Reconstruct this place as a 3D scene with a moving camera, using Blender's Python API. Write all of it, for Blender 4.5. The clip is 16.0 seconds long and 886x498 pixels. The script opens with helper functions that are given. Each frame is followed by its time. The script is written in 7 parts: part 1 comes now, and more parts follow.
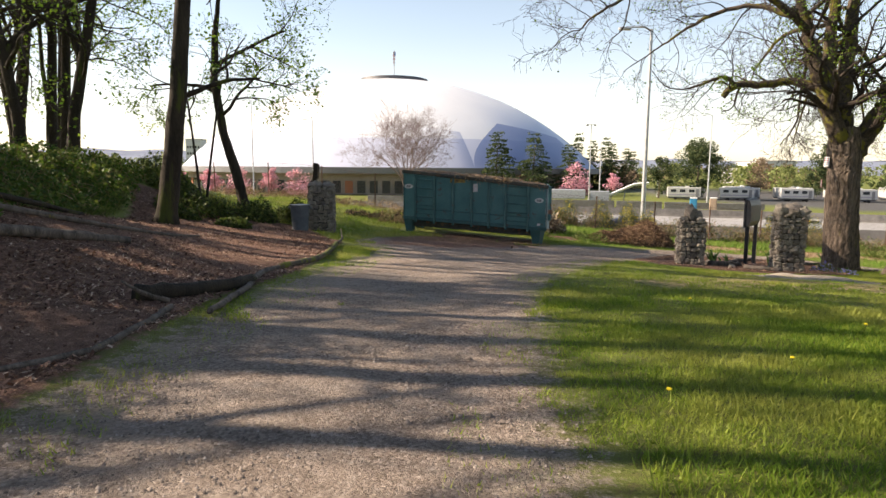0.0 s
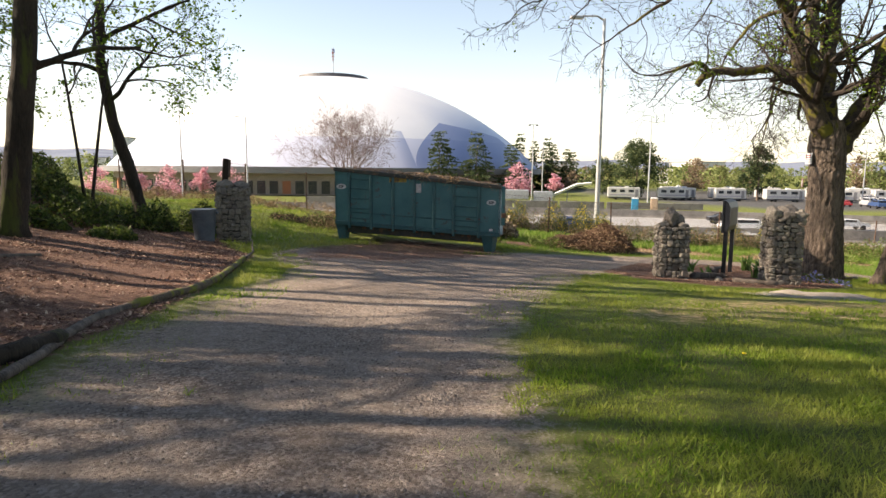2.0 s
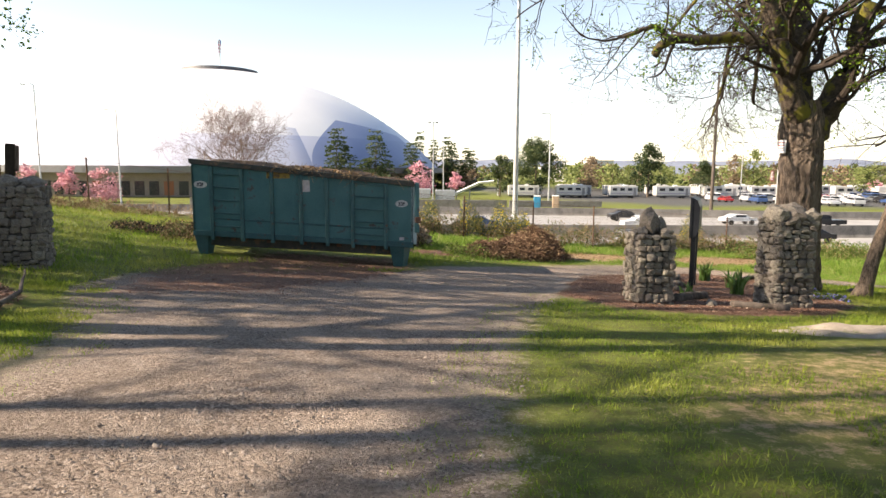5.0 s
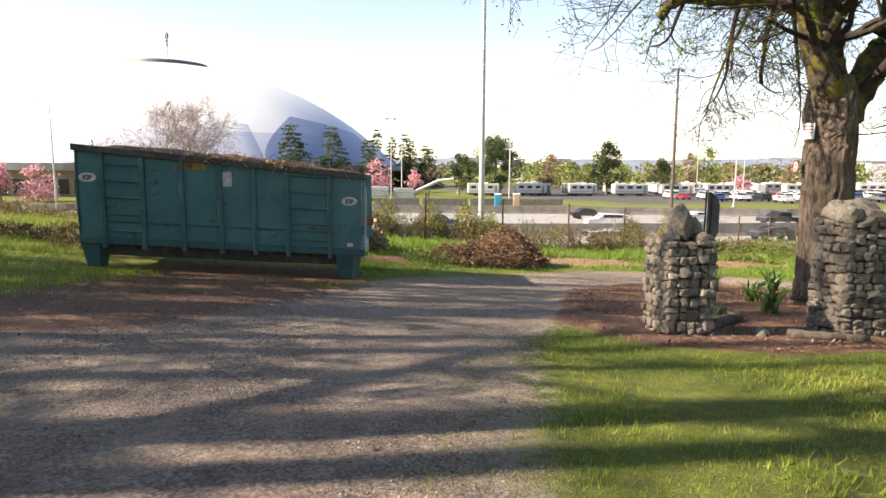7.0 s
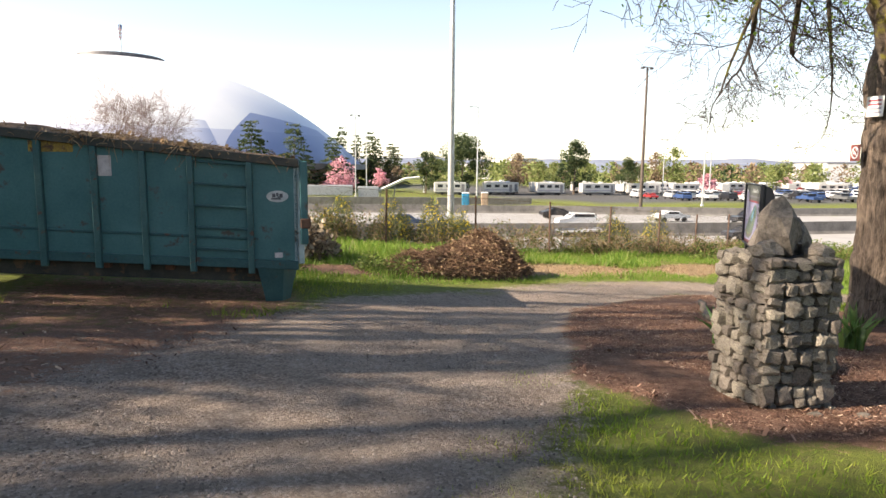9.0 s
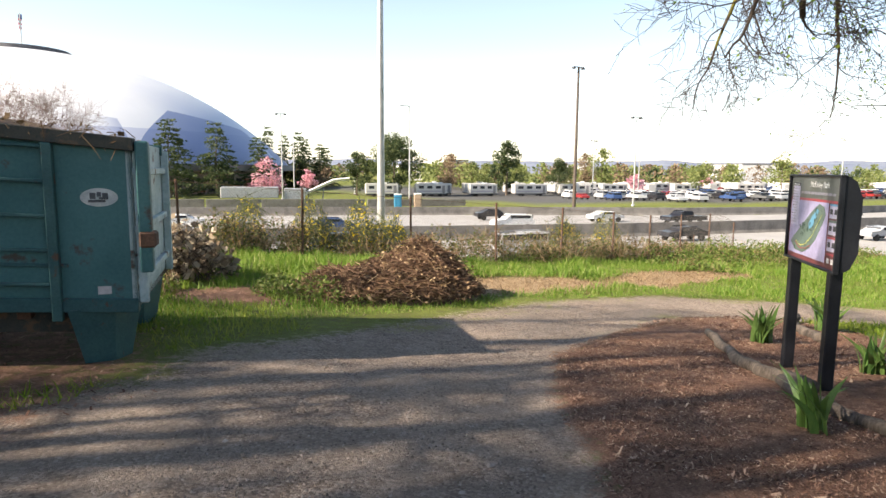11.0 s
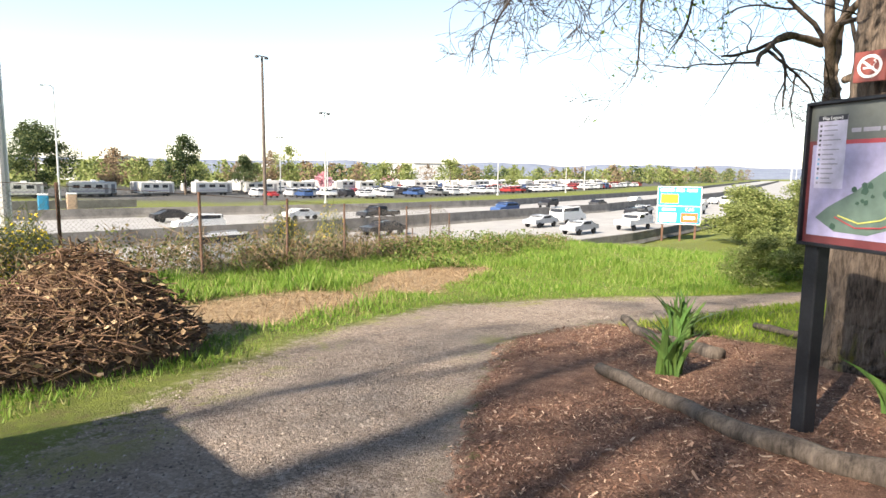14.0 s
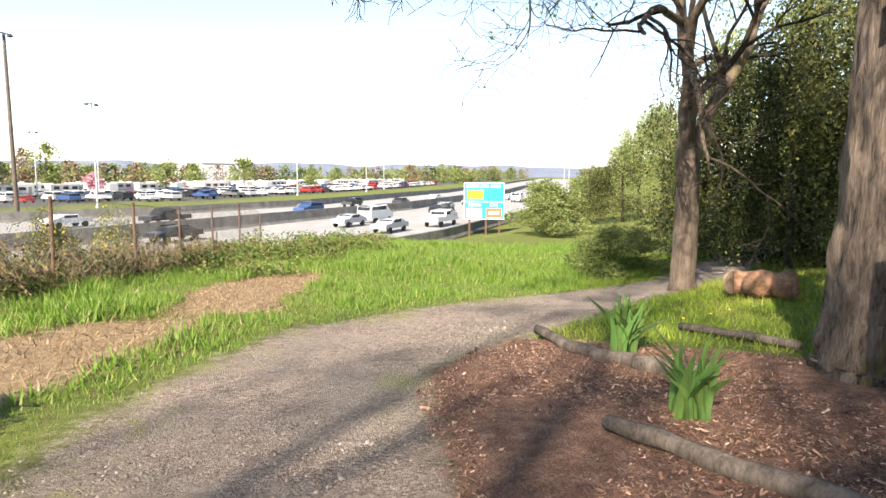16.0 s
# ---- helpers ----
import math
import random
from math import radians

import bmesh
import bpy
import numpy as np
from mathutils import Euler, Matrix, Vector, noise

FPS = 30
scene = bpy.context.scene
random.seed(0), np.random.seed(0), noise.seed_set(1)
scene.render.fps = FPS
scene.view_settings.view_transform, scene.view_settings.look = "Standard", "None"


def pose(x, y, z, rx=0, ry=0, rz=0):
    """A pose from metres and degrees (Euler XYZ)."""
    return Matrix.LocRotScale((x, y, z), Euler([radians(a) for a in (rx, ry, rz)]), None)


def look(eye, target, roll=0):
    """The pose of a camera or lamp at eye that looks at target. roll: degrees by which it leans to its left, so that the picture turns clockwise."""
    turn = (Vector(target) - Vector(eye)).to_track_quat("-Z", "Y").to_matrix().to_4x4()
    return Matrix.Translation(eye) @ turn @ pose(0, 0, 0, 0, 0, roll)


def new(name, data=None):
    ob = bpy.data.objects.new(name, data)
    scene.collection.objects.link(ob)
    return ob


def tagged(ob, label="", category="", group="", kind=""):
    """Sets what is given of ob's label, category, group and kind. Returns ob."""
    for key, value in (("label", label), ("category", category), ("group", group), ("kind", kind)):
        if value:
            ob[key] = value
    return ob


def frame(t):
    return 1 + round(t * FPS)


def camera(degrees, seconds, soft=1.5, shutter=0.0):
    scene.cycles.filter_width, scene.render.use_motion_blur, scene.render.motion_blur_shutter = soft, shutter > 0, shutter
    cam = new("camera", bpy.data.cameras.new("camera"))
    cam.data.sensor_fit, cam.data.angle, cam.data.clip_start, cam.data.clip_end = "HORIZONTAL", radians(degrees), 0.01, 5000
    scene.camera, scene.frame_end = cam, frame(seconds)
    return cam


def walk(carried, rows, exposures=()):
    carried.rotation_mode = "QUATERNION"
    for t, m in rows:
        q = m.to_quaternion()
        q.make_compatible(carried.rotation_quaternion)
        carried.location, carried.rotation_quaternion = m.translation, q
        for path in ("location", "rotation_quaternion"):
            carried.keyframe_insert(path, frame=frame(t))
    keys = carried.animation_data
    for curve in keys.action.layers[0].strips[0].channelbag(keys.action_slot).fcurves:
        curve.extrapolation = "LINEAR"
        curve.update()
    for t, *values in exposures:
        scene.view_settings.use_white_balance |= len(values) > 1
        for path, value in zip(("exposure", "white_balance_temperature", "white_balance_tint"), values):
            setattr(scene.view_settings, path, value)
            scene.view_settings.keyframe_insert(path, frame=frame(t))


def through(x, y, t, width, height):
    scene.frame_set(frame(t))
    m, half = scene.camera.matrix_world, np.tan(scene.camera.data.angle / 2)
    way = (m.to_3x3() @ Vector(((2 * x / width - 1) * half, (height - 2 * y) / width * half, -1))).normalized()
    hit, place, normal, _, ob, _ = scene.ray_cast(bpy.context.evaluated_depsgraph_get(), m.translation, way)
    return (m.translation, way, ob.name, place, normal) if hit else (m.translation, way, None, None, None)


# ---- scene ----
cam = camera(71.0, 16.0)
METRES, EYE, TILT, LEAN, TURN = 24.6, 1.5, 0.0, 0.0, 0.0
ROWS = [
    (0.0, 0.0, 0.0, 0.0, 0.06, -7.43, -0.43),
    (0.5, 0.001, 0.0306, -0.0017, -0.34, -7.37, -0.61),
    (1.0, 0.0023, 0.0629, -0.0031, -0.87, -7.41, -0.46),
    (1.5, 0.004, 0.0948, -0.0036, -2.04, -7.43, -0.58),
    (2.0, 0.0053, 0.1276, -0.004, -5.24, -7.35, -0.53),
    (2.5, 0.0084, 0.1588, -0.0044, -5.88, -7.25, -0.43),
    (3.0, 0.0112, 0.1903, -0.0057, -7.2, -7.32, -0.49),
    (3.5, 0.0145, 0.2207, -0.0068, -7.64, -7.23, -0.51),
    (4.0, 0.0162, 0.2506, -0.0084, -10.4, -7.21, -0.57),
    (6.5, 0.0491, 0.4044, -0.0177, -17.06, -7.49, -0.21),
    (7.0, 0.0575, 0.4341, -0.02, -18.28, -7.45, -0.38),
    (7.5, 0.0685, 0.4659, -0.0233, -19.16, -7.44, -0.25),
    (8.0, 0.0788, 0.4957, -0.0255, -19.39, -7.43, -0.38),
    (10.5, 0.1416, 0.6505, -0.0351, -26.29, -7.37, -0.51),
    (11.0, 0.1544, 0.6796, -0.0368, -27.59, -7.27, -0.48),
    (11.5, 0.167, 0.7081, -0.0406, -28.86, -7.39, -0.59),
    (12.0, 0.1812, 0.7372, -0.0444, -32.24, -7.41, -0.6),
    (12.5, 0.1934, 0.7654, -0.0471, -38.49, -7.28, -0.75),
    (13.0, 0.2059, 0.7949, -0.0509, -44.68, -7.3, -0.9),
    (13.5, 0.2191, 0.8231, -0.0543, -49.68, -7.11, -0.87),
    (14.0, 0.2353, 0.8484, -0.0571, -56.06, -7.04, -0.69),
    (14.5, 0.2516, 0.8721, -0.059, -62.83, -6.94, -0.74),
    (15.0, 0.2689, 0.8946, -0.0627, -69.44, -6.94, -0.57),
    (15.5, 0.2867, 0.9133, -0.0658, -71.78, -6.88, -0.49),
    (16.0, 0.3037, 0.9287, -0.0682, -74.56, -6.86, -0.3),
]
walk(cam, [(t, pose(0, 0, EYE, TILT, LEAN, TURN) @ pose(METRES * x, METRES * y, METRES * z, 90 + pitch, roll, yaw)) for t, x, y, z, yaw, pitch, roll in ROWS],
     [(0, 1.15, 7300, 15), (3.5, 1.3, 7300, 14), (8, 1.5, 7200, 14), (11, 1.45, 7000, 12), (16, 1.58, 6650, 10)])

# ---- light ----
SUN_DIR = Vector((-0.985, 0.13, 0.63)).normalized()
SUN_ELEV = math.asin(SUN_DIR.z)
SUN_AZ = math.atan2(SUN_DIR.x, SUN_DIR.y)
world = bpy.data.worlds.new("sky_world")
scene.world = world
world.use_nodes = True
wn = world.node_tree.nodes
sky = wn.new("ShaderNodeTexSky")
sky.sky_type = "NISHITA"
sky.sun_disc = False
sky.sun_elevation = SUN_ELEV
sky.sun_rotation = SUN_AZ
sky.air_density, sky.dust_density, sky.ozone_density = 1.0, 0.6, 1.0
wn["Background"].inputs["Strength"].default_value = 0.075
wl = world.node_tree.links
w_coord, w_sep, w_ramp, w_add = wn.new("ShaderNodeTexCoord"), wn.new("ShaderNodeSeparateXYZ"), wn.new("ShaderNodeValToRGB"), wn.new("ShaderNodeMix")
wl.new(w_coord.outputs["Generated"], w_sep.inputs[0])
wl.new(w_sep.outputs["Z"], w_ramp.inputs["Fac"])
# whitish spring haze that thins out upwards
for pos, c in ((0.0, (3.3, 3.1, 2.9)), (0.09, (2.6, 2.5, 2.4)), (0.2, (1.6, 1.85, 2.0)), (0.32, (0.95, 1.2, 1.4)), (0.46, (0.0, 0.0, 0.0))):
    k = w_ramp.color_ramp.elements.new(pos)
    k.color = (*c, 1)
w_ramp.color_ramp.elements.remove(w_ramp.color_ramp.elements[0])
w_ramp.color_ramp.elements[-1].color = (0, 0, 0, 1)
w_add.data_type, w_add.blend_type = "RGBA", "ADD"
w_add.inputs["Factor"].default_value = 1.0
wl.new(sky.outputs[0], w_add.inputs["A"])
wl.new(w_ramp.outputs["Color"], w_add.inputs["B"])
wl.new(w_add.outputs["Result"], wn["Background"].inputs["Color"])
sun_data = bpy.data.lights.new("sun", "SUN")
sun_data.energy, sun_data.angle, sun_data.color = 5.0, radians(0.55), (1.0, 0.9, 0.76)
sun = new("sun", sun_data)
sun.matrix_world = look(SUN_DIR * 60, (0, 0, 0))


# ---- materials ----
def nodes_of(name):
    m = bpy.data.materials.new(name)
    m.use_nodes = True
    n, l = m.node_tree.nodes, m.node_tree.links
    return m, n, l, n["Principled BSDF"]


def noise_node(n, l, coord, scale, detail=4.0, rough=0.6):
    t = n.new("ShaderNodeTexNoise")
    t.inputs["Scale"].default_value, t.inputs["Detail"].default_value, t.inputs["Roughness"].default_value = scale, detail, rough
    l.new(coord, t.inputs["Vector"])
    return t.outputs["Fac"]


def ramp_node(n, l, fac, stops):
    r = n.new("ShaderNodeValToRGB")
    e = r.color_ramp.elements
    e[0].position, e[0].color = stops[0][0], (*stops[0][1], 1)
    e[1].position, e[1].color = stops[-1][0], (*stops[-1][1], 1)
    for p, c in stops[1:-1]:
        k = e.new(p)
        k.color = (*c, 1)
    l.new(fac, r.inputs["Fac"])
    return r.outputs["Color"]


def mix_node(n, l, fac, a, b, mode="MIX"):
    m = n.new("ShaderNodeMix")
    m.data_type, m.blend_type = "RGBA", mode
    for sock, v in ((m.inputs["Factor"], fac), (m.inputs["A"], a), (m.inputs["B"], b)):
        if isinstance(v, (int, float)):
            sock.default_value = v
        elif isinstance(v, tuple):
            sock.default_value = (*v, 1)
        else:
            l.new(v, sock)
    return m.outputs["Result"]


def math_node(n, l, op, a, b=0.0, c=0.0, clamp=False):
    m = n.new("ShaderNodeMath")
    m.operation, m.use_clamp = op, clamp
    for sock, v in zip(m.inputs, (a, b, c)):
        if isinstance(v, (int, float)):
            sock.default_value = v
        else:
            l.new(v, sock)
    return m.outputs[0]


def mat(name, dark, light, scale=6.0, fine=60.0, rough=0.8, metal=0.0, bump=0.3, dist=0.01, vary=0.0, stain=None, stain_scale=2.0, stain_at=0.6, stretch=None, spec=0.4, through=0.0):
    """Two-scale mottled surface. vary: brightness spread by object; stain: colour of blotches; stretch: scale of the coordinates by axis."""
    m, n, l, p = nodes_of(name)
    tc = n.new("ShaderNodeTexCoord")
    co = tc.outputs["Object"]
    if stretch:
        mp = n.new("ShaderNodeMapping")
        mp.inputs["Scale"].default_value = stretch
        l.new(co, mp.inputs["Vector"])
        co = mp.outputs["Vector"]
    a = noise_node(n, l, co, scale)
    b = noise_node(n, l, co, fine, 5.0, 0.7)
    f = math_node(n, l, "ADD", math_node(n, l, "MULTIPLY", a, 0.55), math_node(n, l, "MULTIPLY", b, 0.45))
    col = ramp_node(n, l, f, [(0.36, dark), (0.62, light)])
    if stain:
        s = noise_node(n, l, co, stain_scale, 6.0, 0.65)
        sf = ramp_node(n, l, s, [(stain_at, (0, 0, 0)), (stain_at + 0.07, (1, 1, 1))])
        col = mix_node(n, l, sf, col, stain)
    if vary:
        oi = n.new("ShaderNodeObjectInfo")
        hv = n.new("ShaderNodeHueSaturation")
        l.new(math_node(n, l, "MULTIPLY_ADD", oi.outputs["Random"], 2 * vary, 1 - vary), hv.inputs["Value"])
        l.new(math_node(n, l, "MULTIPLY_ADD", oi.outputs["Random"], 0.03, 0.485), hv.inputs["Hue"])
        l.new(col, hv.inputs["Color"])
        col = hv.outputs["Color"]
    l.new(col, p.inputs["Base Color"])
    p.inputs["Roughness"].default_value, p.inputs["Metallic"].default_value = rough, metal
    p.inputs["Specular IOR Level"].default_value = spec
    if bump:
        bn = n.new("ShaderNodeBump")
        bn.inputs["Strength"].default_value, bn.inputs["Distance"].default_value = bump, dist
        l.new(f, bn.inputs["Height"])
        l.new(bn.outputs["Normal"], p.inputs["Normal"])
    if through:
        tr = n.new("ShaderNodeBsdfTranslucent")
        l.new(col, tr.inputs["Color"])
        ms = n.new("ShaderNodeMixShader")
        ms.inputs[0].default_value = through
        l.new(p.outputs[0], ms.inputs[1])
        l.new(tr.outputs[0], ms.inputs[2])
        l.new(ms.outputs[0], n["Material Output"].inputs["Surface"])
    return m


def island_mat(name, stops, rough=0.8, through=0.0, spec=0.3, big=None):
    """Colour that differs from piece to piece of a joined mesh. big: (scale, colour, amount) of a broad drift."""
    m, n, l, p = nodes_of(name)
    g = n.new("ShaderNodeNewGeometry")
    col = ramp_node(n, l, g.outputs["Random Per Island"], stops)
    if big:
        tc = n.new("ShaderNodeTexCoord")
        f = noise_node(n, l, tc.outputs["Object"], big[0], 3.0)
        f = ramp_node(n, l, f, [(0.42, (0, 0, 0)), (0.62, (big[2],) * 3)])
        col = mix_node(n, l, f, col, big[1])
    l.new(col, p.inputs["Base Color"])
    p.inputs["Roughness"].default_value = rough
    p.inputs["Specular IOR Level"].default_value = spec
    if through:
        tr = n.new("ShaderNodeBsdfTranslucent")
        l.new(col, tr.inputs["Color"])
        ms = n.new("ShaderNodeMixShader")
        ms.inputs[0].default_value = through
        l.new(p.outputs[0], ms.inputs[1])
        l.new(tr.outputs[0], ms.inputs[2])
        l.new(ms.outputs[0], n["Material Output"].inputs["Surface"])
    return m


def plain(name, col, rough=0.6, metal=0.0):
    m, n, l, p = nodes_of(name)
    tc = n.new("ShaderNodeTexCoord")
    f = noise_node(n, l, tc.outputs["Object"], 9.0)
    c = ramp_node(n, l, f, [(0.35, tuple(v * 0.85 for v in col)), (0.65, tuple(min(1, v * 1.1) for v in col))])
    l.new(c, p.inputs["Base Color"])
    p.inputs["Roughness"].default_value, p.inputs["Metallic"].default_value = rough, metal
    return m


def ground_material():
    m, n, l, p = nodes_of("park_ground")
    tc = n.new("ShaderNodeTexCoord")
    co = tc.outputs["Object"]

    def attr(k):
        a = n.new("ShaderNodeAttribute")
        a.attribute_name = k
        return a.outputs["Fac"]

    fine = noise_node(n, l, co, 55.0, 6.0, 0.75)
    mid = noise_node(n, l, co, 7.0, 5.0, 0.65)
    broad = noise_node(n, l, co, 0.9, 4.0, 0.6)
    vor = n.new("ShaderNodeTexVoronoi")
    vor.inputs["Scale"].default_value = 48.0
    l.new(co, vor.inputs["Vector"])
    pebble = ramp_node(n, l, vor.outputs["Color"], [(0.12, (0.085, 0.064, 0.052)), (0.5, (0.25, 0.195, 0.16)), (0.9, (0.54, 0.45, 0.385))])
    sand = ramp_node(n, l, math_node(n, l, "MULTIPLY_ADD", fine, 0.5, math_node(n, l, "MULTIPLY", mid, 0.5)), [(0.38, (0.09, 0.068, 0.053)), (0.5, (0.28, 0.212, 0.165)), (0.62, (0.45, 0.39, 0.335))])
    gravel = mix_node(n, l, 0.55, sand, pebble)
    pale = ramp_node(n, l, broad, [(0.42, (0, 0, 0)), (0.58, (0.35, 0.35, 0.35))])
    gravel = mix_node(n, l, pale, gravel, (0.37, 0.305, 0.255))
    tracks = n.new("ShaderNodeMapping")
    tracks.inputs["Scale"].default_value = (1.3, 0.8, 1.0)
    l.new(co, tracks.inputs["Vector"])
    worn = ramp_node(n, l, noise_node(n, l, tracks.outputs["Vector"], 1.3, 5.0, 0.65), [(0.48, (0, 0, 0)), (0.68, (0.5, 0.5, 0.5))])
    gravel = mix_node(n, l, worn, gravel, (0.16, 0.125, 0.1))
    moss = ramp_node(n, l, math_node(n, l, "MULTIPLY_ADD", broad, 0.55, math_node(n, l, "MULTIPLY", mid, 0.45)), [(0.5, (0, 0, 0)), (0.6, (0.75, 0.75, 0.75))])
    gravel = mix_node(n, l, math_node(n, l, "MULTIPLY", moss, attr("mossy")), gravel, (0.21, 0.215, 0.05))
    grass = ramp_node(n, l, math_node(n, l, "MULTIPLY_ADD", mid, 0.5, math_node(n, l, "MULTIPLY", fine, 0.5)), [(0.38, (0.13, 0.11, 0.045)), (0.5, (0.13, 0.16, 0.03)), (0.64, (0.23, 0.26, 0.045))])
    mulch = ramp_node(n, l, math_node(n, l, "MULTIPLY_ADD", mid, 0.4, math_node(n, l, "MULTIPLY", fine, 0.6)), [(0.36, (0.05, 0.025, 0.017)), (0.52, (0.2, 0.11, 0.075)), (0.66, (0.4, 0.26, 0.19))])
    dry = ramp_node(n, l, math_node(n, l, "MULTIPLY_ADD", mid, 0.5, math_node(n, l, "MULTIPLY", fine, 0.5)), [(0.38, (0.2, 0.13, 0.075)), (0.62, (0.46, 0.34, 0.2))])

    def edge(k, wobble=0.9):
        v = math_node(n, l, "ADD", attr(k), math_node(n, l, "MULTIPLY", math_node(n, l, "SUBTRACT", math_node(n, l, "MULTIPLY_ADD", mid, 0.6, math_node(n, l, "MULTIPLY", fine, 0.4)), 0.5), wobble * 2))
        return ramp_node(n, l, v, [(0.4, (0, 0, 0)), (0.6, (1, 1, 1))])

    col = mix_node(n, l, edge("dry"), grass, dry)
    tar = ramp_node(n, l, mid, [(0.35, (0.055, 0.055, 0.056)), (0.65, (0.12, 0.118, 0.115))])
    col = mix_node(n, l, attr("lot"), col, tar)
    col = mix_node(n, l, edge("gravel"), col, gravel)
    col = mix_node(n, l, edge("mulch"), col, mulch)
    l.new(col, p.inputs["Base Color"])
    p.inputs["Roughness"].default_value = 0.92
    p.inputs["Specular IOR Level"].default_value = 0.25
    bn = n.new("ShaderNodeBump")
    bn.inputs["Strength"].default_value, bn.inputs["Distance"].default_value = 1.0, 0.045
    h = math_node(n, l, "ADD", math_node(n, l, "MULTIPLY", fine, 0.6), math_node(n, l, "MULTIPLY", vor.outputs["Distance"], -0.25))
    l.new(h, bn.inputs["Height"])
    l.new(bn.outputs["Normal"], p.inputs["Normal"])
    return m


M_GROUND = ground_material()
M_STEEL = mat("teal_painted_steel", (0.032, 0.115, 0.122), (0.065, 0.175, 0.18), 1.6, 30, 0.5, 0.0, 0.15, 0.01, stain=(0.07, 0.06, 0.05), stain_scale=3.2, stain_at=0.61)
M_STEEL_DARK = mat("dark_teal_rib_paint", (0.016, 0.065, 0.072), (0.04, 0.115, 0.12), 2.5, 40, 0.5, 0.0, 0.15, 0.01, stain=(0.09, 0.05, 0.035), stain_scale=6, stain_at=0.6)
M_PALE_STEEL = mat("worn_pale_blue_steel", (0.25, 0.36, 0.38), (0.5, 0.58, 0.58), 3, 30, 0.6, stain=(0.12, 0.07, 0.05), stain_scale=4, stain_at=0.58)
M_RAIL = mat("dirty_rail_and_gap_shade", (0.02, 0.03, 0.03), (0.07, 0.065, 0.055), 5, 50, 0.7, stain=(0.12, 0.08, 0.05), stain_scale=4, stain_at=0.55)
M_RUST = mat("rusted_steel", (0.05, 0.028, 0.02), (0.16, 0.085, 0.055), 8, 70, 0.85, 0.0, 0.4)
M_STONE = mat("rubble_stone", (0.075, 0.064, 0.053), (0.275, 0.24, 0.2), 9, 55, 0.9, 0.0, 0.6, 0.012, vary=0.3, stain=(0.2, 0.19, 0.07), stain_scale=5, stain_at=0.66)
M_MORTAR = mat("dark_mortar", (0.03, 0.026, 0.022), (0.085, 0.075, 0.065), 14, 80, 0.95, 0.0, 0.7)
M_BARK = mat("rough_brown_bark", (0.02, 0.014, 0.01), (0.23, 0.175, 0.135), 14, 55, 0.95, 0.0, 1.0, 0.05, stretch=(1, 1, 0.18), stain=(0.11, 0.105, 0.02), stain_scale=2.2, stain_at=0.6)
M_BARK_PALE = mat("grey_brown_bark", (0.055, 0.04, 0.03), (0.22, 0.165, 0.125), 7, 45, 0.95, 0.0, 1.0, 0.05, stretch=(1, 1, 0.18), stain=(0.16, 0.145, 0.03), stain_scale=2.0, stain_at=0.62)
M_BARK_DARK = mat("dark_mossy_bark", (0.012, 0.009, 0.006), (0.05, 0.037, 0.024), 6, 45, 0.95, 0.0, 1.0, 0.04, stretch=(1, 1, 0.2), stain=(0.06, 0.07, 0.012), stain_scale=1.4, stain_at=0.55)
M_LIMB = mat("mossy_limb_bark", (0.018, 0.013, 0.009), (0.12, 0.09, 0.066), 9, 45, 0.95, 0.0, 1.0, 0.04, stain=(0.15, 0.135, 0.02), stain_scale=3.0, stain_at=0.52)
M_TWIG = mat("twig_bark", (0.014, 0.01, 0.008), (0.06, 0.045, 0.034), 10, 50, 0.9, 0.0, 0.2)
M_PALETWIG = mat("pinkish_grey_twig", (0.12, 0.085, 0.078), (0.3, 0.22, 0.2), 4, 30, 0.9, 0.0, 0.1)
M_LEAF = island_mat("young_maple_leaf", [(0.0, (0.07, 0.14, 0.014)), (0.5, (0.14, 0.24, 0.024)), (1.0, (0.24, 0.33, 0.04))], 0.55, 0.5)
M_SHRUB = island_mat("shrub_leaf", [(0.0, (0.035, 0.06, 0.012)), (0.6, (0.085, 0.125, 0.024)), (1.0, (0.17, 0.19, 0.045))], 0.6, 0.35)
M_EVERGREEN = island_mat("evergreen_spray", [(0.0, (0.03, 0.055, 0.025)), (0.6, (0.07, 0.1, 0.04)), (1.0, (0.16, 0.18, 0.07))], 0.7, 0.35)
M_YEW = island_mat("dark_evergreen_spray", [(0.0, (0.02, 0.03, 0.01)), (0.6, (0.07, 0.085, 0.025)), (1.0, (0.19, 0.18, 0.055))], 0.7, 0.2)
M_SPRING = island_mat("spring_leaf", [(0.0, (0.14, 0.175, 0.055)), (0.6, (0.22, 0.265, 0.085)), (1.0, (0.36, 0.37, 0.15))], 0.7, 0.4)
M_BUD = island_mat("brown_bud", [(0.0, (0.16, 0.11, 0.07)), (1.0, (0.32, 0.24, 0.15))], 0.8, 0.3)
M_PINK = island_mat("pink_blossom", [(0.0, (0.55, 0.24, 0.3)), (1.0, (0.85, 0.55, 0.6))], 0.8, 0.35)
M_GRASS = island_mat("grass_blade", [(0.0, (0.1, 0.175, 0.016)), (0.6, (0.185, 0.295, 0.026)), (1.0, (0.34, 0.4, 0.06))], 0.6, 0.45, big=(0.6, (0.37, 0.36, 0.085), 0.65))
M_TALL = island_mat("tall_grass_blade", [(0.0, (0.085, 0.19, 0.02)), (0.6, (0.19, 0.31, 0.045)), (0.88, (0.28, 0.36, 0.08)), (1.0, (0.5, 0.45, 0.22))], 0.6, 0.45, big=(0.5, (0.19, 0.27, 0.05), 0.4))
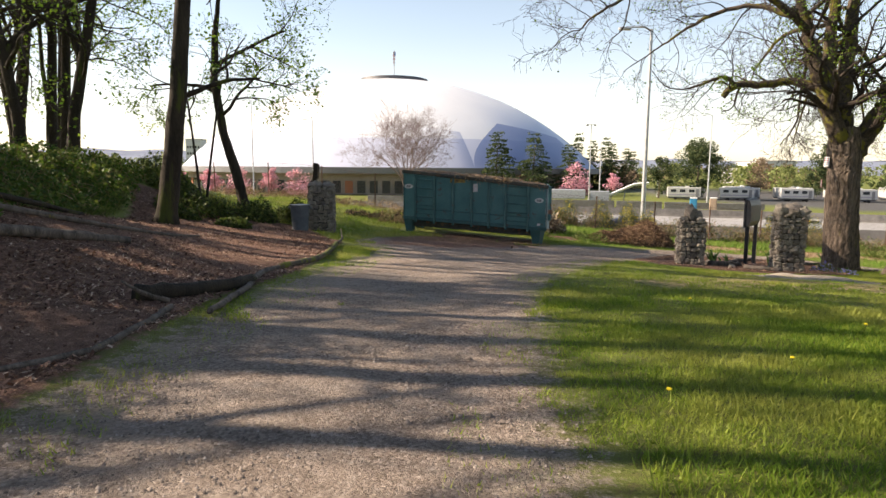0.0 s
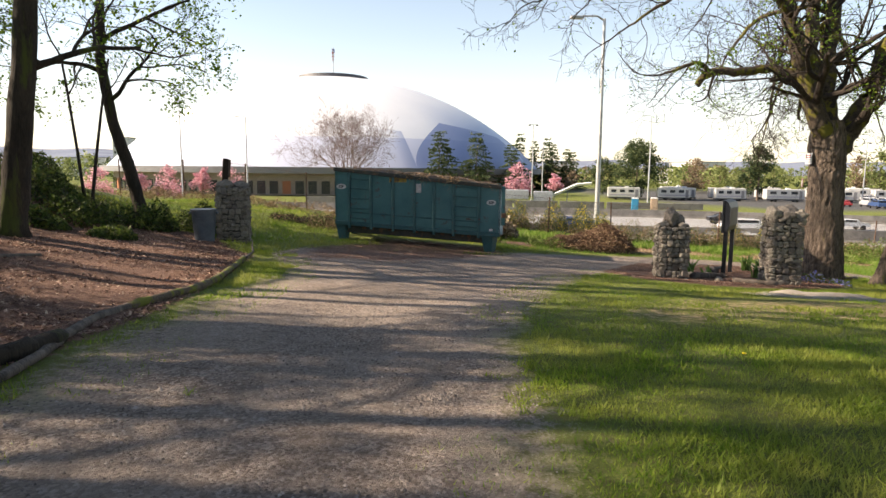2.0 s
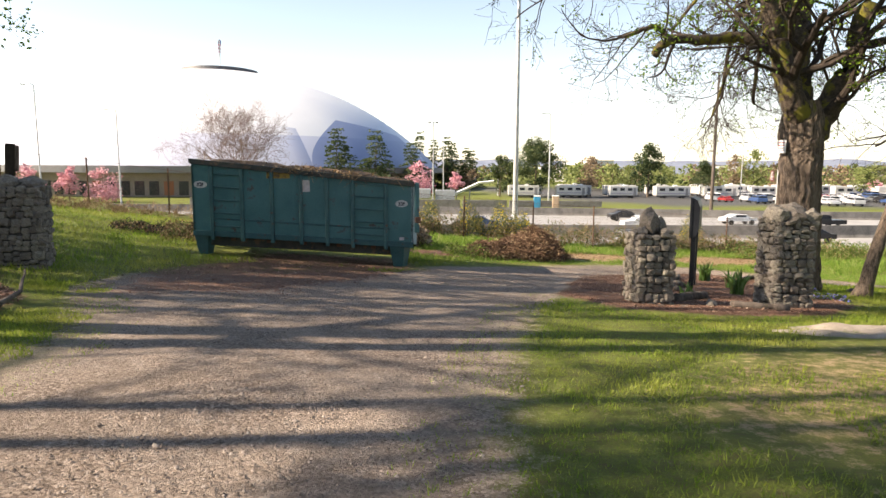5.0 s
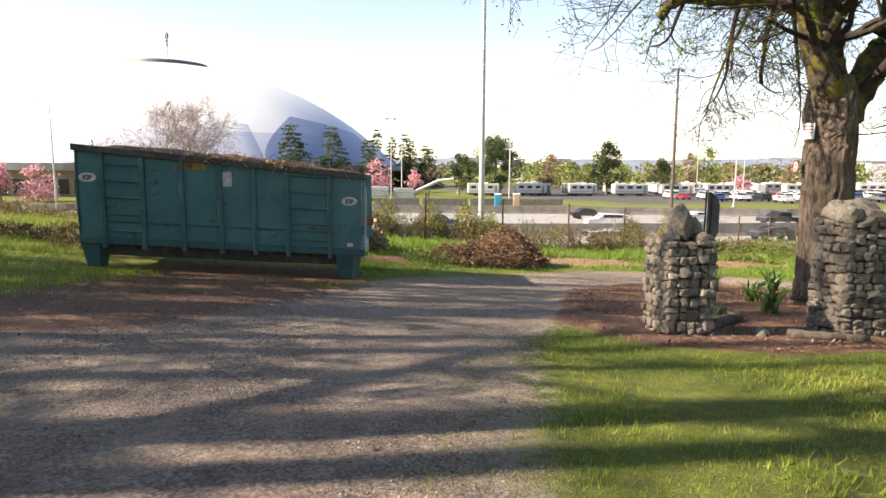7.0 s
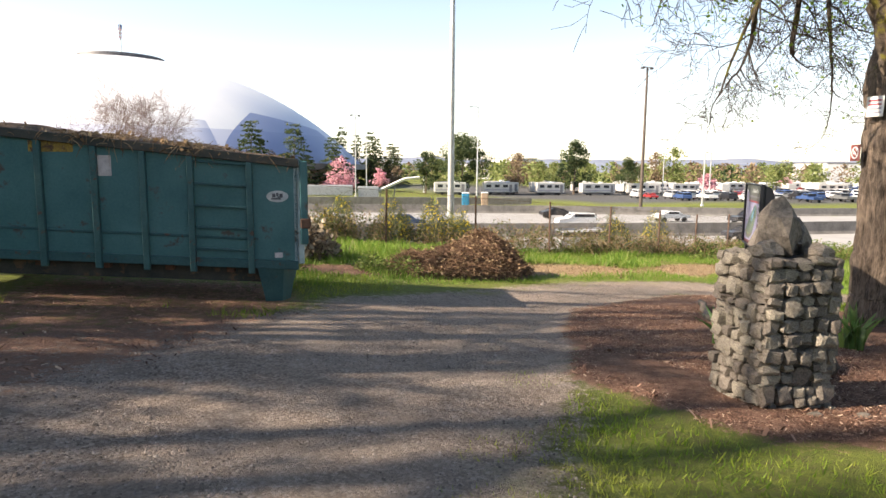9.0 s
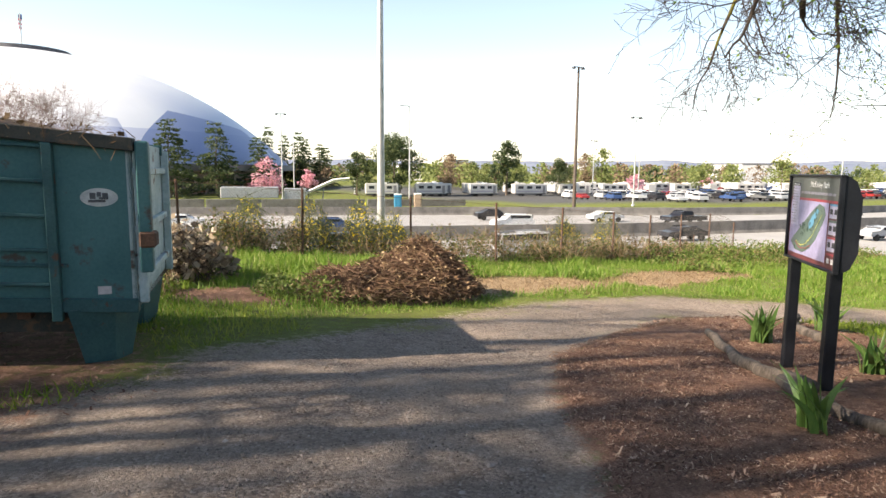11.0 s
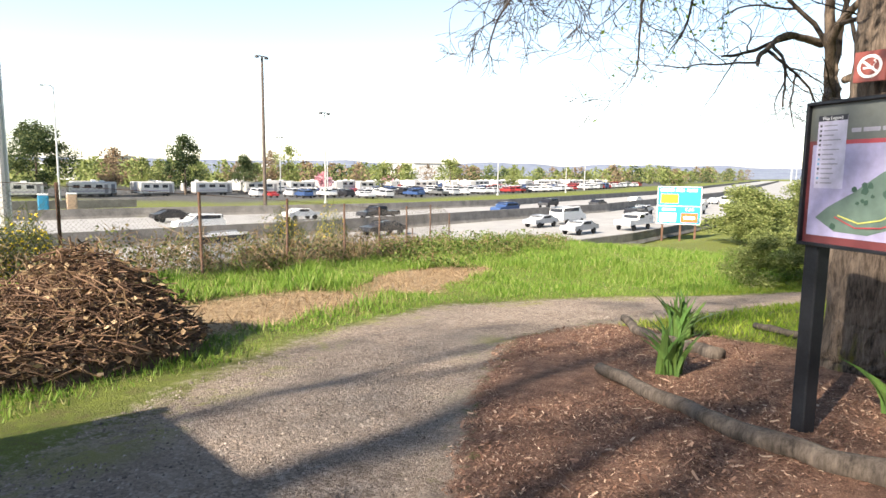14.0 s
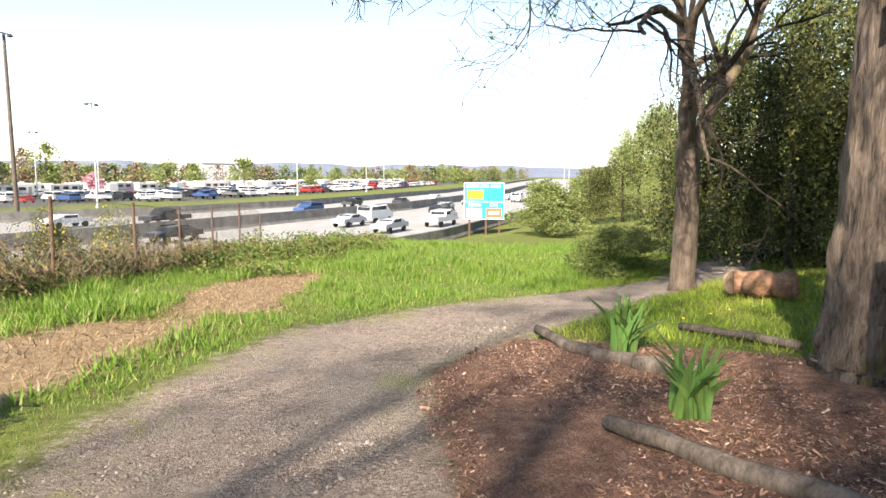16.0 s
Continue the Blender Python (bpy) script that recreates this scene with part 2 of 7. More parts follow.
M_ROUGH = island_mat("rough_bank_grass", [(0.0, (0.05, 0.085, 0.012)), (0.6, (0.11, 0.16, 0.022)), (1.0, (0.24, 0.25, 0.06))], 0.7, 0.4, big=(0.9, (0.1, 0.075, 0.04), 0.6))
M_STRAW = island_mat("dead_stalk", [(0.0, (0.12, 0.07, 0.035)), (0.6, (0.27, 0.18, 0.1)), (1.0, (0.48, 0.36, 0.22))], 0.8, 0.2)
M_CHIP = island_mat("bark_chip", [(0.0, (0.055, 0.027, 0.018)), (0.5, (0.2, 0.105, 0.072)), (0.85, (0.36, 0.22, 0.155)), (1.0, (0.56, 0.42, 0.31))], 0.9)
M_PEBBLE = island_mat("gravel_stone", [(0.0, (0.1, 0.08, 0.066)), (0.6, (0.26, 0.21, 0.178)), (1.0, (0.43, 0.37, 0.32))], 0.9)
M_DEADWOOD = mat("weathered_grey_wood", (0.03, 0.023, 0.018), (0.18, 0.145, 0.118), 8, 50, 0.9, 0.0, 0.7, 0.02, stretch=(1, 1, 0.25), stain=(0.17, 0.16, 0.03), stain_scale=3, stain_at=0.64)
M_CONCRETE = mat("road_concrete", (0.27, 0.265, 0.26), (0.37, 0.36, 0.35), 0.4, 6, 0.85, 0.0, 0.1)
M_BARRIER = mat("stained_concrete_barrier", (0.1, 0.095, 0.09), (0.24, 0.225, 0.21), 0.7, 8, 0.9, 0.0, 0.2)
M_GALV = mat("galvanized_steel", (0.38, 0.39, 0.4), (0.58, 0.58, 0.58), 3, 40, 0.5, 0.6, 0.05)
M_POLE_DARK = mat("weathered_pole", (0.05, 0.04, 0.035), (0.13, 0.1, 0.085), 3, 40, 0.8, 0.0, 0.1)
M_BLACK = mat("black_powder_coat", (0.006, 0.007, 0.01), (0.018, 0.02, 0.026), 4, 60, 0.45, 0.0, 0.05)
M_SHRUBMIX = island_mat("bramble_leaf", [(0.0, (0.05, 0.07, 0.02)), (0.45, (0.11, 0.14, 0.035)), (0.75, (0.17, 0.17, 0.06)), (1.0, (0.27, 0.2, 0.11))], 0.7, 0.25)
M_SPRINGSHRUB = island_mat("green_bramble_leaf", [(0.0, (0.06, 0.1, 0.02)), (0.6, (0.13, 0.19, 0.035)), (1.0, (0.22, 0.25, 0.08))], 0.65, 0.3)
M_IVY = island_mat("ivy_leaf", [(0.0, (0.04, 0.085, 0.012)), (0.6, (0.085, 0.14, 0.02)), (1.0, (0.17, 0.19, 0.04))], 0.55, 0.35)
M_DEADLEAF = island_mat("curled_dead_leaf", [(0.0, (0.16, 0.11, 0.07)), (0.6, (0.38, 0.3, 0.21)), (1.0, (0.55, 0.47, 0.36))], 0.8, 0.25)
M_BROOM = island_mat("broom_flower", [(0.0, (0.1, 0.14, 0.03)), (0.3, (0.14, 0.18, 0.04)), (0.34, (0.7, 0.52, 0.02)), (1.0, (0.85, 0.68, 0.05))], 0.7, 0.25)
M_BLUEBELL = island_mat("bluebell_flower", [(0.0, (0.06, 0.1, 0.03)), (0.45, (0.08, 0.13, 0.04)), (0.5, (0.16, 0.17, 0.5)), (1.0, (0.3, 0.3, 0.65))], 0.6, 0.3)
M_CUTWOOD = mat("cut_end_wood", (0.2, 0.14, 0.09), (0.42, 0.32, 0.22), 5, 40, 0.9, bump=0.3)
M_REDLOG = mat("debarked_red_wood", (0.1, 0.05, 0.03), (0.36, 0.2, 0.12), 5, 40, 0.85, 0.0, 0.6, 0.02, stretch=(0.4, 0.4, 1))
M_SHRUBSTALK = island_mat("green_stalk", [(0.0, (0.05, 0.07, 0.02)), (1.0, (0.13, 0.14, 0.05))], 0.8)
M_MOSSLOG = mat("mossy_log", (0.05, 0.04, 0.025), (0.17, 0.13, 0.09), 8, 50, 0.95, 0.0, 0.8, 0.03, stain=(0.14, 0.15, 0.02), stain_scale=4, stain_at=0.48)
M_WHITE = plain("white_paint", (0.8, 0.8, 0.8), 0.4)


# ---- building helpers ----
def obj(name, verts, faces, material, parent=None, label="", smooth=False):
    me = bpy.data.meshes.new(name)
    me.from_pydata([tuple(v) for v in verts], [], faces)
    me.materials.append(material)
    if smooth:
        me.polygons.foreach_set("use_smooth", [True] * len(me.polygons))
    ob = new(name, me)
    if parent:
        ob.parent = parent
    if label:
        ob["label"] = label
    return ob


def part(name, bm, material, parent=None, label="", smooth=False):
    me = bpy.data.meshes.new(name)
    bm.to_mesh(me)
    bm.free()
    me.materials.append(material)
    if smooth:
        me.polygons.foreach_set("use_smooth", [True] * len(me.polygons))
    ob = new(name, me)
    if parent:
        ob.parent = parent
    if label:
        ob["label"] = label
    return ob


def thing(name, m, label, category, group="", kind=""):
    ob = new(name)
    ob.matrix_world = m
    return tagged(ob, label, category, group, kind)


def box(bm, sx, sy, sz, m=Matrix(), bevel=0.0):
    """A box of that size centred on m."""
    r = bmesh.ops.create_cube(bm, size=1.0, matrix=m @ Matrix.Diagonal((sx, sy, sz, 1)))
    if bevel:
        edges = list({e for v in r["verts"] for e in v.link_edges})
        bmesh.ops.bevel(bm, geom=edges, offset=bevel, segments=1, affect="EDGES")
    return bm


def boxes(*rows, bevel=0.0):
    """A bmesh of boxes: rows of (x, y, z, sx, sy, sz) or with a turn about z added."""
    bm = bmesh.new()
    for x, y, z, sx, sy, sz, *r in rows:
        box(bm, sx, sy, sz, pose(x, y, z, 0, 0, r[0] if r else 0), bevel)
    return bm


def rod(bm, a, b, ra, rb=None, n=8):
    a, b = Vector(a), Vector(b)
    rb = ra if rb is None else rb
    m = Matrix.Translation((a + b) / 2) @ (b - a).to_track_quat("Z", "Y").to_matrix().to_4x4()
    bmesh.ops.create_cone(bm, cap_ends=True, segments=n, radius1=ra, radius2=rb, depth=(b - a).length, matrix=m)
    return bm


class Tubes:
    """Collects tapered bent tubes and flat pieces in plain lists."""

    def __init__(self):
        self.v, self.f = [], []

    def tube(self, pts, radii, n=6, rough=0.0, rng=None, flat=1.0):
        base = len(self.v)
        up = Vector((0.31, 0.17, 0.93)).normalized()
        for i, (p, r) in enumerate(zip(pts, radii)):
            d = (pts[min(i + 1, len(pts) - 1)] - pts[max(i - 1, 0)])
            d = d.normalized() if d.length > 1e-9 else Vector((0, 0, 1))
            side = d.cross(up)
            side = side.normalized() if side.length > 1e-3 else Vector((1, 0, 0))
            other = d.cross(side).normalized()
            for k in range(n):
                a = 2 * math.pi * k / n
                rr = r * (1 + (rng.uniform(-rough, rough) if rough else 0))
                self.v.append(p + side * math.cos(a) * rr + other * math.sin(a) * rr * flat)
        for i in range(len(pts) - 1):
            for k in range(n):
                a, b = base + i * n + k, base + i * n + (k + 1) % n
                self.f.append((a, b, b + n, a + n))
        self.f.append(tuple(base + (len(pts) - 1) * n + k for k in range(n)))
        self.f.append(tuple(base + n - 1 - k for k in range(n)))

    def leaf(self, p, size, rng, tilt=None):
        a = Vector((rng.gauss(0, 1), rng.gauss(0, 1), rng.gauss(0, 0.7))).normalized() if tilt is None else tilt
        b = a.cross(Vector((rng.gauss(0, 1), rng.gauss(0, 1), rng.gauss(0, 1)))).normalized()
        c = len(self.v)
        self.v += [p, p + a * size * 0.5 + b * size * 0.34, p + a * size, p + a * size * 0.5 - b * size * 0.34]
        self.f.append((c, c + 1, c + 2, c + 3))

    def made(self, name, material, parent=None, label="", smooth=False):
        return obj(name, self.v, self.f, material, parent, label, smooth)


def seg_distance(px, py, ax, ay, bx, by):
    dx, dy = bx - ax, by - ay
    t = np.clip(((px - ax) * dx + (py - ay) * dy) / (dx * dx + dy * dy + 1e-12), 0, 1)
    return np.hypot(px - ax - t * dx, py - ay - t * dy)


def region(px, py, poly, soft=0.35):
    """1 inside the polygon, 0 outside, 0.5 on its edge."""
    inside = np.zeros(px.shape, bool)
    d = np.full(px.shape, 1e9)
    for (ax, ay), (bx, by) in zip(poly, poly[1:] + poly[:1]):
        d = np.minimum(d, seg_distance(px, py, ax, ay, bx, by))
        cross = ((ay > py) != (by > py)) & (px < (bx - ax) * (py - ay) / (by - ay + 1e-12) + ax)
        inside ^= cross
    return np.clip(0.5 + np.where(inside, d, -d) / (2 * soft), 0, 1)


def step(a, b, v):
    t = np.clip((v - a) / (b - a), 0, 1)
    return t * t * (3 - 2 * t)


# ---- the lie of the land ----
LOW = -6.0
FENCE = [(-60, 36), (-13, 35.5), (-5.5, 35.5), (6, 33.6), (12.3, 32.6), (19.5, 34.0), (25, 35.9), (32, 38.0)]
BROW = FENCE[:-1] + [(30, 36.5), (45, 33.0), (60, 29.5), (80, 26.5), (110, 25.5), (300, 30), (900, 60)]
NEAR_EDGE = [(-300, 100), (-80, 64), (0, 49), (60, 37.7), (110, 34), (200, 36), (900, 88)]
MEDIAN = [(-300, 150), (-80, 98), (0, 76), (50, 64), (104, 55.5), (200, 55), (900, 107)]
FAR_EDGE = [(-300, 200), (-80, 138), (0, 112), (50, 96), (80, 83), (110, 76), (200, 74), (900, 126)]


def line_y(line, x):
    return np.interp(x, [p[0] for p in line], [p[1] for p in line])


def park_z(x, y):
    cx, cy = np.clip(x, -4, 24), np.clip(y, -1, 30)
    z = (0.02043 * cx + 0.003494 * cy + 0.0005689 * cx * cx - 0.006255 * cx * cy - 0.0049 * cy * cy
         + (-0.0008705 * cx ** 3 + 0.0005102 * cx * cx * cy + 0.001678 * cx * cy * cy + 0.002371 * cy ** 3) / 20)
    z = z + step(3, 9, -x) * (1.3 - 0.7 * step(9, 16, y)) + step(7, 11, -x) * 1.5 * (1 - step(20, 33, y))
    return z - 2.0 * step(24, 62, x)


def ground_z(x, y):
    x, y = np.asarray(x, float), np.asarray(y, float)
    top, brow, foot = park_z(x, y), line_y(BROW, x), line_y(NEAR_EDGE, x)
    drop = step(0.0, 1.0, (y - brow - 0.6) / np.maximum(foot - brow - 2.0, 3.0))
    z = top + (LOW - 0.12 - top) * drop
    far = line_y(FAR_EDGE, x)
    z = z + 0.8 * step(2, 9, y - far) * (1 - step(30, 60, y - far)) * step(10, 60, x)
    return z


GX, GY, GS = -30.0, -8.0, 0.25
GRID = ground_z(*np.meshgrid(np.arange(GX, 46, GS), np.arange(GY, 52, GS))).tolist()


def gz(x, y):
    """Height of the ground; from a table near the walk."""
    u, v = (x - GX) / GS, (y - GY) / GS
    i, j = int(u), int(v)
    if 0 <= u and 0 <= v and i < len(GRID[0]) - 1 and j < len(GRID) - 1:
        f, g = u - i, v - j
        a, b = GRID[j], GRID[j + 1]
        return (a[i] * (1 - f) + a[i + 1] * f) * (1 - g) + (b[i] * (1 - f) + b[i + 1] * f) * g
    return float(ground_z(x, y))


LATTICE = np.random.RandomState(5).uniform(-1, 1, (64, 64))


def patchy(x, y, scale, seed):
    """Smooth blotches between about -1 and 1."""
    total = 0.0
    for k, amp in ((1.0, 0.65), (2.1, 0.35)):
        u, v = x * scale * k + seed * 7.3, y * scale * k + seed * 3.1
        i, j = np.floor(u).astype(int), np.floor(v).astype(int)
        f, g = u - i, v - j
        f, g = f * f * (3 - 2 * f), g * g * (3 - 2 * g)
        at = lambda a, b: LATTICE[a % 64, b % 64]
        total = total + amp * ((at(i, j) * (1 - f) + at(i + 1, j) * f) * (1 - g) + (at(i, j + 1) * (1 - f) + at(i + 1, j + 1) * f) * g)
    return total


DRIVE = [(-3.2, -6), (-2.75, 2.5), (-2.5, 6.6), (-2.35, 9.0), (-2.05, 12.4), (-1.7, 15.0), (-2.6, 18.5), (-2.2, 20.5), (0.8, 21.6), (4.0, 23.0), (4.4, 23.9), (7.2, 24.9), (9.6, 26.0),
         (11.9, 26.75), (15.0, 27.1), (18.7, 25.5), (21.6, 22.9), (27, 20.2), (34, 17), (34, 15.4), (26.5, 18.6), (20.9, 21.4), (18, 22.6), (14.8, 23.9), (13.1, 24.4),
         (10.4, 23.4), (8.7, 22.5), (7.5, 21.0), (6.7, 19.6), (5.6, 18.2), (4.6, 16.9), (3.4, 14.5), (1.7, 10.4), (1.35, 9.2), (0.85, 4.6), (0.72, 2.5), (0.9, -6)]
ISLAND = [(5.75, 18.6), (6.6, 19.8), (7.3, 21.2), (8.5, 22.6), (10.3, 23.55), (13.0, 24.5), (14.9, 23.95), (14.2, 21.6), (12.9, 19.6), (11.2, 17.0), (9.4, 15.9), (7.4, 16.0), (6.1, 16.6)]
BANK_BED = [(-2.9, -2), (-2.75, 5.2), (-2.85, 7.2), (-2.5, 9.6), (-2.45, 11.7), (-2.6, 14.0), (-2.9, 17.3), (-3.6, 18.4), (-4.4, 20.2), (-7.5, 22.5), (-9.4, 19), (-7.4, 14.5), (-7.2, 10.5), (-7.6, 6), (-9, -2)]
LITTER = [(-2.2, 17.4), (-2.4, 21.0), (-0.9, 24.0), (0.2, 26.2), (4.2, 26.0), (4.3, 23.4), (3.8, 22.4), (2.6, 20.6), (0.6, 18.2)]
HEAPFOOT = [(4.4, 27.0), (4.2, 28.4), (6.4, 29.0), (8.6, 29.4), (10.6, 28.4), (10.2, 27.0), (7.6, 26.5)]
DRY_A = [(9.4, 28.0), (10.8, 29.8), (14.2, 30.0), (15.6, 28.9), (14.6, 28.0), (12.6, 27.6), (10.6, 27.4)]
DRY_B = [(15.2, 29.2), (17.6, 31.0), (22.0, 32.2), (25.0, 31.6), (22.0, 30.2), (18.6, 28.9), (16.6, 28.2)]
LAWN_BARE = [(2.6, 11.6), (5.0, 13.6), (8.6, 14.0), (12.5, 12.8), (13.4, 9.5), (9.8, 10.2), (6.2, 10.2), (3.4, 9.8)]


def masks(x, y):
    gravel = region(x, y, DRIVE, 0.75)
    mulch = np.maximum(region(x, y, ISLAND, 0.28), region(x, y, BANK_BED, 0.3))
    mulch = np.maximum(mulch, 0.62 * region(x, y, LITTER, 0.8))
    mulch = np.maximum(mulch, 0.7 * region(x, y, HEAPFOOT, 0.4))
    dry = np.maximum(region(x, y, DRY_A, 0.7), region(x, y, DRY_B, 0.7)) * 0.9
    dry = np.maximum(dry, 0.5 * region(x, y, LAWN_BARE, 1.0))
    return gravel, mulch, dry


def axis(lo, hi, fine_lo, fine_hi, fine, grow=1.16):
    a = list(np.arange(fine_lo, fine_hi + fine / 2, fine))
    s, v = fine, fine_hi
    while v < hi:
        s *= grow
        v += s
        a.append(v)
    s, v = fine, fine_lo
    while v > lo:
        s *= grow
        v -= s
        a.insert(0, v)
    return np.array(a)


def build_ground():
    xs, ys = axis(-2500, 2500, -10, 26, 0.16), axis(-400, 2800, -3, 38, 0.16)
    gx, gy = np.meshgrid(xs, ys)
    z = ground_z(gx, gy)
    close = (gx > -14) & (gx < 40) & (gy > -6) & (gy < 48)
    z += close * (0.022 * patchy(gx, gy, 0.9, 1) + 0.01 * patchy(gx, gy, 3.1, 2))
    gravel, mulch, dry = masks(gx, gy)
    z += 0.05 * np.maximum(region(gx, gy, ISLAND, 0.3), region(gx, gy, BANK_BED, 0.3))
    nx = len(xs)
    faces = [(i * nx + j, i * nx + j + 1, (i + 1) * nx + j + 1, (i + 1) * nx + j) for i in range(len(ys) - 1) for j in range(nx - 1)]
    ob = obj("ground", np.stack([gx.ravel(), gy.ravel(), z.ravel()], 1).tolist(), faces, M_GROUND, smooth=True)
    wide = region(gx, gy, DRIVE, 1.3)
    mossy = np.clip(step(-0.3, 0.8, gx - np.interp(gy, [0, 9, 14, 18], [0.2, 0.9, 2.6, 4.6])) * (1 - step(16.5, 18, gy)) + step(0.8, 0.62, wide) * step(23, 25, gy) + 0.6 * step(0.75, 0.55, wide) * step(-0.5, -1.5, gx), 0, 1)
    for key, val in (("gravel", gravel), ("mulch", mulch), ("dry", dry), ("mossy", mossy), ("lot", step(21, 25, gy - line_y(FAR_EDGE, gx)) * step(55, 75, gx) * (1 - step(150, 190, gy - line_y(FAR_EDGE, gx))))):
        a = ob.data.attributes.new(key, "FLOAT", "POINT")
        a.data.foreach_set("value", val.ravel().astype(np.float32))
    return tagged(ob, "park ground of lawn, gravel drive and bark mulch", "ground", kind="structure")


ground = build_ground()


# ---- highway ----
def strip(name, a, b, z, material, label, category, xs):
    ya, yb = line_y(a, xs), line_y(b, xs)
    v = [(x, y, z) for x, y in zip(xs, ya)] + [(x, y, z) for x, y in zip(xs, yb)]
    n = len(xs)
    return tagged(obj(name, v, [(i, i + 1, n + i + 1, n + i) for i in range(n - 1)], material), label, category, kind="structure")


RX = np.linspace(-300, 900, 241)
strip("road_near", NEAR_EDGE, MEDIAN, LOW, M_CONCRETE, "pale concrete highway carriageway", "road", RX)
strip("road_far", MEDIAN, FAR_EDGE, LOW + 0.02, M_CONCRETE, "pale concrete highway carriageway", "road", RX)


def wall_along(name, line, off, h, w, label, material=M_BARRIER):
    """A concrete barrier with a wider foot along a line of the plan."""
    xs = np.linspace(-260, 800, 213)
    ys = line_y(line, xs) + off
    prof = [(-w, 0), (-w * 0.55, 0.3), (-w * 0.4, h), (w * 0.4, h), (w * 0.55, 0.3), (w, 0)]
    v = [(x, y + o, LOW + z) for x, y in zip(xs, ys) for o, z in prof]
    k = len(prof)
    f = [(i * k + j, i * k + j + 1, (i + 1) * k + j + 1, (i + 1) * k + j) for i in range(len(xs) - 1) for j in range(k - 1)]
    return tagged(obj(name, v, f, material), label, "barrier", kind="structure")


wall_along("barrier_near", NEAR_EDGE, -0.3, 1.0, 0.35, "stained dark concrete barrier beside the highway")
wall_along("barrier_median", MEDIAN, 0.0, 1.35, 0.4, "stained dark concrete median barrier")
wall_along("barrier_far", FAR_EDGE, 0.4, 1.2, 0.35, "stained dark concrete barrier beside the highway")


# ---- the domed arena ----
def dome_building():
    c = Vector((-19.6, 249, LOW))
    top = thing("arena_dome", Matrix.Translation(c), "huge white and blue domed arena with a dark roof ring", "building")
    R, base, rise = 78.0, 7.5, 33.5
    S = (R * R + rise * rise) / (2 * rise)
    n, rings = 96, 24
    v, f = [], []
    for i in range(rings + 1):
        r = R * (1 - i / rings) + 0.01
        z = base + math.sqrt(S * S - r * r) - (S - rise)
        for k in range(n):
            a = 2 * math.pi * k / n
            v.append((r * math.cos(a), r * math.sin(a), z))
    for i in range(rings):
        for k in range(n):
            a, b = i * n + k, i * n + (k + 1) % n
            f.append((a, b, b + n, a + n))
    obj("roof", v, f, M_DOME, top, "white roof with blue triangles, paled westward for sun glare", True)
    bm = bmesh.new()
    bmesh.ops.create_cone(bm, cap_ends=True, segments=64, radius1=13.9, radius2=13.0, depth=2.1, matrix=pose(0, 0, base + rise - 0.6))
    part("roof_ring", bm, M_DARKTRIM, top, "dark grey ring")
    bm = bmesh.new()
    bmesh.ops.create_cone(bm, cap_ends=True, segments=64, radius1=13.3, radius2=3, depth=1.6, matrix=pose(0, 0, base + rise + 0.75))
    part("cap", bm, M_WHITE, top)
    bm = bmesh.new()
    bmesh.ops.create_cone(bm, cap_ends=False, segments=96, radius1=76, radius2=76, depth=6.0, matrix=pose(0, 0, 3.0))
    part("wall", bm, M_ARENA_WALL, top)
    bm = bmesh.new()
    bmesh.ops.create_cone(bm, cap_ends=True, segments=96, radius1=80, radius2=80, depth=1.7, matrix=pose(0, 0, 6.7))
    part("rim", bm, M_DARKTRIM2, top, "grey concrete rim")
    for k in range(54):
        a = math.radians(200 + k * 2.6)
        bm = boxes((0, 0, 2.1, 0.5, 2.2, 3.4))
        w = part("window", bm, M_GLASSDARK if k % 5 else M_ORANGEDOOR, top)
        w.matrix_basis = pose(76 * math.cos(a), 76 * math.sin(a), 0, 0, 0, math.degrees(a))
    bm = rod(bmesh.new(), (0, 0, base + rise), (0, 0, base + rise + 11.5), 0.18)
    part("flagpole", bm, M_GALV, top)
    for k in range(7):
        bm = boxes((0, 0, base + rise + 10.2 - k * 0.62, 0.9, 0.06, 0.6, 10 * k))
        part("flag_stripe", bm, M_RED if k % 2 else M_WHITE, top)
    bm = boxes((0.1, 0, base + rise + 10.4, 0.95, 0.1, 1.4))
    part("flag_corner", bm, M_NAVY, top)
    return top


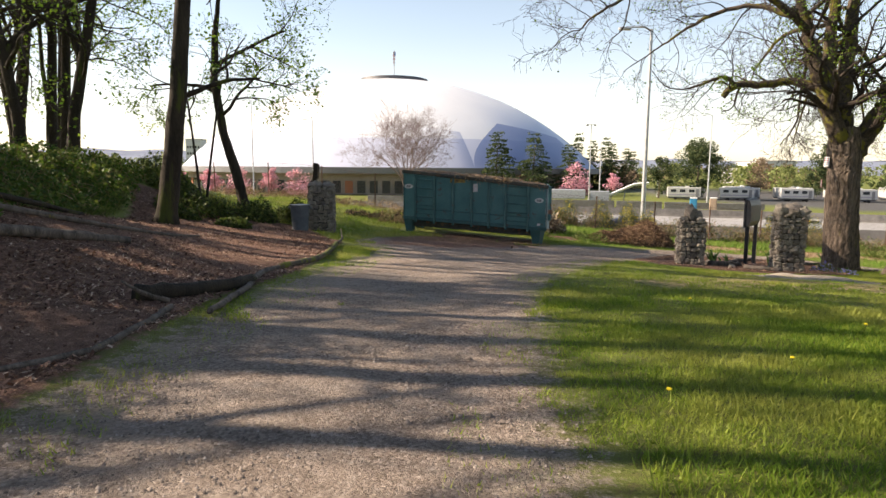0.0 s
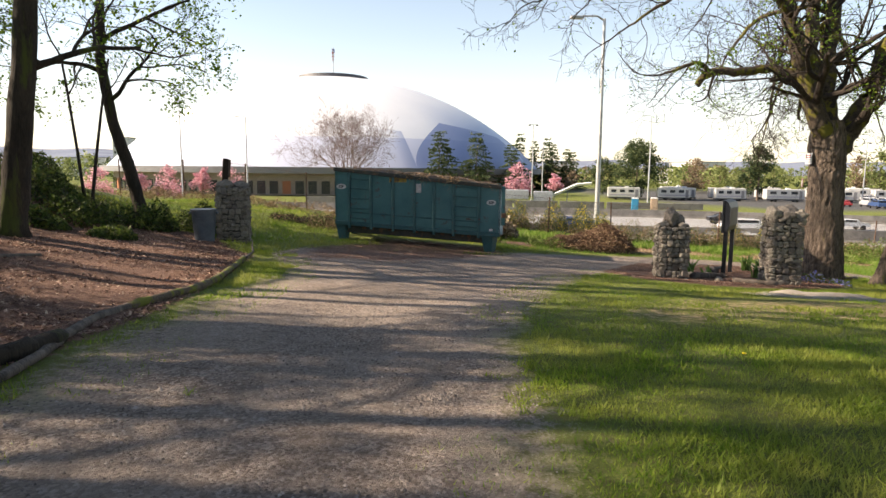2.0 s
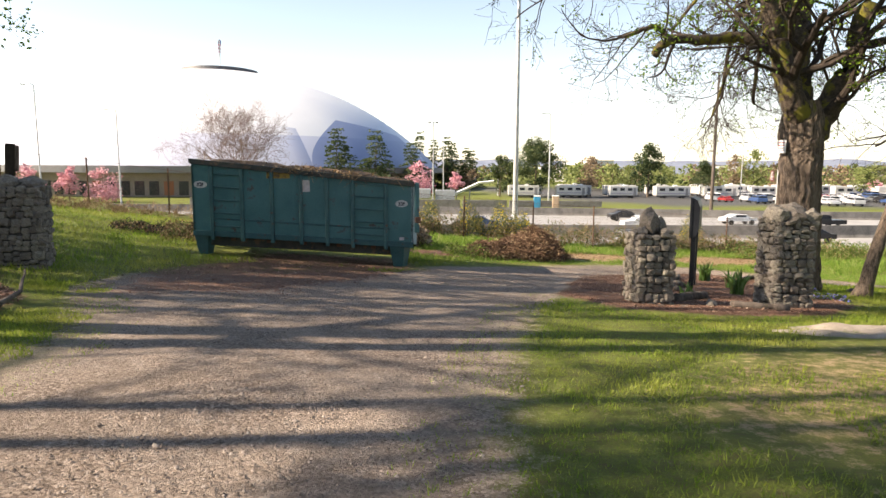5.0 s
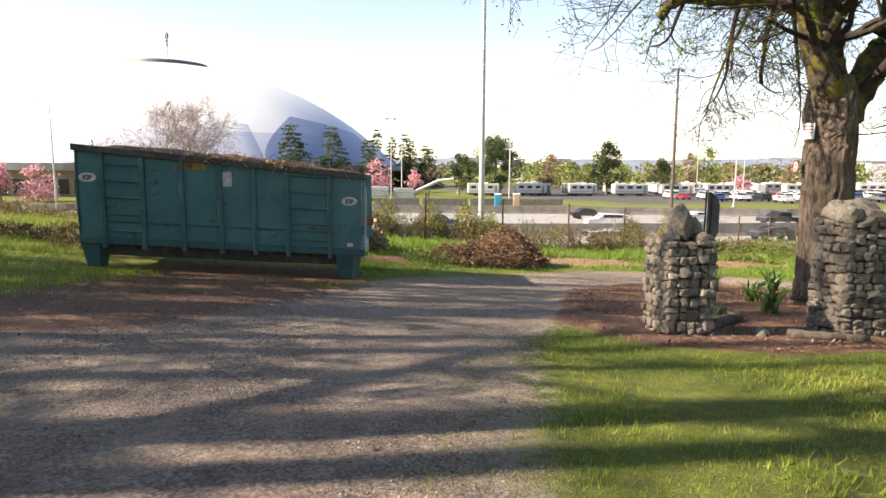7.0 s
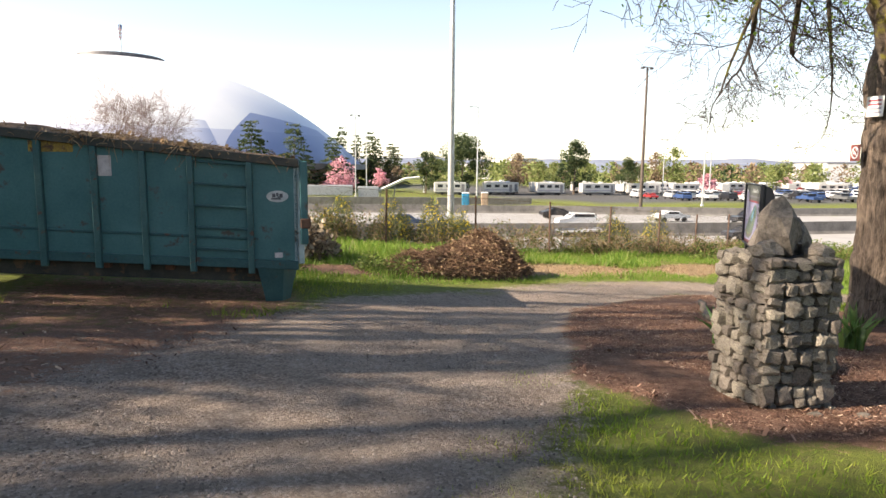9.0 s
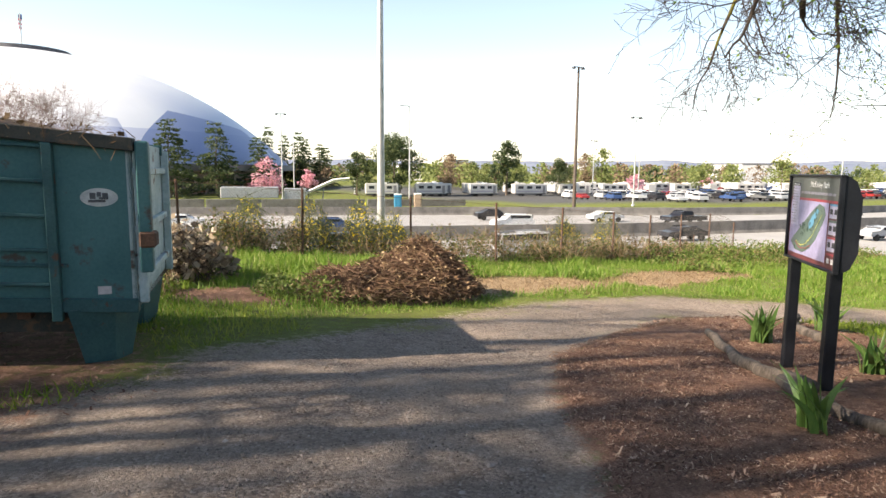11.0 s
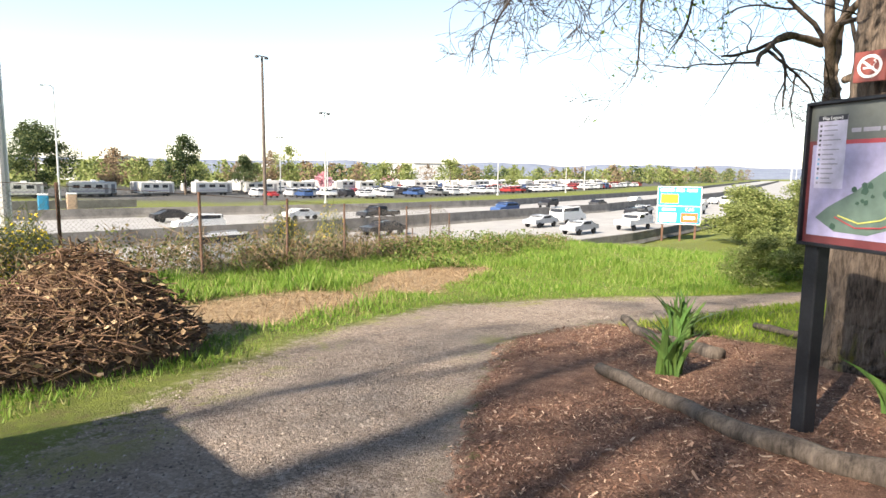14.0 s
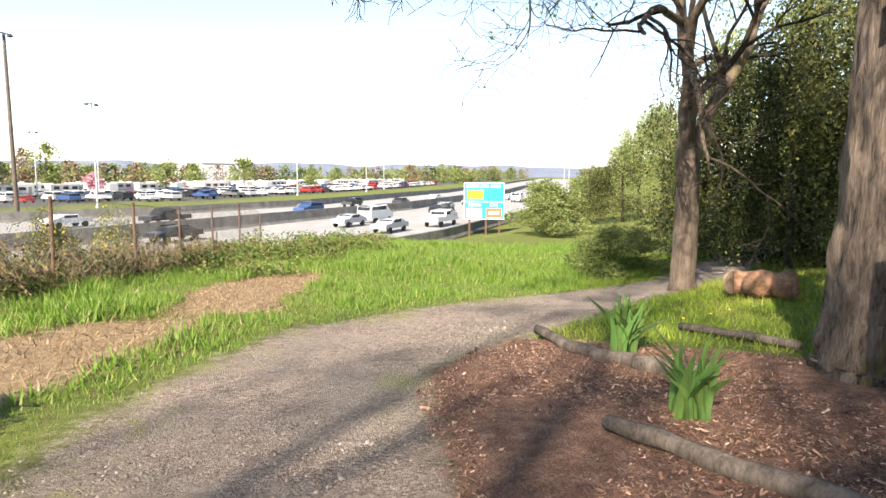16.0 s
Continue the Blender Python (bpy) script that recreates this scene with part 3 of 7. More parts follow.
def dome_material():
    m, n, l, p = nodes_of("dome_roof")
    tc = n.new("ShaderNodeTexCoord")
    sep = n.new("ShaderNodeSeparateXYZ")
    l.new(tc.outputs["Object"], sep.inputs[0])
    ang = math_node(n, l, "MULTIPLY", math_node(n, l, "ARCTAN2", sep.outputs["Y"], sep.outputs["X"]), 57.2958)
    h = math_node(n, l, "DIVIDE", math_node(n, l, "SUBTRACT", sep.outputs["Z"], 7.5), 33.5)
    # each of nine roof segments: a dark kite between two ribs, a pale band over it
    u = math_node(n, l, "MODULO", math_node(n, l, "ADD", ang, 428.5), 40.0)
    side = math_node(n, l, "MULTIPLY", math_node(n, l, "MULTIPLY", h, h), 83.0)
    kite = math_node(n, l, "MULTIPLY", math_node(n, l, "GREATER_THAN", u, side), math_node(n, l, "LESS_THAN", h, math_node(n, l, "MULTIPLY_ADD", u, -0.004, 0.478)))
    foot = math_node(n, l, "LESS_THAN", h, 0.255)
    # west of these bearings the blue is paled: sun glare painted into the roof
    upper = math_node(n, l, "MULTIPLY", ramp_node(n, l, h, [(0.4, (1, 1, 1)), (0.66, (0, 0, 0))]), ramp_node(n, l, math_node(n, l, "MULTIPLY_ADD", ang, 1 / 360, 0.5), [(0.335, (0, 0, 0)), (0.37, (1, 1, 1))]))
    clear_of_glare = ramp_node(n, l, math_node(n, l, "MULTIPLY_ADD", ang, 1 / 360, 0.5), [(0.3, (0, 0, 0)), (0.315, (1, 1, 1))])
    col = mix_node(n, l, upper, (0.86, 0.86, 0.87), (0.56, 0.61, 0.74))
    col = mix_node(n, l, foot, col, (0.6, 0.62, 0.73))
    col = mix_node(n, l, math_node(n, l, "MULTIPLY", kite, math_node(n, l, "MULTIPLY_ADD", clear_of_glare, 0.85, 0.12)), col, (0.22, 0.28, 0.47))
    col = mix_node(n, l, math_node(n, l, "MULTIPLY", math_node(n, l, "MULTIPLY", kite, foot), math_node(n, l, "MULTIPLY", clear_of_glare, 0.7)), col, (0.17, 0.23, 0.42))
    nz = noise_node(n, l, tc.outputs["Object"], 0.15, 4.0)
    col = mix_node(n, l, math_node(n, l, "MULTIPLY", nz, 0.25), col, (0.5, 0.52, 0.58))
    l.new(col, p.inputs["Base Color"])
    p.inputs["Roughness"].default_value = 0.38
    return m


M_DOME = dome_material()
M_DARKTRIM = plain("dark_grey_trim", (0.09, 0.09, 0.1))
M_DARKTRIM2 = plain("grey_rim", (0.2, 0.2, 0.21), 0.8)
M_ARENA_WALL = mat("arena_concrete", (0.24, 0.2, 0.18), (0.36, 0.31, 0.28), 0.2, 3, 0.9, bump=0)
M_GLASSDARK = plain("dark_glazing", (0.03, 0.035, 0.045), 0.15)
M_ORANGEDOOR = plain("rust_orange_panel", (0.35, 0.12, 0.05))
M_RED = plain("red_paint", (0.5, 0.04, 0.04))
M_NAVY = plain("navy_blue", (0.03, 0.05, 0.2))
dome_building()


# ---- roll-off container ----
def container():
    """Long side faces the drive; local x runs along it from its uphill end, y to the back."""
    W = 2.4
    a, b = Vector((-1.6, 24.47)), Vector((3.92, 23.5))
    ang = math.degrees(math.atan2(b.y - a.y, b.x - a.x))
    L = (b - a).length
    c = thing("roll_off_container", pose(a.x, a.y, 0, 0, 0, ang), "tall teal steel roll-off container heaped with yard waste", "container")
    zt0, zt1, zb0, zb1 = 1.40, 0.85, -0.47, -0.82

    def zt(s):
        return zt0 + (zt1 - zt0) * s / L

    def zb(s):
        return zb0 + (zb1 - zb0) * s / L

    def slab(x0, x1, y0, y1, lo0, lo1, hi0, hi1):
        bm = bmesh.new()
        vs = [bm.verts.new(p) for p in ((x0, y0, lo0), (x1, y0, lo1), (x1, y1, lo1), (x0, y1, lo0), (x0, y0, hi0), (x1, y0, hi1), (x1, y1, hi1), (x0, y1, hi0))]
        for q in ((3, 2, 1, 0), (4, 5, 6, 7), (0, 1, 5, 4), (1, 2, 6, 5), (2, 3, 7, 6), (3, 0, 4, 7)):
            bm.faces.new([vs[k] for k in q])
        bmesh.ops.bevel(bm, geom=bm.edges[:], offset=0.008, segments=1, affect="EDGES")
        return bm

    def run(x0, x1, y0, y1, lo, hi):
        return slab(x0, x1, y0, y1, lo(x0), lo(x1), hi(x0), hi(x1))

    part("front_side", run(0, L, 0.1, 0.16, zb, zt), M_STEEL, c)
    part("back_side", run(0, L, W - 0.06, W, zb, zt), M_STEEL, c)
    part("uphill_end", run(0, 0.07, 0.1, W, zb, zt), M_STEEL, c)
    part("tailgate", run(L - 0.06, L, 0.1, W, zb, zt), M_PALE_STEEL, c, "worn pale tailgate")
    part("floor_plate", run(0, L, 0.1, W, zb, lambda s: zb(s) + 0.08), M_RUST, c)
    part("top_rail", run(-0.03, L + 0.03, 0.02, 0.2, lambda s: zt(s) - 0.1, lambda s: zt(s) + 0.03), M_RAIL, c, "scuffed top rail")
    part("top_rail", run(-0.03, L + 0.03, W - 0.1, W + 0.06, lambda s: zt(s) - 0.1, lambda s: zt(s) + 0.03), M_STEEL_DARK, c)
    part("bottom_rail", run(0, L, 0.06, 0.2, lambda s: zb(s) - 0.04, lambda s: zb(s) + 0.1), M_STEEL_DARK, c)
    # beams added to close the gap underneath, coloured dark for its shade
    for y in (0.34, 0.9, 1.7):
        part("gap_shade_beam", run(0.3, L - 0.25, y, y + 0.14, lambda s: zb(s) - 0.3, lambda s: zb(s) - 0.005), M_RAIL, c, "added dark beam standing for the shade under the container")
    for x in (0.9, 1.8, 2.7, 3.6, 4.5):
        part("cross_beam", run(x, x + 0.12, 0.2, W - 0.1, lambda s: zb(s) - 0.14, lambda s: zb(s) - 0.006), M_RUST, c)
    part("sill_line", run(0.55, L - 0.6, 0.075, 0.1, lambda s: zb(s) + 0.4, lambda s: zb(s) + 0.44), M_STEEL_DARK, c)
    for x in (0.45, 1.2, 1.95, 2.68, 3.34, 4.0, 4.85):
        part("rib", run(x, x + 0.09, 0.02, 0.1, lambda s: zb(s) - 0.12, lambda s: zt(s) - 0.1), M_STEEL_DARK, c)
    for x0, x1 in ((0.54, 1.2), (4.09, 4.85)):
        for k in range(5):
            part("ladder_rung", run(x0, x1, 0.03, 0.075, lambda s: zb(s) + 0.22 + 0.33 * k, lambda s: zb(s) + 0.255 + 0.33 * k), M_STEEL_DARK, c, "scraped ladder rung")
    for x0, x1 in ((0.02, 0.46), (L - 0.62, L - 0.04)):
        for y in (0.3, W - 0.2):
            bm = bmesh.new()
            lo = gz(*(c.matrix_world @ Vector(((x0 + x1) / 2, y, 0))).xy) - 0.03
            bmesh.ops.create_cone(bm, cap_ends=True, segments=4, radius1=0.62, radius2=1.0, depth=1, matrix=pose((x0 + x1) / 2, y, (lo + zb(x0)) / 2, 0, 0, 45) @ Matrix.Diagonal(((x1 - x0) * 0.707, 0.14, zb(x1) - lo, 1)))
            part("foot", bm, M_STEEL_DARK, c)
    for y in (0.14, W - 0.05):
        part("tailgate_post", boxes((L + 0.05, y, (zb1 + zt1) / 2, 0.09, 0.07, zt1 - zb1 - 0.1), bevel=0.01), M_PALE_STEEL, c)
    for z in (-0.55, -0.02, 0.55):
        part("tailgate_bar", boxes((L + 0.03, W / 2, z, 0.06, W - 0.2, 0.08), bevel=0.01), M_PALE_STEEL, c)
    part("hinge_post", boxes((L + 0.1, 0.1, 0.2, 0.12, 0.14, 1.3), bevel=0.015), M_STEEL, c, "teal hinge post")
    part("latch", boxes((L + 0.12, 0.12, -0.12, 0.16, 0.22, 0.16), bevel=0.02), M_RUST, c, "black latch block")
    for x, z in ((0.22, 0.78), (L - 0.3, 0.3)):
        plate = bmesh.new()
        bmesh.ops.create_cone(plate, cap_ends=True, segments=28, radius1=1, radius2=1, depth=0.012, matrix=pose(x, 0.092, z, 90, 0, 0) @ Matrix.Diagonal((0.165, 0.09, 1, 1)))
        badge = part("badge", plate, M_BADGE, c, "oval white maker's badge")
        for bx, bz, bw, bh in ((-0.055, 0.015, 0.05, 0.06), (0.0, 0.03, 0.035, 0.045), (0.055, 0.012, 0.05, 0.06), (-0.02, -0.035, 0.15, 0.025), (0.03, -0.008, 0.06, 0.02)):
            part("badge_bar", boxes((x + bx, 0.083, z + bz, bw, 0.01, bh)), M_DARKTRIM, badge)
    part("sticker", boxes((2.82, 0.096, 0.75, 0.26, 0.008, 0.3)), M_STICKER, c, "faded paper sticker")
    part("sticker", boxes((L - 0.3, 0.096, -0.62, 0.12, 0.008, 0.08)), M_STICKER, c)
    part("warning_strip", boxes((2.16, 0.096, 1.02, 0.58, 0.008, 0.16)), M_YELLOWWORN, c, "rusty yellow warning strip")
    rng = random.Random(4)
    load = Tubes()
    nx, ny = 40, 12
    base = len(load.v)
    for i in range(nx + 1):
        for j in range(ny + 1):
            x, y = 0.08 + (L - 0.16) * i / nx, 0.17 + (W - 0.26) * j / ny
            edge = min(1, 4 * min(i / nx, 1 - i / nx), 3 * min(j / ny, 1 - j / ny))
            load.v.append(Vector((x, y, zt(x) - 0.02 + 0.12 * edge + 0.1 * noise.noise((x * 2, y * 2, 1)))))
    load.f += [(base + i * (ny + 1) + j, base + (i + 1) * (ny + 1) + j, base + (i + 1) * (ny + 1) + j + 1, base + i * (ny + 1) + j + 1) for i in range(nx) for j in range(ny)]
    tagged(load.made("load", M_STRAWHEAP, c, "heap of dry cuttings"), kind="stuff")
    wisps = Tubes()
    for k in range(900):
        x = rng.choice((rng.uniform(0.2, L), rng.gauss(2.7, 0.4), rng.gauss(4.0, 0.3)))
        x = min(max(x, 0.1), L - 0.05)
        hang = rng.random() < 0.5
        y = rng.uniform(-0.02, 0.25) if hang else rng.uniform(0.2, W - 0.1)
        p = Vector((x, y, zt(x) + rng.uniform(-0.05, 0.1)))
        d = Vector((rng.uniform(-1, 1), rng.uniform(-0.5, 0.2), rng.uniform(-1.2, 0.1) if hang else rng.uniform(-0.2, 0.8))) * rng.uniform(0.05, 0.3)
        if rng.random() < 0.45:
            wisps.leaf(p, rng.uniform(0.04, 0.12), rng)
        else:
            wisps.tube([p, p + d * 0.6 + Vector((0, 0, 0.02)), p + d], [0.006, 0.005, 0.002], 3)
    tagged(wisps.made("cutting_tangle", M_STRAW, c, "dry stalks and leaves hanging over the rail"), kind="stuff")
    return c


M_BADGE = mat("worn_white_enamel", (0.38, 0.4, 0.4), (0.62, 0.62, 0.6), 9, 60, 0.5, bump=0.05)
M_STICKER = mat("faded_paper", (0.4, 0.36, 0.36), (0.62, 0.57, 0.56), 9, 60, 0.8, bump=0)
M_YELLOWWORN = mat("rusty_yellow_paint", (0.16, 0.1, 0.04), (0.45, 0.3, 0.05), 7, 50, 0.8, stain=(0.1, 0.06, 0.04), stain_scale=8, stain_at=0.5)
M_STRAWHEAP = mat("dry_heap", (0.045, 0.028, 0.018), (0.19, 0.125, 0.08), 9, 60, 0.95, bump=0.8, dist=0.03)
container()


# ---- stone pillars ----
def pillar(name, x, y, ang, w, h, seed, top, label, side=0):
    """A square pillar of rubble: a mortar core and single stones set on each face."""
    rng = random.Random(seed)
    z0 = gz(x, y) - 0.04
    p = thing(name, pose(x, y, z0, 0, 0, ang), label, "pillar", "rubble stone gate pillars")
    bm = boxes((0, 0, h / 2, w - 0.075, w - 0.075, h - 0.03), bevel=0.03)
    part("core", bm, M_MORTAR, p)
    shapes = []
    for k in range(9):
        b = bmesh.new()
        bmesh.ops.create_cube(b, size=1.0)
        bmesh.ops.bevel(b, geom=b.edges[:], offset=0.27, segments=2, affect="EDGES", profile=0.6)
        for v in b.verts:
            v.co += Vector((rng.uniform(-0.1, 0.1), rng.uniform(-0.06, 0.06), rng.uniform(-0.1, 0.1)))
        me = bpy.data.meshes.new("stone")
        b.to_mesh(me)
        b.free()
        me.materials.append(M_STONE)
        shapes.append(me)

    caps = []
    for k in range(4):
        b = bmesh.new()
        bmesh.ops.create_icosphere(b, subdivisions=2, radius=0.62)
        for v in b.verts:
            v.co *= 1 + 0.5 * noise.noise(v.co * 2.9 + Vector((seed * 3 + k * 5, 0, 0)))
            v.co.x *= 1 - 0.45 * max(0, v.co.z)
            v.co.y *= 1 - 0.45 * max(0, v.co.z)
        me = bpy.data.meshes.new("stone")
        b.to_mesh(me)
        b.free()
        me.materials.append(M_STONE)
        caps.append(me)

    def stone(m, cap=False):
        o = new("stone", rng.choice(caps if cap else shapes))
        o.parent = p
        o.matrix_basis = m

    for face in range(4):
        turn = pose(0, 0, 0, 0, 0, 90 * face)
        z = 0.0
        while z < h - 0.03:
            rh = min(rng.uniform(0.09, 0.175), h - z)
            if h - z - rh < 0.06:
                rh = h - z
            s = -w / 2
            while s < w / 2 - 0.02:
                sw = min(rng.uniform(0.09, 0.19), w / 2 - s)
                if w / 2 - s - sw < 0.07:
                    sw = w / 2 - s
                if rh > 0.14 and sw < 0.2 and rng.random() < 0.5:
                    rows = ((z, rh * 0.52), (z + rh * 0.52, rh * 0.48))
                else:
                    rows = ((z, rh),)
                for zz, hh in rows:
                    stone(turn @ pose(s + sw / 2, -w / 2 + 0.062 + rng.uniform(-0.028, 0.018), zz + hh / 2 + rng.uniform(-0.018, 0.018), rng.uniform(-7, 7), rng.uniform(-14, 14), rng.uniform(-6, 6)) @ Matrix.Diagonal((sw * rng.uniform(0.84, 1.0), 0.17, hh * rng.uniform(0.8, 1.04), 1)))
                s += sw
            z += rh
    for sx, sy, sz, ww, dd, hh, r in top:
        stone(pose(sx, sy, h + sz + hh / 2 - 0.03, rng.uniform(-8, 8), rng.uniform(-8, 8), r) @ Matrix.Diagonal((ww, dd, hh, 1)), True)
    return p


pillar("stone_pillar", 7.0, 17.47, -12, 0.66, 1.34, 11, [(-0.03, 0, 0, 0.32, 0.3, 0.42, 20), (0.16, 0.08, 0, 0.26, 0.3, 0.27, -14), (-0.22, -0.14, 0, 0.22, 0.2, 0.14, 30), (0.2, -0.2, 0, 0.2, 0.18, 0.12, 8)],
       "square grey rubble stone pillar with a pointed capstone")
pillar("stone_pillar", 9.5, 17.0, -14, 0.69, 1.68, 12, [(-0.28, -0.22, 0, 0.26, 0.24, 0.26, 10), (0.0, -0.27, 0, 0.3, 0.2, 0.2, -8), (0.28, -0.2, 0, 0.26, 0.24, 0.22, 22), (-0.22, 0.1, 0, 0.3, 0.3, 0.28, 4), (0.1, 0.1, 0, 0.4, 0.4, 0.32, 30), (0.28, 0.25, 0, 0.24, 0.24, 0.2, 0)],
       "broad grey rubble stone pillar crowned with round stones")
pillar("stone_pillar", -4.05, 20.75, 8, 0.8, 1.5, 13, [(-0.2, 0, 0, 0.4, 0.4, 0.22, 10), (0.18, 0.1, 0, 0.4, 0.4, 0.18, 40), (0.25, -0.2, 0, 0.25, 0.25, 0.14, 0)],
       "dark mossy rubble stone pillar with a broken top")


# ---- trees ----
def grow(t, leaves, rng, p, d, length, r, level, maxlevel, bend=0.25, droop=0.0, split=3, leafy=0.0, leaf_size=0.1, spread=0.7, minr=0.004, twig=None):
    steps = max(3, int(4 + 2 * (maxlevel - level)))
    pts, radii = [p.copy()], [r]
    q, dd = p.copy(), d.normalized()
    for i in range(steps):
        dd = (dd + Vector((rng.gauss(0, bend), rng.gauss(0, bend), rng.gauss(0, bend) - droop)) * 0.5).normalized()
        q = q + dd * length / steps
        pts.append(q.copy())
        radii.append(max(minr, r * (1 - 0.62 * (i + 1) / steps)))
    (twig if twig and level >= 1 else t).tube(pts, radii, 8 if level == 0 else (6 if level == 1 else (4 if level == 2 else 3)))
    if level >= maxlevel:
        if leaves is not None:
            n = rng.random() * leafy * 2
            for k in range(int(n)):
                leaves.leaf(rng.choice(pts[1:]) + Vector((rng.gauss(0, 1), rng.gauss(0, 1), rng.gauss(0, 1))) * leaf_size, leaf_size * rng.uniform(0.6, 1.3), rng)
        return
    n = split + rng.randint(0, 1)
    for k in range(n):
        i = min(steps, max(1, int(steps * (0.35 + 0.65 * (k + rng.random()) / n))))
        dirn = (pts[i] - pts[i - 1]).normalized()
        side = dirn.cross(Vector((rng.gauss(0, 1), rng.gauss(0, 1), rng.gauss(0, 1)))).normalized()
        nd = (dirn * (1 - spread * 0.55) + side * spread + Vector((0, 0, 0.12))).normalized()
        grow(t, leaves, rng, pts[i], nd, length * rng.uniform(0.5, 0.75), max(minr, radii[i] * rng.uniform(0.5, 0.75)), level + 1, maxlevel, bend * 1.1, droop, split, leafy, leaf_size, spread, minr, twig)


def tree(name, x, y, seed, trunk_pts, trunk_r, limbs, material, label, leafy=0.0, leaf_size=0.11, leaf_mat=None, split=3, sides=14, flare=1.5, taper=0.42, spread=0.75, bend=0.2, leaf_below=99.0, finest=0.0035):
    """trunk_pts: offsets from the foot; limbs: (height index, direction, length, radius, drop) rows."""
    rng = random.Random(seed)
    foot = Vector((x, y, gz(x, y) - 0.05))
    tr = thing(name, Matrix.Translation(foot), label, "tree")
    t = Tubes()
    pts = [Vector(p) for p in trunk_pts]
    fine, radii = [], []
    for i in range(len(pts) - 1):
        for k in range(6):
            f = k / 6
            fine.append(pts[i].lerp(pts[i + 1], f))
            g = (i + f) / (len(pts) - 1)
            radii.append(trunk_r * (1 - taper * g) * (1 + (flare - 1) * max(0, 1 - fine[-1].z / 0.5) ** 2))
    fine.append(pts[-1])
    radii.append(trunk_r * 0.55)
    t.tube(fine, radii, sides, 0.07, rng)
    t.made("trunk", material, tr, smooth=True)
    leaves = Tubes() if leafy else None
    twigs = Tubes()
    for o, d, ln, r, lv, dr in limbs:
        lt = Tubes()
        grow(lt, leaves if o[2] < leaf_below else None, rng, Vector(o), Vector(d), ln, r, 0, lv if o[2] < leaf_below else lv - 1, bend, dr, split, leafy, leaf_size, spread, finest, twigs)
        lt.made("limb", material, tr, smooth=True)
    if twigs.v:
        tagged(twigs.made("twig_mass", M_TWIG, tr), kind="stuff")
    if leaves and leaves.v:
        tagged(leaves.made("crown", leaf_mat or M_LEAF, tr), kind="stuff")
    return tr


def limbed_tree(name, x, y, seed, trunk, limbs, material, label, leafy, leaf_size, sides=84):
    """An old tree with its main limbs laid out one by one; trunk and limbs: world points and radii, each limb with the number, length and depth of its side branches."""
    rng = random.Random(seed)
    foot = Vector((x, y, gz(x, y) - 0.05))
    tr = thing(name, Matrix.Translation(foot), label, "tree")

    def smooth_path(pts, radii, wobble):
        path, rad = [], []
        for i in range(len(pts) - 1):
            p0, p1, p2, p3 = (Vector(pts[min(max(k, 0), len(pts) - 1)]) for k in (i - 1, i, i + 1, i + 2))
            for k in range(6):
                f = k / 6
                path.append(0.5 * (2 * p1 + (p2 - p0) * f + (2 * p0 - 5 * p1 + 4 * p2 - p3) * f * f + (3 * p1 - p0 - 3 * p2 + p3) * f ** 3))
                rad.append(radii[i] * (1 - f) + radii[i + 1] * f)
        path.append(Vector(pts[-1]))
        rad.append(radii[-1])
        return [p - foot + Vector((rng.gauss(0, wobble), rng.gauss(0, wobble), rng.gauss(0, wobble))) for p in path], rad

    t = Tubes()
    path, rad = smooth_path([foot, *trunk[0]], trunk[1], 0.004)
    fine_path, fine_rad = [], []
    for i in range(len(path) - 1):
        for q in range(3):
            fine_path.append(path[i].lerp(path[i + 1], q / 3))
            fine_rad.append(rad[i] + (rad[i + 1] - rad[i]) * q / 3)
    t.tube(fine_path, fine_rad, sides, 0.0, rng)
    for i, p in enumerate(fine_path):
        for k in range(sides):
            v = t.v[i * sides + k]
            a = 2 * math.pi * k / sides
            furrow = abs(noise.noise((math.cos(a) * 5.5, math.sin(a) * 5.5, p.z * 1.4 + seed))) + 0.5 * abs(noise.noise((math.cos(a) * 12, math.sin(a) * 12, p.z * 3.0)))
            spread = 0.94 + 0.06 * math.sin(5 * a + 1.3) * max(0.15, 1 - p.z / 1.2) + 0.14 * furrow
            t.v[i * sides + k] = p + (v - p) * spread
    t.made("trunk", material, tr, smooth=True)
    leaves, twigs = Tubes(), Tubes()
    for pts, radii, n, length, level, droop, fluff in limbs:
        lt = Tubes()
        path, rad = smooth_path(pts, radii, radii[0] * 0.12)
        lt.tube(path, rad, 12 if radii[0] > 0.12 else 8, 0.08, rng)
        lt.made("limb", M_LIMB, tr, smooth=True)
        for k in range(n):
            i = min(len(path) - 1, 2 + int((len(path) - 2) * (k + rng.random()) / n))
            d = (path[i] - path[i - 1]).normalized()
            side = d.cross(Vector((rng.gauss(0, 1), rng.gauss(0, 1), rng.gauss(0, 1)))).normalized()
            grow(twigs, leaves, rng, path[i], d * 0.5 + side * 0.8 + Vector((0, 0, 0.1)), length * rng.uniform(0.6, 1.25), max(0.012, rad[i] * rng.uniform(0.3, 0.5)), 0, level, 0.32, droop, 3, leafy * fluff, leaf_size, 0.62, 0.0045, twigs)
        if rad[-1] < 0.1 and droop < 0.06:
            grow(twigs, leaves, rng, path[-1], path[-1] - path[-2], length, rad[-1], 0, level, 0.3, droop, 3, leafy * fluff, leaf_size, 0.6, 0.0045, twigs)
    tagged(twigs.made("twig_mass", M_TWIG, tr), kind="stuff")
    if leaves.v:
        tagged(leaves.made("crown", M_LEAF, tr), kind="stuff")
    return tr


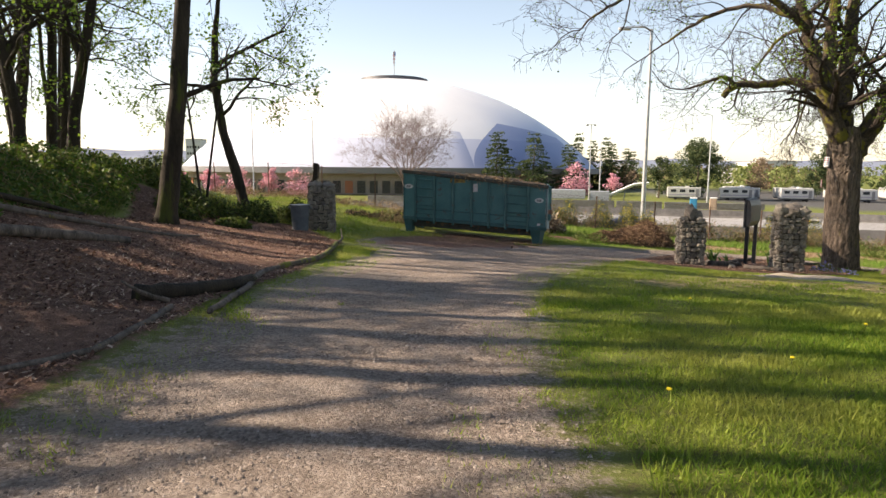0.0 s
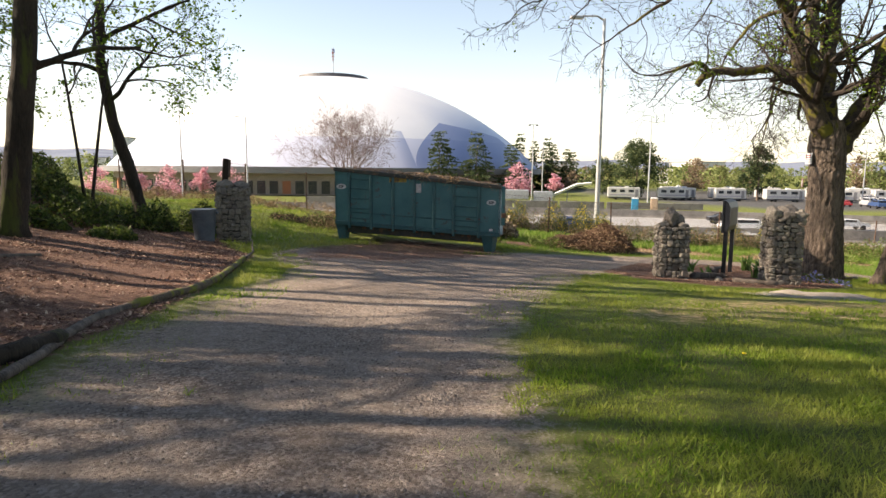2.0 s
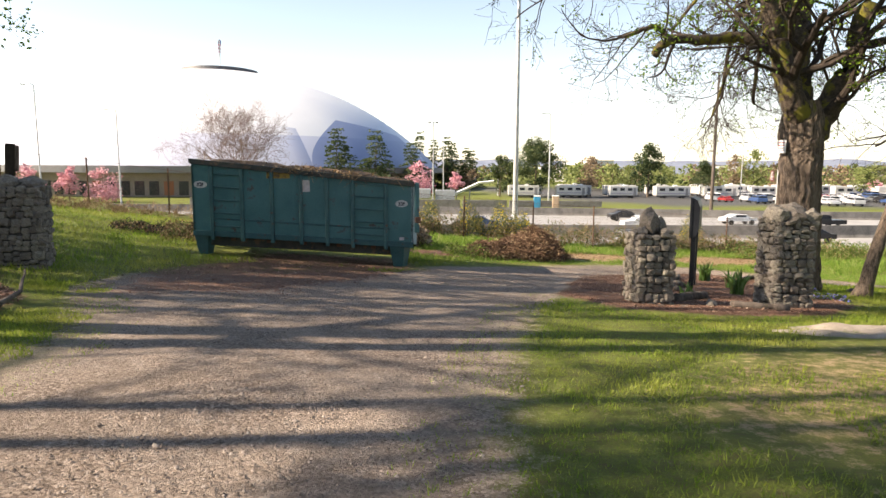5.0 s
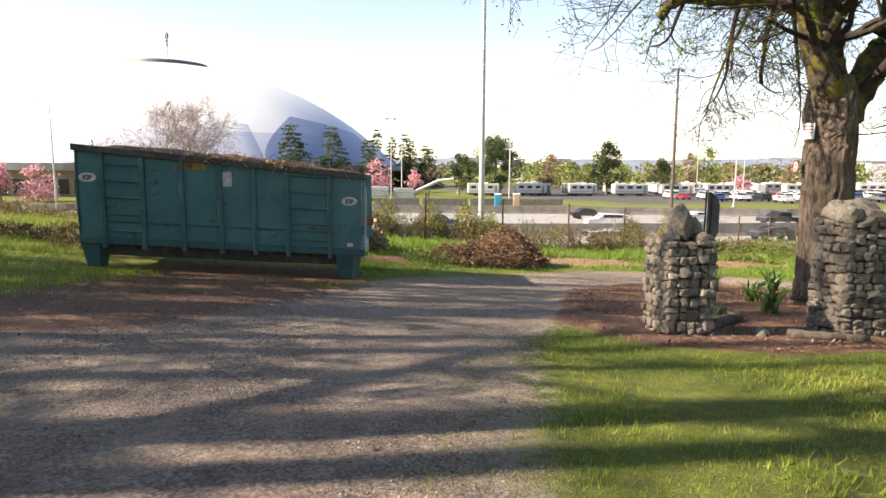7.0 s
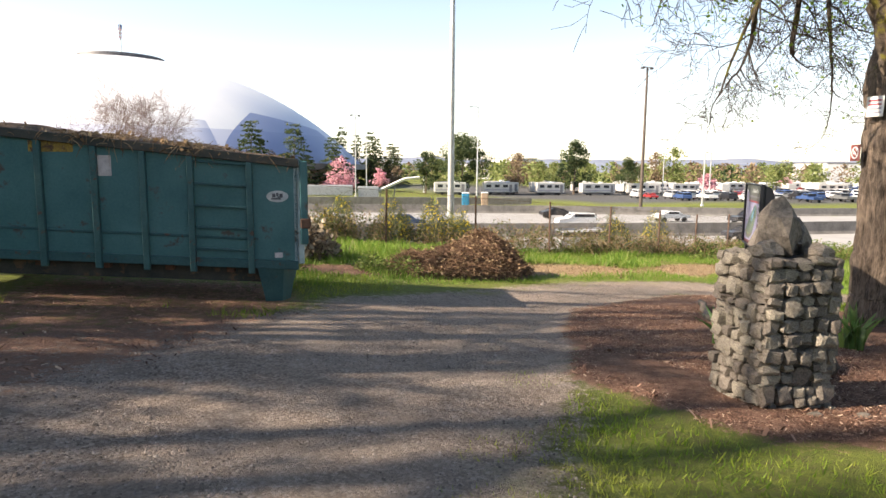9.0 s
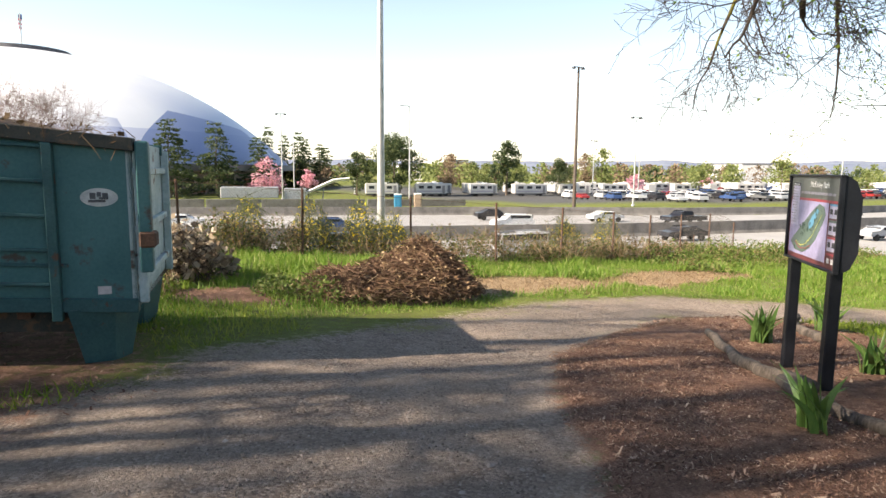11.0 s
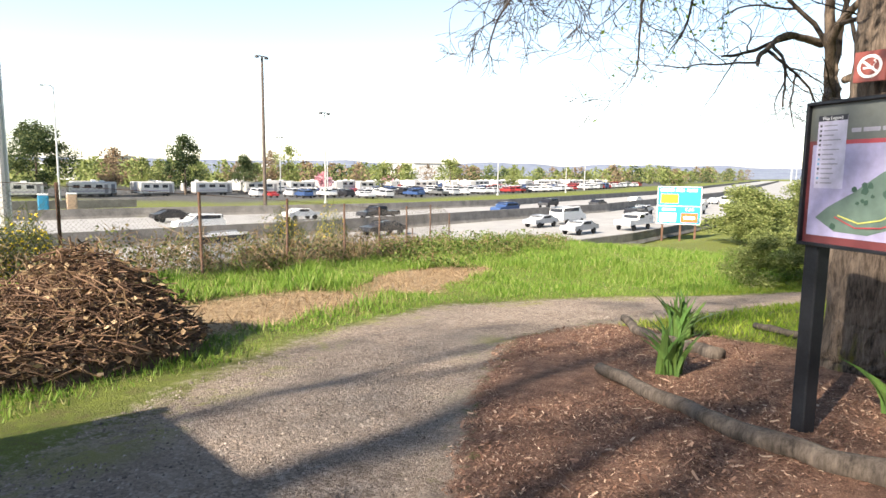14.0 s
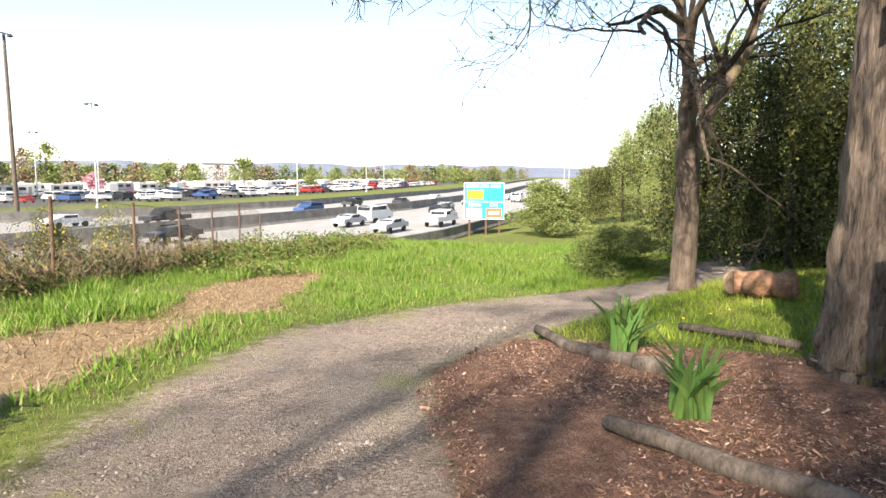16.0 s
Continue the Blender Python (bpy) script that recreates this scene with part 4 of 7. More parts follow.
# the big maple beside the map board
limbed_tree("big_maple", 13.28, 20.57, 21, ([(13.28, 20.57, -1.3), (13.22, 20.57, -0.4), (13.17, 20.57, 0.8), (13.14, 20.57, 1.7), (13.1, 20.57, 2.4), (13.07, 20.57, 2.9)], [0.6, 0.54, 0.5, 0.48, 0.48, 0.5, 0.36]), [
    ([(13.0, 20.5, 2.2), (12.55, 20.45, 3.1), (12.1, 20.5, 4.3), (11.6, 20.5, 5.7), (11.0, 20.4, 7.4), (10.6, 20.6, 9.2)], [0.33, 0.27, 0.23, 0.18, 0.12, 0.07], 7, 2.6, 3, 0.03, 1.0),
    ([(12.5, 20.5, 3.1), (12.4, 20.7, 4.9), (12.5, 20.8, 7.0), (12.2, 21.0, 9.6)], [0.24, 0.2, 0.16, 0.08], 6, 2.6, 3, 0.02, 1.0),
    ([(13.15, 20.65, 2.4), (13.05, 20.8, 4.2), (13.2, 20.9, 6.2), (13.3, 21.0, 9.4)], [0.3, 0.25, 0.2, 0.09], 6, 2.8, 3, 0.02, 1.0),
    ([(13.35, 20.5, 2.1), (13.95, 20.4, 3.2), (14.45, 20.4, 4.6), (15.0, 20.5, 6.6), (15.6, 20.6, 9.2)], [0.34, 0.3, 0.24, 0.18, 0.09], 8, 2.6, 3, 0.05, 1.4),
    ([(12.2, 20.6, 4.1), (11.4, 20.9, 4.4), (10.4, 21.1, 4.3), (9.7, 21.2, 4.3), (9.3, 21.2, 3.95)], [0.15, 0.13, 0.12, 0.115, 0.1], 5, 1.0, 2, 0.02, 1.2),
    ([(9.7, 21.2, 4.3), (9.2, 21.1, 4.55), (8.5, 21.0, 4.3), (8.0, 20.9, 4.15)], [0.08, 0.06, 0.045, 0.025], 6, 1.5, 2, -0.04, 0.2),
    ([(11.6, 20.4, 5.8), (10.0, 20.0, 6.8), (8.0, 19.6, 7.2), (6.0, 19.2, 6.8), (4.6, 19.0, 6.1), (4.0, 19.0, 5.6)], [0.13, 0.1, 0.08, 0.06, 0.04, 0.02], 12, 1.7, 3, 0.05, 0.1),
    ([(11.5, 20.6, 6.2), (10.2, 21.4, 6.9), (8.8, 22.0, 6.6), (7.6, 22.3, 5.8)], [0.11, 0.08, 0.06, 0.03], 8, 1.6, 3, 0.05, 0.2),
    ([(13.1, 20.9, 5.4), (13.7, 22.3, 5.5), (14.1, 23.3, 4.8), (14.2, 23.6, 3.2)], [0.09, 0.075, 0.06, 0.05], 13, 1.25, 3, 0.07, 0.1),
    ([(12.5, 20.8, 5.8), (12.9, 22.6, 5.7), (13.2, 23.5, 4.7), (13.3, 23.8, 3.6)], [0.085, 0.07, 0.055, 0.04], 13, 1.3, 3, 0.05, 0.1),
    ([(13.2, 20.9, 6.0), (14.4, 23.0, 5.8), (15.6, 23.9, 4.4), (16.0, 24.0, 3.0)], [0.09, 0.07, 0.05, 0.025], 14, 1.4, 3, 0.055, 0.1),
    ([(13.2, 20.8, 5.6), (14.6, 22.2, 5.4), (16.0, 23.0, 4.4), (17.0, 23.4, 3.2)], [0.09, 0.07, 0.05, 0.025], 12, 1.4, 3, 0.055, 0.2),
    ([(13.1, 21.0, 5.8), (13.6, 23.0, 5.4), (13.9, 24.5, 4.0), (14.0, 25.2, 2.7)], [0.08, 0.06, 0.04, 0.02], 15, 1.15, 3, 0.05, 0.05),
    ([(12.4, 20.9, 6.2), (11.9, 22.5, 6.2), (11.6, 23.6, 5.4), (11.5, 24.0, 4.8)], [0.08, 0.06, 0.04, 0.02], 12, 1.3, 3, 0.05, 0.1),
    ([(14.6, 20.3, 5.0), (15.4, 19.5, 5.2), (16.4, 18.8, 4.6), (16.9, 18.4, 3.4)], [0.1, 0.08, 0.06, 0.03], 8, 1.6, 3, 0.05, 1.6)],
    M_BARK, "thick old maple with mossy limbs and few young leaves", 7.0, 0.075)
tree("leaning_tree", 14.1, 19.4, 22, [(0, 0, 0), (0.35, 0.05, 1.1), (0.8, 0.1, 2.3), (1.3, 0.1, 3.8)], 0.17, [((1.3, 0.1, 3.8), (0.5, 0.1, 1), 2.6, 0.09, 3, 0.0)], M_BARK, "slender leaning mossy tree trunk", 0.5)
tree("maple", 20.8, 21.45, 23, [(0, 0, 0), (0.02, 0, 1.1), (0.0, 0, 2.0), (0.03, 0, 2.95)], 0.25,
     [((-0.04, 0.08, 2.15), (-0.1, 0.33, 1), 4.4, 0.155, 4, -0.03), ((0.02, 0.02, 2.9), (0.0, 0.05, 1), 4.8, 0.17, 4, 0), ((0.05, -0.07, 2.75), (0.06, -0.2, 1), 4.6, 0.15, 4, 0),
      ((-0.6, 0.1, 4.3), (-1, 0.15, 0.1), 2.6, 0.08, 4, 0.06), ((-0.5, 0.3, 5.2), (-1, 0.4, 0.2), 3.0, 0.08, 4, 0.06), ((0.4, -0.1, 4.6), (0.9, -0.4, 0.3), 2.6, 0.08, 4, 0.04)],
     M_BARK_PALE, "mossy grey-brown maple with bare branches", 0.0, split=3, sides=18, flare=1.2, taper=0.2, spread=0.62, bend=0.27)
# trees on the bank
tree("bank_tree", -7.1, 15.8, 31, [(0, 0, 0), (0.25, 0, 1.6), (0.5, 0, 3.4), (0.75, 0, 6.0), (0.9, 0, 8.5)], 0.26,
     [((0.45, 0, 3.2), (1, 0.3, 0.35), 2.2, 0.08, 4, 0.06), ((0.8, 0, 6.2), (-0.6, 0.5, 0.6), 3.5, 0.12, 3, 0), ((0.9, 0, 7.5), (0.5, -0.3, 0.8), 3.5, 0.12, 3, 0), ((0.9, 0, 8.4), (0, 0.2, 1), 3.5, 0.14, 3, 0)],
     M_BARK_DARK, "dark mossy tree trunk on the mulched bank", 3.5, 0.1, split=3, leaf_below=5.0)
tree("bank_tree", -7.3, 23.0, 32, [(0, 0, 0), (-0.3, 0, 1.5), (-0.75, 0, 3.0), (-1.0, 0, 4.8), (-0.9, 0, 6.6)], 0.2,
     [((-0.8, 0, 3.6), (0.9, -0.2, 0.6), 2.6, 0.07, 4, 0.04), ((-0.9, 0, 4.4), (-0.9, 0.2, 0.5), 2.6, 0.08, 4, 0.03), ((-0.9, 0, 5.4), (0.8, 0.3, 0.7), 2.8, 0.08, 4, 0.02), ((-0.9, 0, 6.5), (0.1, 0, 1), 2.8, 0.1, 4, 0)],
     M_BARK_DARK, "slender curving tree with young leaves", 7.0, 0.1, split=3)
for k, (x, y, lean, r, hgt) in enumerate(((-12.7, 21.4, 0.6, 0.21, 11), (-13.4, 20.0, -0.4, 0.19, 11), (-14.9, 22.0, 0.4, 0.22, 11), (-16.8, 22.6, 0.1, 0.2, 10), (-16.0, 23.6, -0.3, 0.19, 10))):
    tree("bank_tree", x, y, 40 + k, [(0, 0, 0), (lean * 0.3, 0, 1.8), (lean, 0, 3.6), (lean * 1.9, 0, 6.0), (lean * 2.4, 0.1, hgt)], r,
         [((lean, 0, 3.4), (-lean, 0.3, 1.0), 4.0, 0.13, 3, 0), ((lean * 0.8, 0, 3.0), (0.7, -0.5, 0.5), 3.4, 0.07, 4, 0.05), ((lean * 1.2, 0, 4.2), (-0.8, -0.4, 0.4), 3.0, 0.07, 4, 0.05), ((lean * 1.8, 0, 5.8), (0.7, -0.3, 0.5), 3.2, 0.09, 3, 0.03), ((lean * 2.1, 0, 7.0), (-0.8, -0.2, 0.6), 3.2, 0.09, 3, 0.03), ((lean * 2.4, 0.1, hgt - 0.1), (0, 0, 1), 3.0, 0.1, 3, 0)],
         M_BARK_DARK, "dark mossy tree on the bank with young leaves", 3.0, 0.12, leaf_below=6.0)


# ---- light poles ----
def light_pole(x, y, z, h, r, material, label, head="arm", name="light_pole"):
    p = thing(name, pose(x, y, z), label, "light pole")
    part("pole", rod(bmesh.new(), (0, 0, 0), (0, 0, h), r, r * 0.55, 12), material, p, smooth=False)
    part("base", rod(bmesh.new(), (0, 0, 0), (0, 0, 0.35), r * 1.9, r * 1.7, 12), material, p)
    if head == "arm":
        t = Tubes()
        t.tube([Vector((0, 0, h - 0.1)), Vector((-0.4, 0, h + 0.12)), Vector((-1.2, 0, h + 0.1))], [r * 0.4, r * 0.35, r * 0.3], 6)
        t.made("arm", material, p)
        part("lamp_head", boxes((-1.5, 0, h + 0.02, 0.7, 0.3, 0.16), bevel=0.04), M_GALV, p)
    elif head == "twin":
        part("cross_arm", boxes((0, 0, h, 2.0, 0.12, 0.12)), material, p)
        for s in (-1, 1):
            part("lamp_head", boxes((s * 0.9, 0.1, h - 0.15, 0.5, 0.5, 0.3), bevel=0.05), M_DARKTRIM, p)
    return p


light_pole(11.6, 36.1, gz(11.6, 36.1), 11.9, 0.14, M_GALV, "tall galvanized light pole beside the highway", "arm")
light_pole(70, 97, LOW, 23.0, 0.3, M_POLE_DARK, "tall dark weathered light pole", "twin")
# trees further along the bank, whose shade falls over the drive: (x, y, lean, radius, height, leafiness)
for k, (x, y, lean, r, hgt, lf) in enumerate(((-12.0, 1.4, 0.3, 0.15, 13, 2.0), (-13.0, 3.6, -0.2, 0.13, 14, 2.0), (-12.4, 4.9, 0.15, 0.17, 13, 2.5), (-14.5, 6.4, 0.2, 0.24, 15, 5.0), (-13.2, 7.6, -0.15, 0.2, 14, 7.0), (-15.5, 8.9, 0.2, 0.2, 15, 7.0), (-12.8, 10.3, 0.2, 0.16, 13, 6.0), (-14.2, 9.8, 0.1, 0.12, 14, 6.0), (-14.8, 11.6, -0.2, 0.19, 15, 3.0),
                                              (-13.6, 13.3, 0.15, 0.15, 14, 2.0), (-17.4, 17.4, 0.2, 0.15, 13, 1.5), (-18.5, 4.6, -0.2, 0.26, 15, 6.0), (-15.0, -1.5, 0.3, 0.2, 13, 4.0), (-17.0, 14.4, 0.2, 0.16, 14, 2.0), (-20.5, 20.0, 0.2, 0.24, 15, 4.0), (-18.4, 18.9, -0.2, 0.2, 14, 3.0), (-17.8, 22.8, -0.3, 0.25, 14, 7.0),
                                              (-15.2, 25.2, 0.2, 0.22, 13, 7.0), (-16.5, 28.2, 0.2, 0.13, 17, 7.0), (-18.5, 30, -0.2, 0.13, 16, 5.0), (-14.6, 23.4, 0.2, 0.2, 15, 8.0), (-16.3, 26.7, 0.2, 0.2, 16, 9.0), (-20, 27, 0.2, 0.15, 16, 8.0), (-24, 23.5, 0.1, 0.17, 17, 4.0), (-18.2, 25.0, 0.2, 0.2, 15, 8.0), (-23.5, 29, 0.1, 0.15, 17, 5.0), (-27, 26.5, 0.1, 0.17, 19, 8.0))):
    tree("bank_tree", x, y, 60 + k, [(0, 0, 0), (lean * 0.3, 0, 1.8), (lean, 0, 3.6), (lean * 1.9, 0, 6.0), (lean * 2.4, 0.1, hgt)], r,
         [((lean, 0, hgt * 0.3), (-lean, 0.5, 0.8), 3.4, 0.07, 3, 0), ((lean * 1.5, 0, hgt * 0.5), (0.3, 0.8, 0.5), 3.4, 0.08, 3, 0.03), ((lean * 2.1, 0, hgt * 0.68), (-0.2, -0.9, 0.5), 3.6, 0.08, 3, 0.03), ((lean * 2.3, 0.05, hgt * 0.84), (0.3, -0.7, 0.6), 3.4, 0.08, 3, 0.03), ((lean * 2.4, 0.1, hgt - 0.1), (0, 0, 1), 3.0, r * 0.5, 3, 0)],
         M_BARK_DARK, "dark mossy tree on the bank with young leaves", lf * (2.4 if y < 12.5 else (0.4 if y < 22 else 1.2)), 0.14)
# the stout tree whose forked limb throws the broad shadow
limbed_tree("bank_tree", -14.0, 16.1, 88, ([(-14.0, 16.1, 4.2), (-13.95, 16.1, 7.0), (-13.9, 16.1, 10.0), (-13.9, 16.0, 13.0), (-14.0, 16.0, 16.0)], [0.27, 0.24, 0.22, 0.2, 0.16, 0.1]), [
    ([(-13.95, 16.1, 8.3), (-13.9, 17.2, 8.9), (-13.9, 18.2, 9.7), (-13.9, 19.6, 10.9), (-14.0, 20.6, 12.2)], [0.17, 0.15, 0.13, 0.1, 0.05], 3, 2.0, 2, 0.0, 0.4),
    ([(-14.0, 16.0, 12.5), (-13.6, 15.0, 13.6), (-13.4, 13.8, 14.6)], [0.12, 0.09, 0.05], 5, 2.0, 3, 0.0, 0.6),
    ([(-14.0, 16.0, 15.5), (-14.2, 16.8, 17.0), (-14.3, 17.3, 18.5)], [0.13, 0.09, 0.04], 5, 2.2, 3, 0.0, 0.6)],
    M_BARK_DARK, "stout dark mossy tree on the bank with a forked limb", 2.0, 0.12, 30)


# ---- chain-link fence ----
FXS = np.array([p[0] for p in FENCE[1:]], float)
FYS = np.array([p[1] for p in FENCE[1:]], float)
FS = np.concatenate([[0], np.cumsum(np.hypot(np.diff(FXS), np.diff(FYS)))])


def on_fence(s):
    x, y = float(np.interp(s, FS, FXS)), float(np.interp(s, FS, FYS))
    return x, y, gz(x, y)


def chain_fence():
    f = thing("chain_link_fence", Matrix(), "rusty chain-link fence along the top of the highway slope", "fence")
    h = 1.8
    n = int(FS[-1] / 3.05)
    rng = random.Random(3)
    for k in range(n + 1):
        x, y, z = on_fence(k * 3.05)
        d = rng.uniform(-0.04, 0.04)
        post = part("post", rod(bmesh.new(), (x, y, z - 0.1), (x + d, y, z + h + 0.06), 0.034, 0.034, 8), M_RUST, f)
        if k < n and k % 2 == 0 and x > 8:
            x2, y2, z2 = on_fence(k * 3.05 + 1.4)
            part("short_post", rod(bmesh.new(), (x2, y2 + 1.6, z2 - 0.9), (x2, y2 + 1.6, z2 + 0.7), 0.03, 0.03, 6), M_RUST, f)
    t = Tubes()
    s = -h
    while s < FS[-1]:
        for sign in (1, -1):
            pts = []
            for q in range(5):
                ss = s + (h * q / 4 if sign > 0 else h - h * q / 4)
                if 0 <= ss <= FS[-1]:
                    x, y, z = on_fence(ss)
                    pts.append(Vector((x, y - 0.04, z + h * q / 4)))
            if len(pts) > 1:
                t.tube(pts, [0.0022] * len(pts), 3)
        s += 0.085
    tagged(t.made("wire_mesh", M_RUSTWIRE, f), kind="stuff")
    rail = Tubes()
    pts = [Vector(on_fence(q)) + Vector((0, -0.02, h)) for q in np.linspace(0, FS[-1], 60)]
    rail.tube(pts, [0.006] * len(pts), 4)
    rail.made("top_wire", M_RUST, f)
    return f


M_RUSTWIRE = mat("weathered_wire", (0.1, 0.085, 0.075), (0.22, 0.2, 0.18), 4, 40, 0.7, 0.3, 0)
chain_fence()


# ---- brush, brambles and the cut heap ----
def brush(name, label, spots, h, n, leaf_mat, seed, leaf=0.07, stalk=0.25, stalk_mat=None, low=0.0, spread=1.0, category="shrub", kind="stuff"):
    """Tangled growth: leaves and stalks round a set of (x, y, radius, height factor) spots."""
    rng = random.Random(seed)
    cx, cy = spots[0][0], spots[0][1]
    b = thing(name, Matrix.Translation((cx, cy, gz(cx, cy))), label, category, kind=kind)
    o = Vector((cx, cy, gz(cx, cy)))
    lv, st = Tubes(), Tubes()
    area = sum(s[2] ** 2 for s in spots)
    for x, y, r, hf in spots:
        for k in range(int(n * r * r / area)):
            a, q = rng.uniform(0, 2 * math.pi), math.sqrt(rng.random())
            px, py = x + r * q * math.cos(a), y + r * q * math.sin(a) * spread
            hh = h * hf * math.sqrt(max(0.05, 1 - q * q)) * (0.75 + 0.5 * noise.noise((px * 1.7, py * 1.7, seed)))
            z = gz(px, py) + low + hh * rng.random() ** 0.6
            p = Vector((px, py, z)) - o
            if rng.random() < stalk:
                d = Vector((rng.gauss(0, 0.5), rng.gauss(0, 0.5), rng.uniform(0.1, 1))) * rng.uniform(0.15, 0.5) * h
                st.tube([p - d * 0.5, p + d * 0.1 + Vector((rng.gauss(0, 0.03), 0, 0.02)), p + d * 0.5], [0.007, 0.006, 0.002], 3)
            else:
                lv.leaf(p, leaf * rng.uniform(0.6, 1.5), rng)
    if lv.v:
        tagged(lv.made("foliage", leaf_mat, b), kind="stuff")
    if st.v:
        tagged(st.made("stalk_tangle", stalk_mat or M_STRAW, b), kind="stuff")
    return b


rng = random.Random(77)
spots = []
for s in np.arange(19, FS[-1] + 1, 1.0):
    x, y, _ = on_fence(float(s))
    spots.append((x + rng.uniform(-0.3, 0.3), y + rng.uniform(0.2, 1.4), rng.uniform(0.7, 1.1), rng.uniform(0.6, 1.25)))
brush("bramble_hedge", "tangled brambles and dry stalks along the chain-link fence", spots, 1.15, 26000, M_SHRUBMIX, 5, 0.075, 0.28, category="brambles")
spots = [(x, 33.0 + 0.06 * (x - 22) + rng.uniform(-1.0, 2.6), rng.uniform(0.9, 1.5), rng.uniform(0.6, 1.1)) for x in np.linspace(22, 40, 26)]
brush("bramble_patch", "low green bramble patch on the grassy slope", spots, 1.0, 15000, M_SPRINGSHRUB, 6, 0.085, 0.12, category="brambles")
spots = [(x, 33.5 + rng.uniform(-1.0, 1.2), rng.uniform(0.6, 0.9), rng.uniform(0.6, 1.1)) for x in np.linspace(-14, 3, 18)]
brush("bramble_hedge", "dry reddish brambles in front of the fence", spots, 0.75, 7000, M_STRAW, 7, 0.06, 0.5, category="brambles")
spots = [(-2.6, 28.6, 0.9, 1), (-1.4, 28.8, 1.0, 1.2), (-0.2, 28.3, 0.9, 0.9), (-3.9, 28.9, 0.7, 0.7)]
brush("brush_pile", "low pile of dry cut branches on the grass", spots, 0.55, 3500, M_STRAW, 8, 0.07, 0.6, M_TWIG, category="brush pile")
brush("dead_bush", "withered bush with pale curled leaves behind the container", [(4.9, 29.6, 0.75, 1.0), (4.4, 29.2, 0.6, 0.8), (5.4, 29.9, 0.5, 0.7)], 1.6, 1500, M_DEADLEAF, 9, 0.15, 0.3, M_TWIG, category="shrub", kind="")
for x, y, s in ((8.9, 34.6, 1), (10.3, 34.4, 2), (11.6, 35.2, 3), (6.9, 34.9, 4), (21.8, 36.4, 5), (18.9, 35.4, 6)):
    brush("broom_shrub", "yellow-flowering broom shrub behind the fence", [(x, y, 0.7, 1.0)], 2.1, 1500, M_BROOM, 20 + s, 0.06, 0.35, M_SHRUBSTALK, category="shrub", kind="")


spots = [(x, 27.6 + rng.uniform(-0.3, 0.8), 0.7, rng.uniform(0.7, 1.2)) for x in np.linspace(-2.2, 4.0, 9)]
brush("brush_pile", "dry weeds and cuttings behind the container", spots, 0.8, 3800, M_SHRUBMIX, 10, 0.07, 0.4, M_STRAW, category="brush pile")
brush("weed_clump", "green weeds growing over the edge of the brush heap", [(6.9, 27.3, 0.6, 0.9), (6.3, 27.8, 0.5, 0.7), (7.5, 27.0, 0.4, 0.6)], 0.62, 1500, M_SPRINGSHRUB, 12, 0.06, 0.15, M_SHRUBSTALK, category="weeds", kind="")
brush("bluebell_clump", "clump of bluebells beside the pillar", [(11.4, 18.4, 0.35, 1.0), (12.0, 18.2, 0.3, 0.9)], 0.38, 700, M_BLUEBELL, 11, 0.05, 0.2, M_SHRUBSTALK, category="flowers", kind="")


def brush_heap():
    rng = random.Random(15)
    o = Vector((8.3, 27.7, gz(8.3, 27.7)))
    b = thing("brush_heap", Matrix.Translation(o), "big heap of brown cut branches and dry vines", "brush heap")

    def top(x, y):
        u, v = (x - 8.45) / 1.9, (y - 27.75) / 1.25
        q = u * u + v * v
        peak = math.exp(-((x - 9.3) ** 2 / 0.5 + (y - 28.0) ** 2 / 0.6))
        return max(0.0, 1 - q) ** 0.6 * (0.56 + 0.08 * u) + 0.55 * peak + (0.16 * noise.noise((x * 2, y * 2, 3)) if q < 1 else 0)

    core = Tubes()
    nx, ny = 44, 28
    for i in range(nx + 1):
        for j in range(ny + 1):
            x, y = 5.8 + 5.4 * i / nx, 26.2 + 3.1 * j / ny
            core.v.append(Vector((x, y, gz(x, y) - 0.06 + 0.92 * top(x, y))) - o)
    core.f += [(i * (ny + 1) + j, (i + 1) * (ny + 1) + j, (i + 1) * (ny + 1) + j + 1, i * (ny + 1) + j + 1) for i in range(nx) for j in range(ny)]
    core.made("core", M_STRAWHEAP, b)
    st, lv, pale = Tubes(), Tubes(), Tubes()
    for k in range(11000):
        x, y = rng.uniform(5.8, 11.1), rng.uniform(26.2, 29.2)
        t = top(x, y)
        if t < 0.08:
            continue
        p = Vector((x, y, gz(x, y) + t * rng.uniform(0.8, 1.06))) - o
        ln = rng.choice((0.1, 0.16, 0.26, 0.5))
        d = Vector((rng.gauss(0, 1), rng.gauss(0, 1), rng.gauss(0, 0.35) - 0.1)).normalized() * ln
        r = rng.uniform(0.0025, 0.009)
        q = pale if rng.random() < 0.12 else st
        q.tube([p - d * 0.5, p + Vector((rng.gauss(0, 0.04), rng.gauss(0, 0.04), rng.uniform(0, 0.06))), p + d * 0.5], [r, r, r * 0.5], 4)
        if rng.random() < 0.6:
            lv.leaf(p + d * 0.4, rng.uniform(0.04, 0.1), rng)
    tagged(st.made("vine_tangle", M_VINE, b), kind="stuff")
    tagged(pale.made("stick_tangle", M_STRAW, b, "pale broken sticks"), kind="stuff")
    tagged(lv.made("leaf_tangle", M_STRAW, b), kind="stuff")


M_VINE = island_mat("brown_vine", [(0.0, (0.05, 0.028, 0.018)), (0.6, (0.15, 0.088, 0.055)), (1.0, (0.27, 0.17, 0.11))], 0.9)
brush_heap()


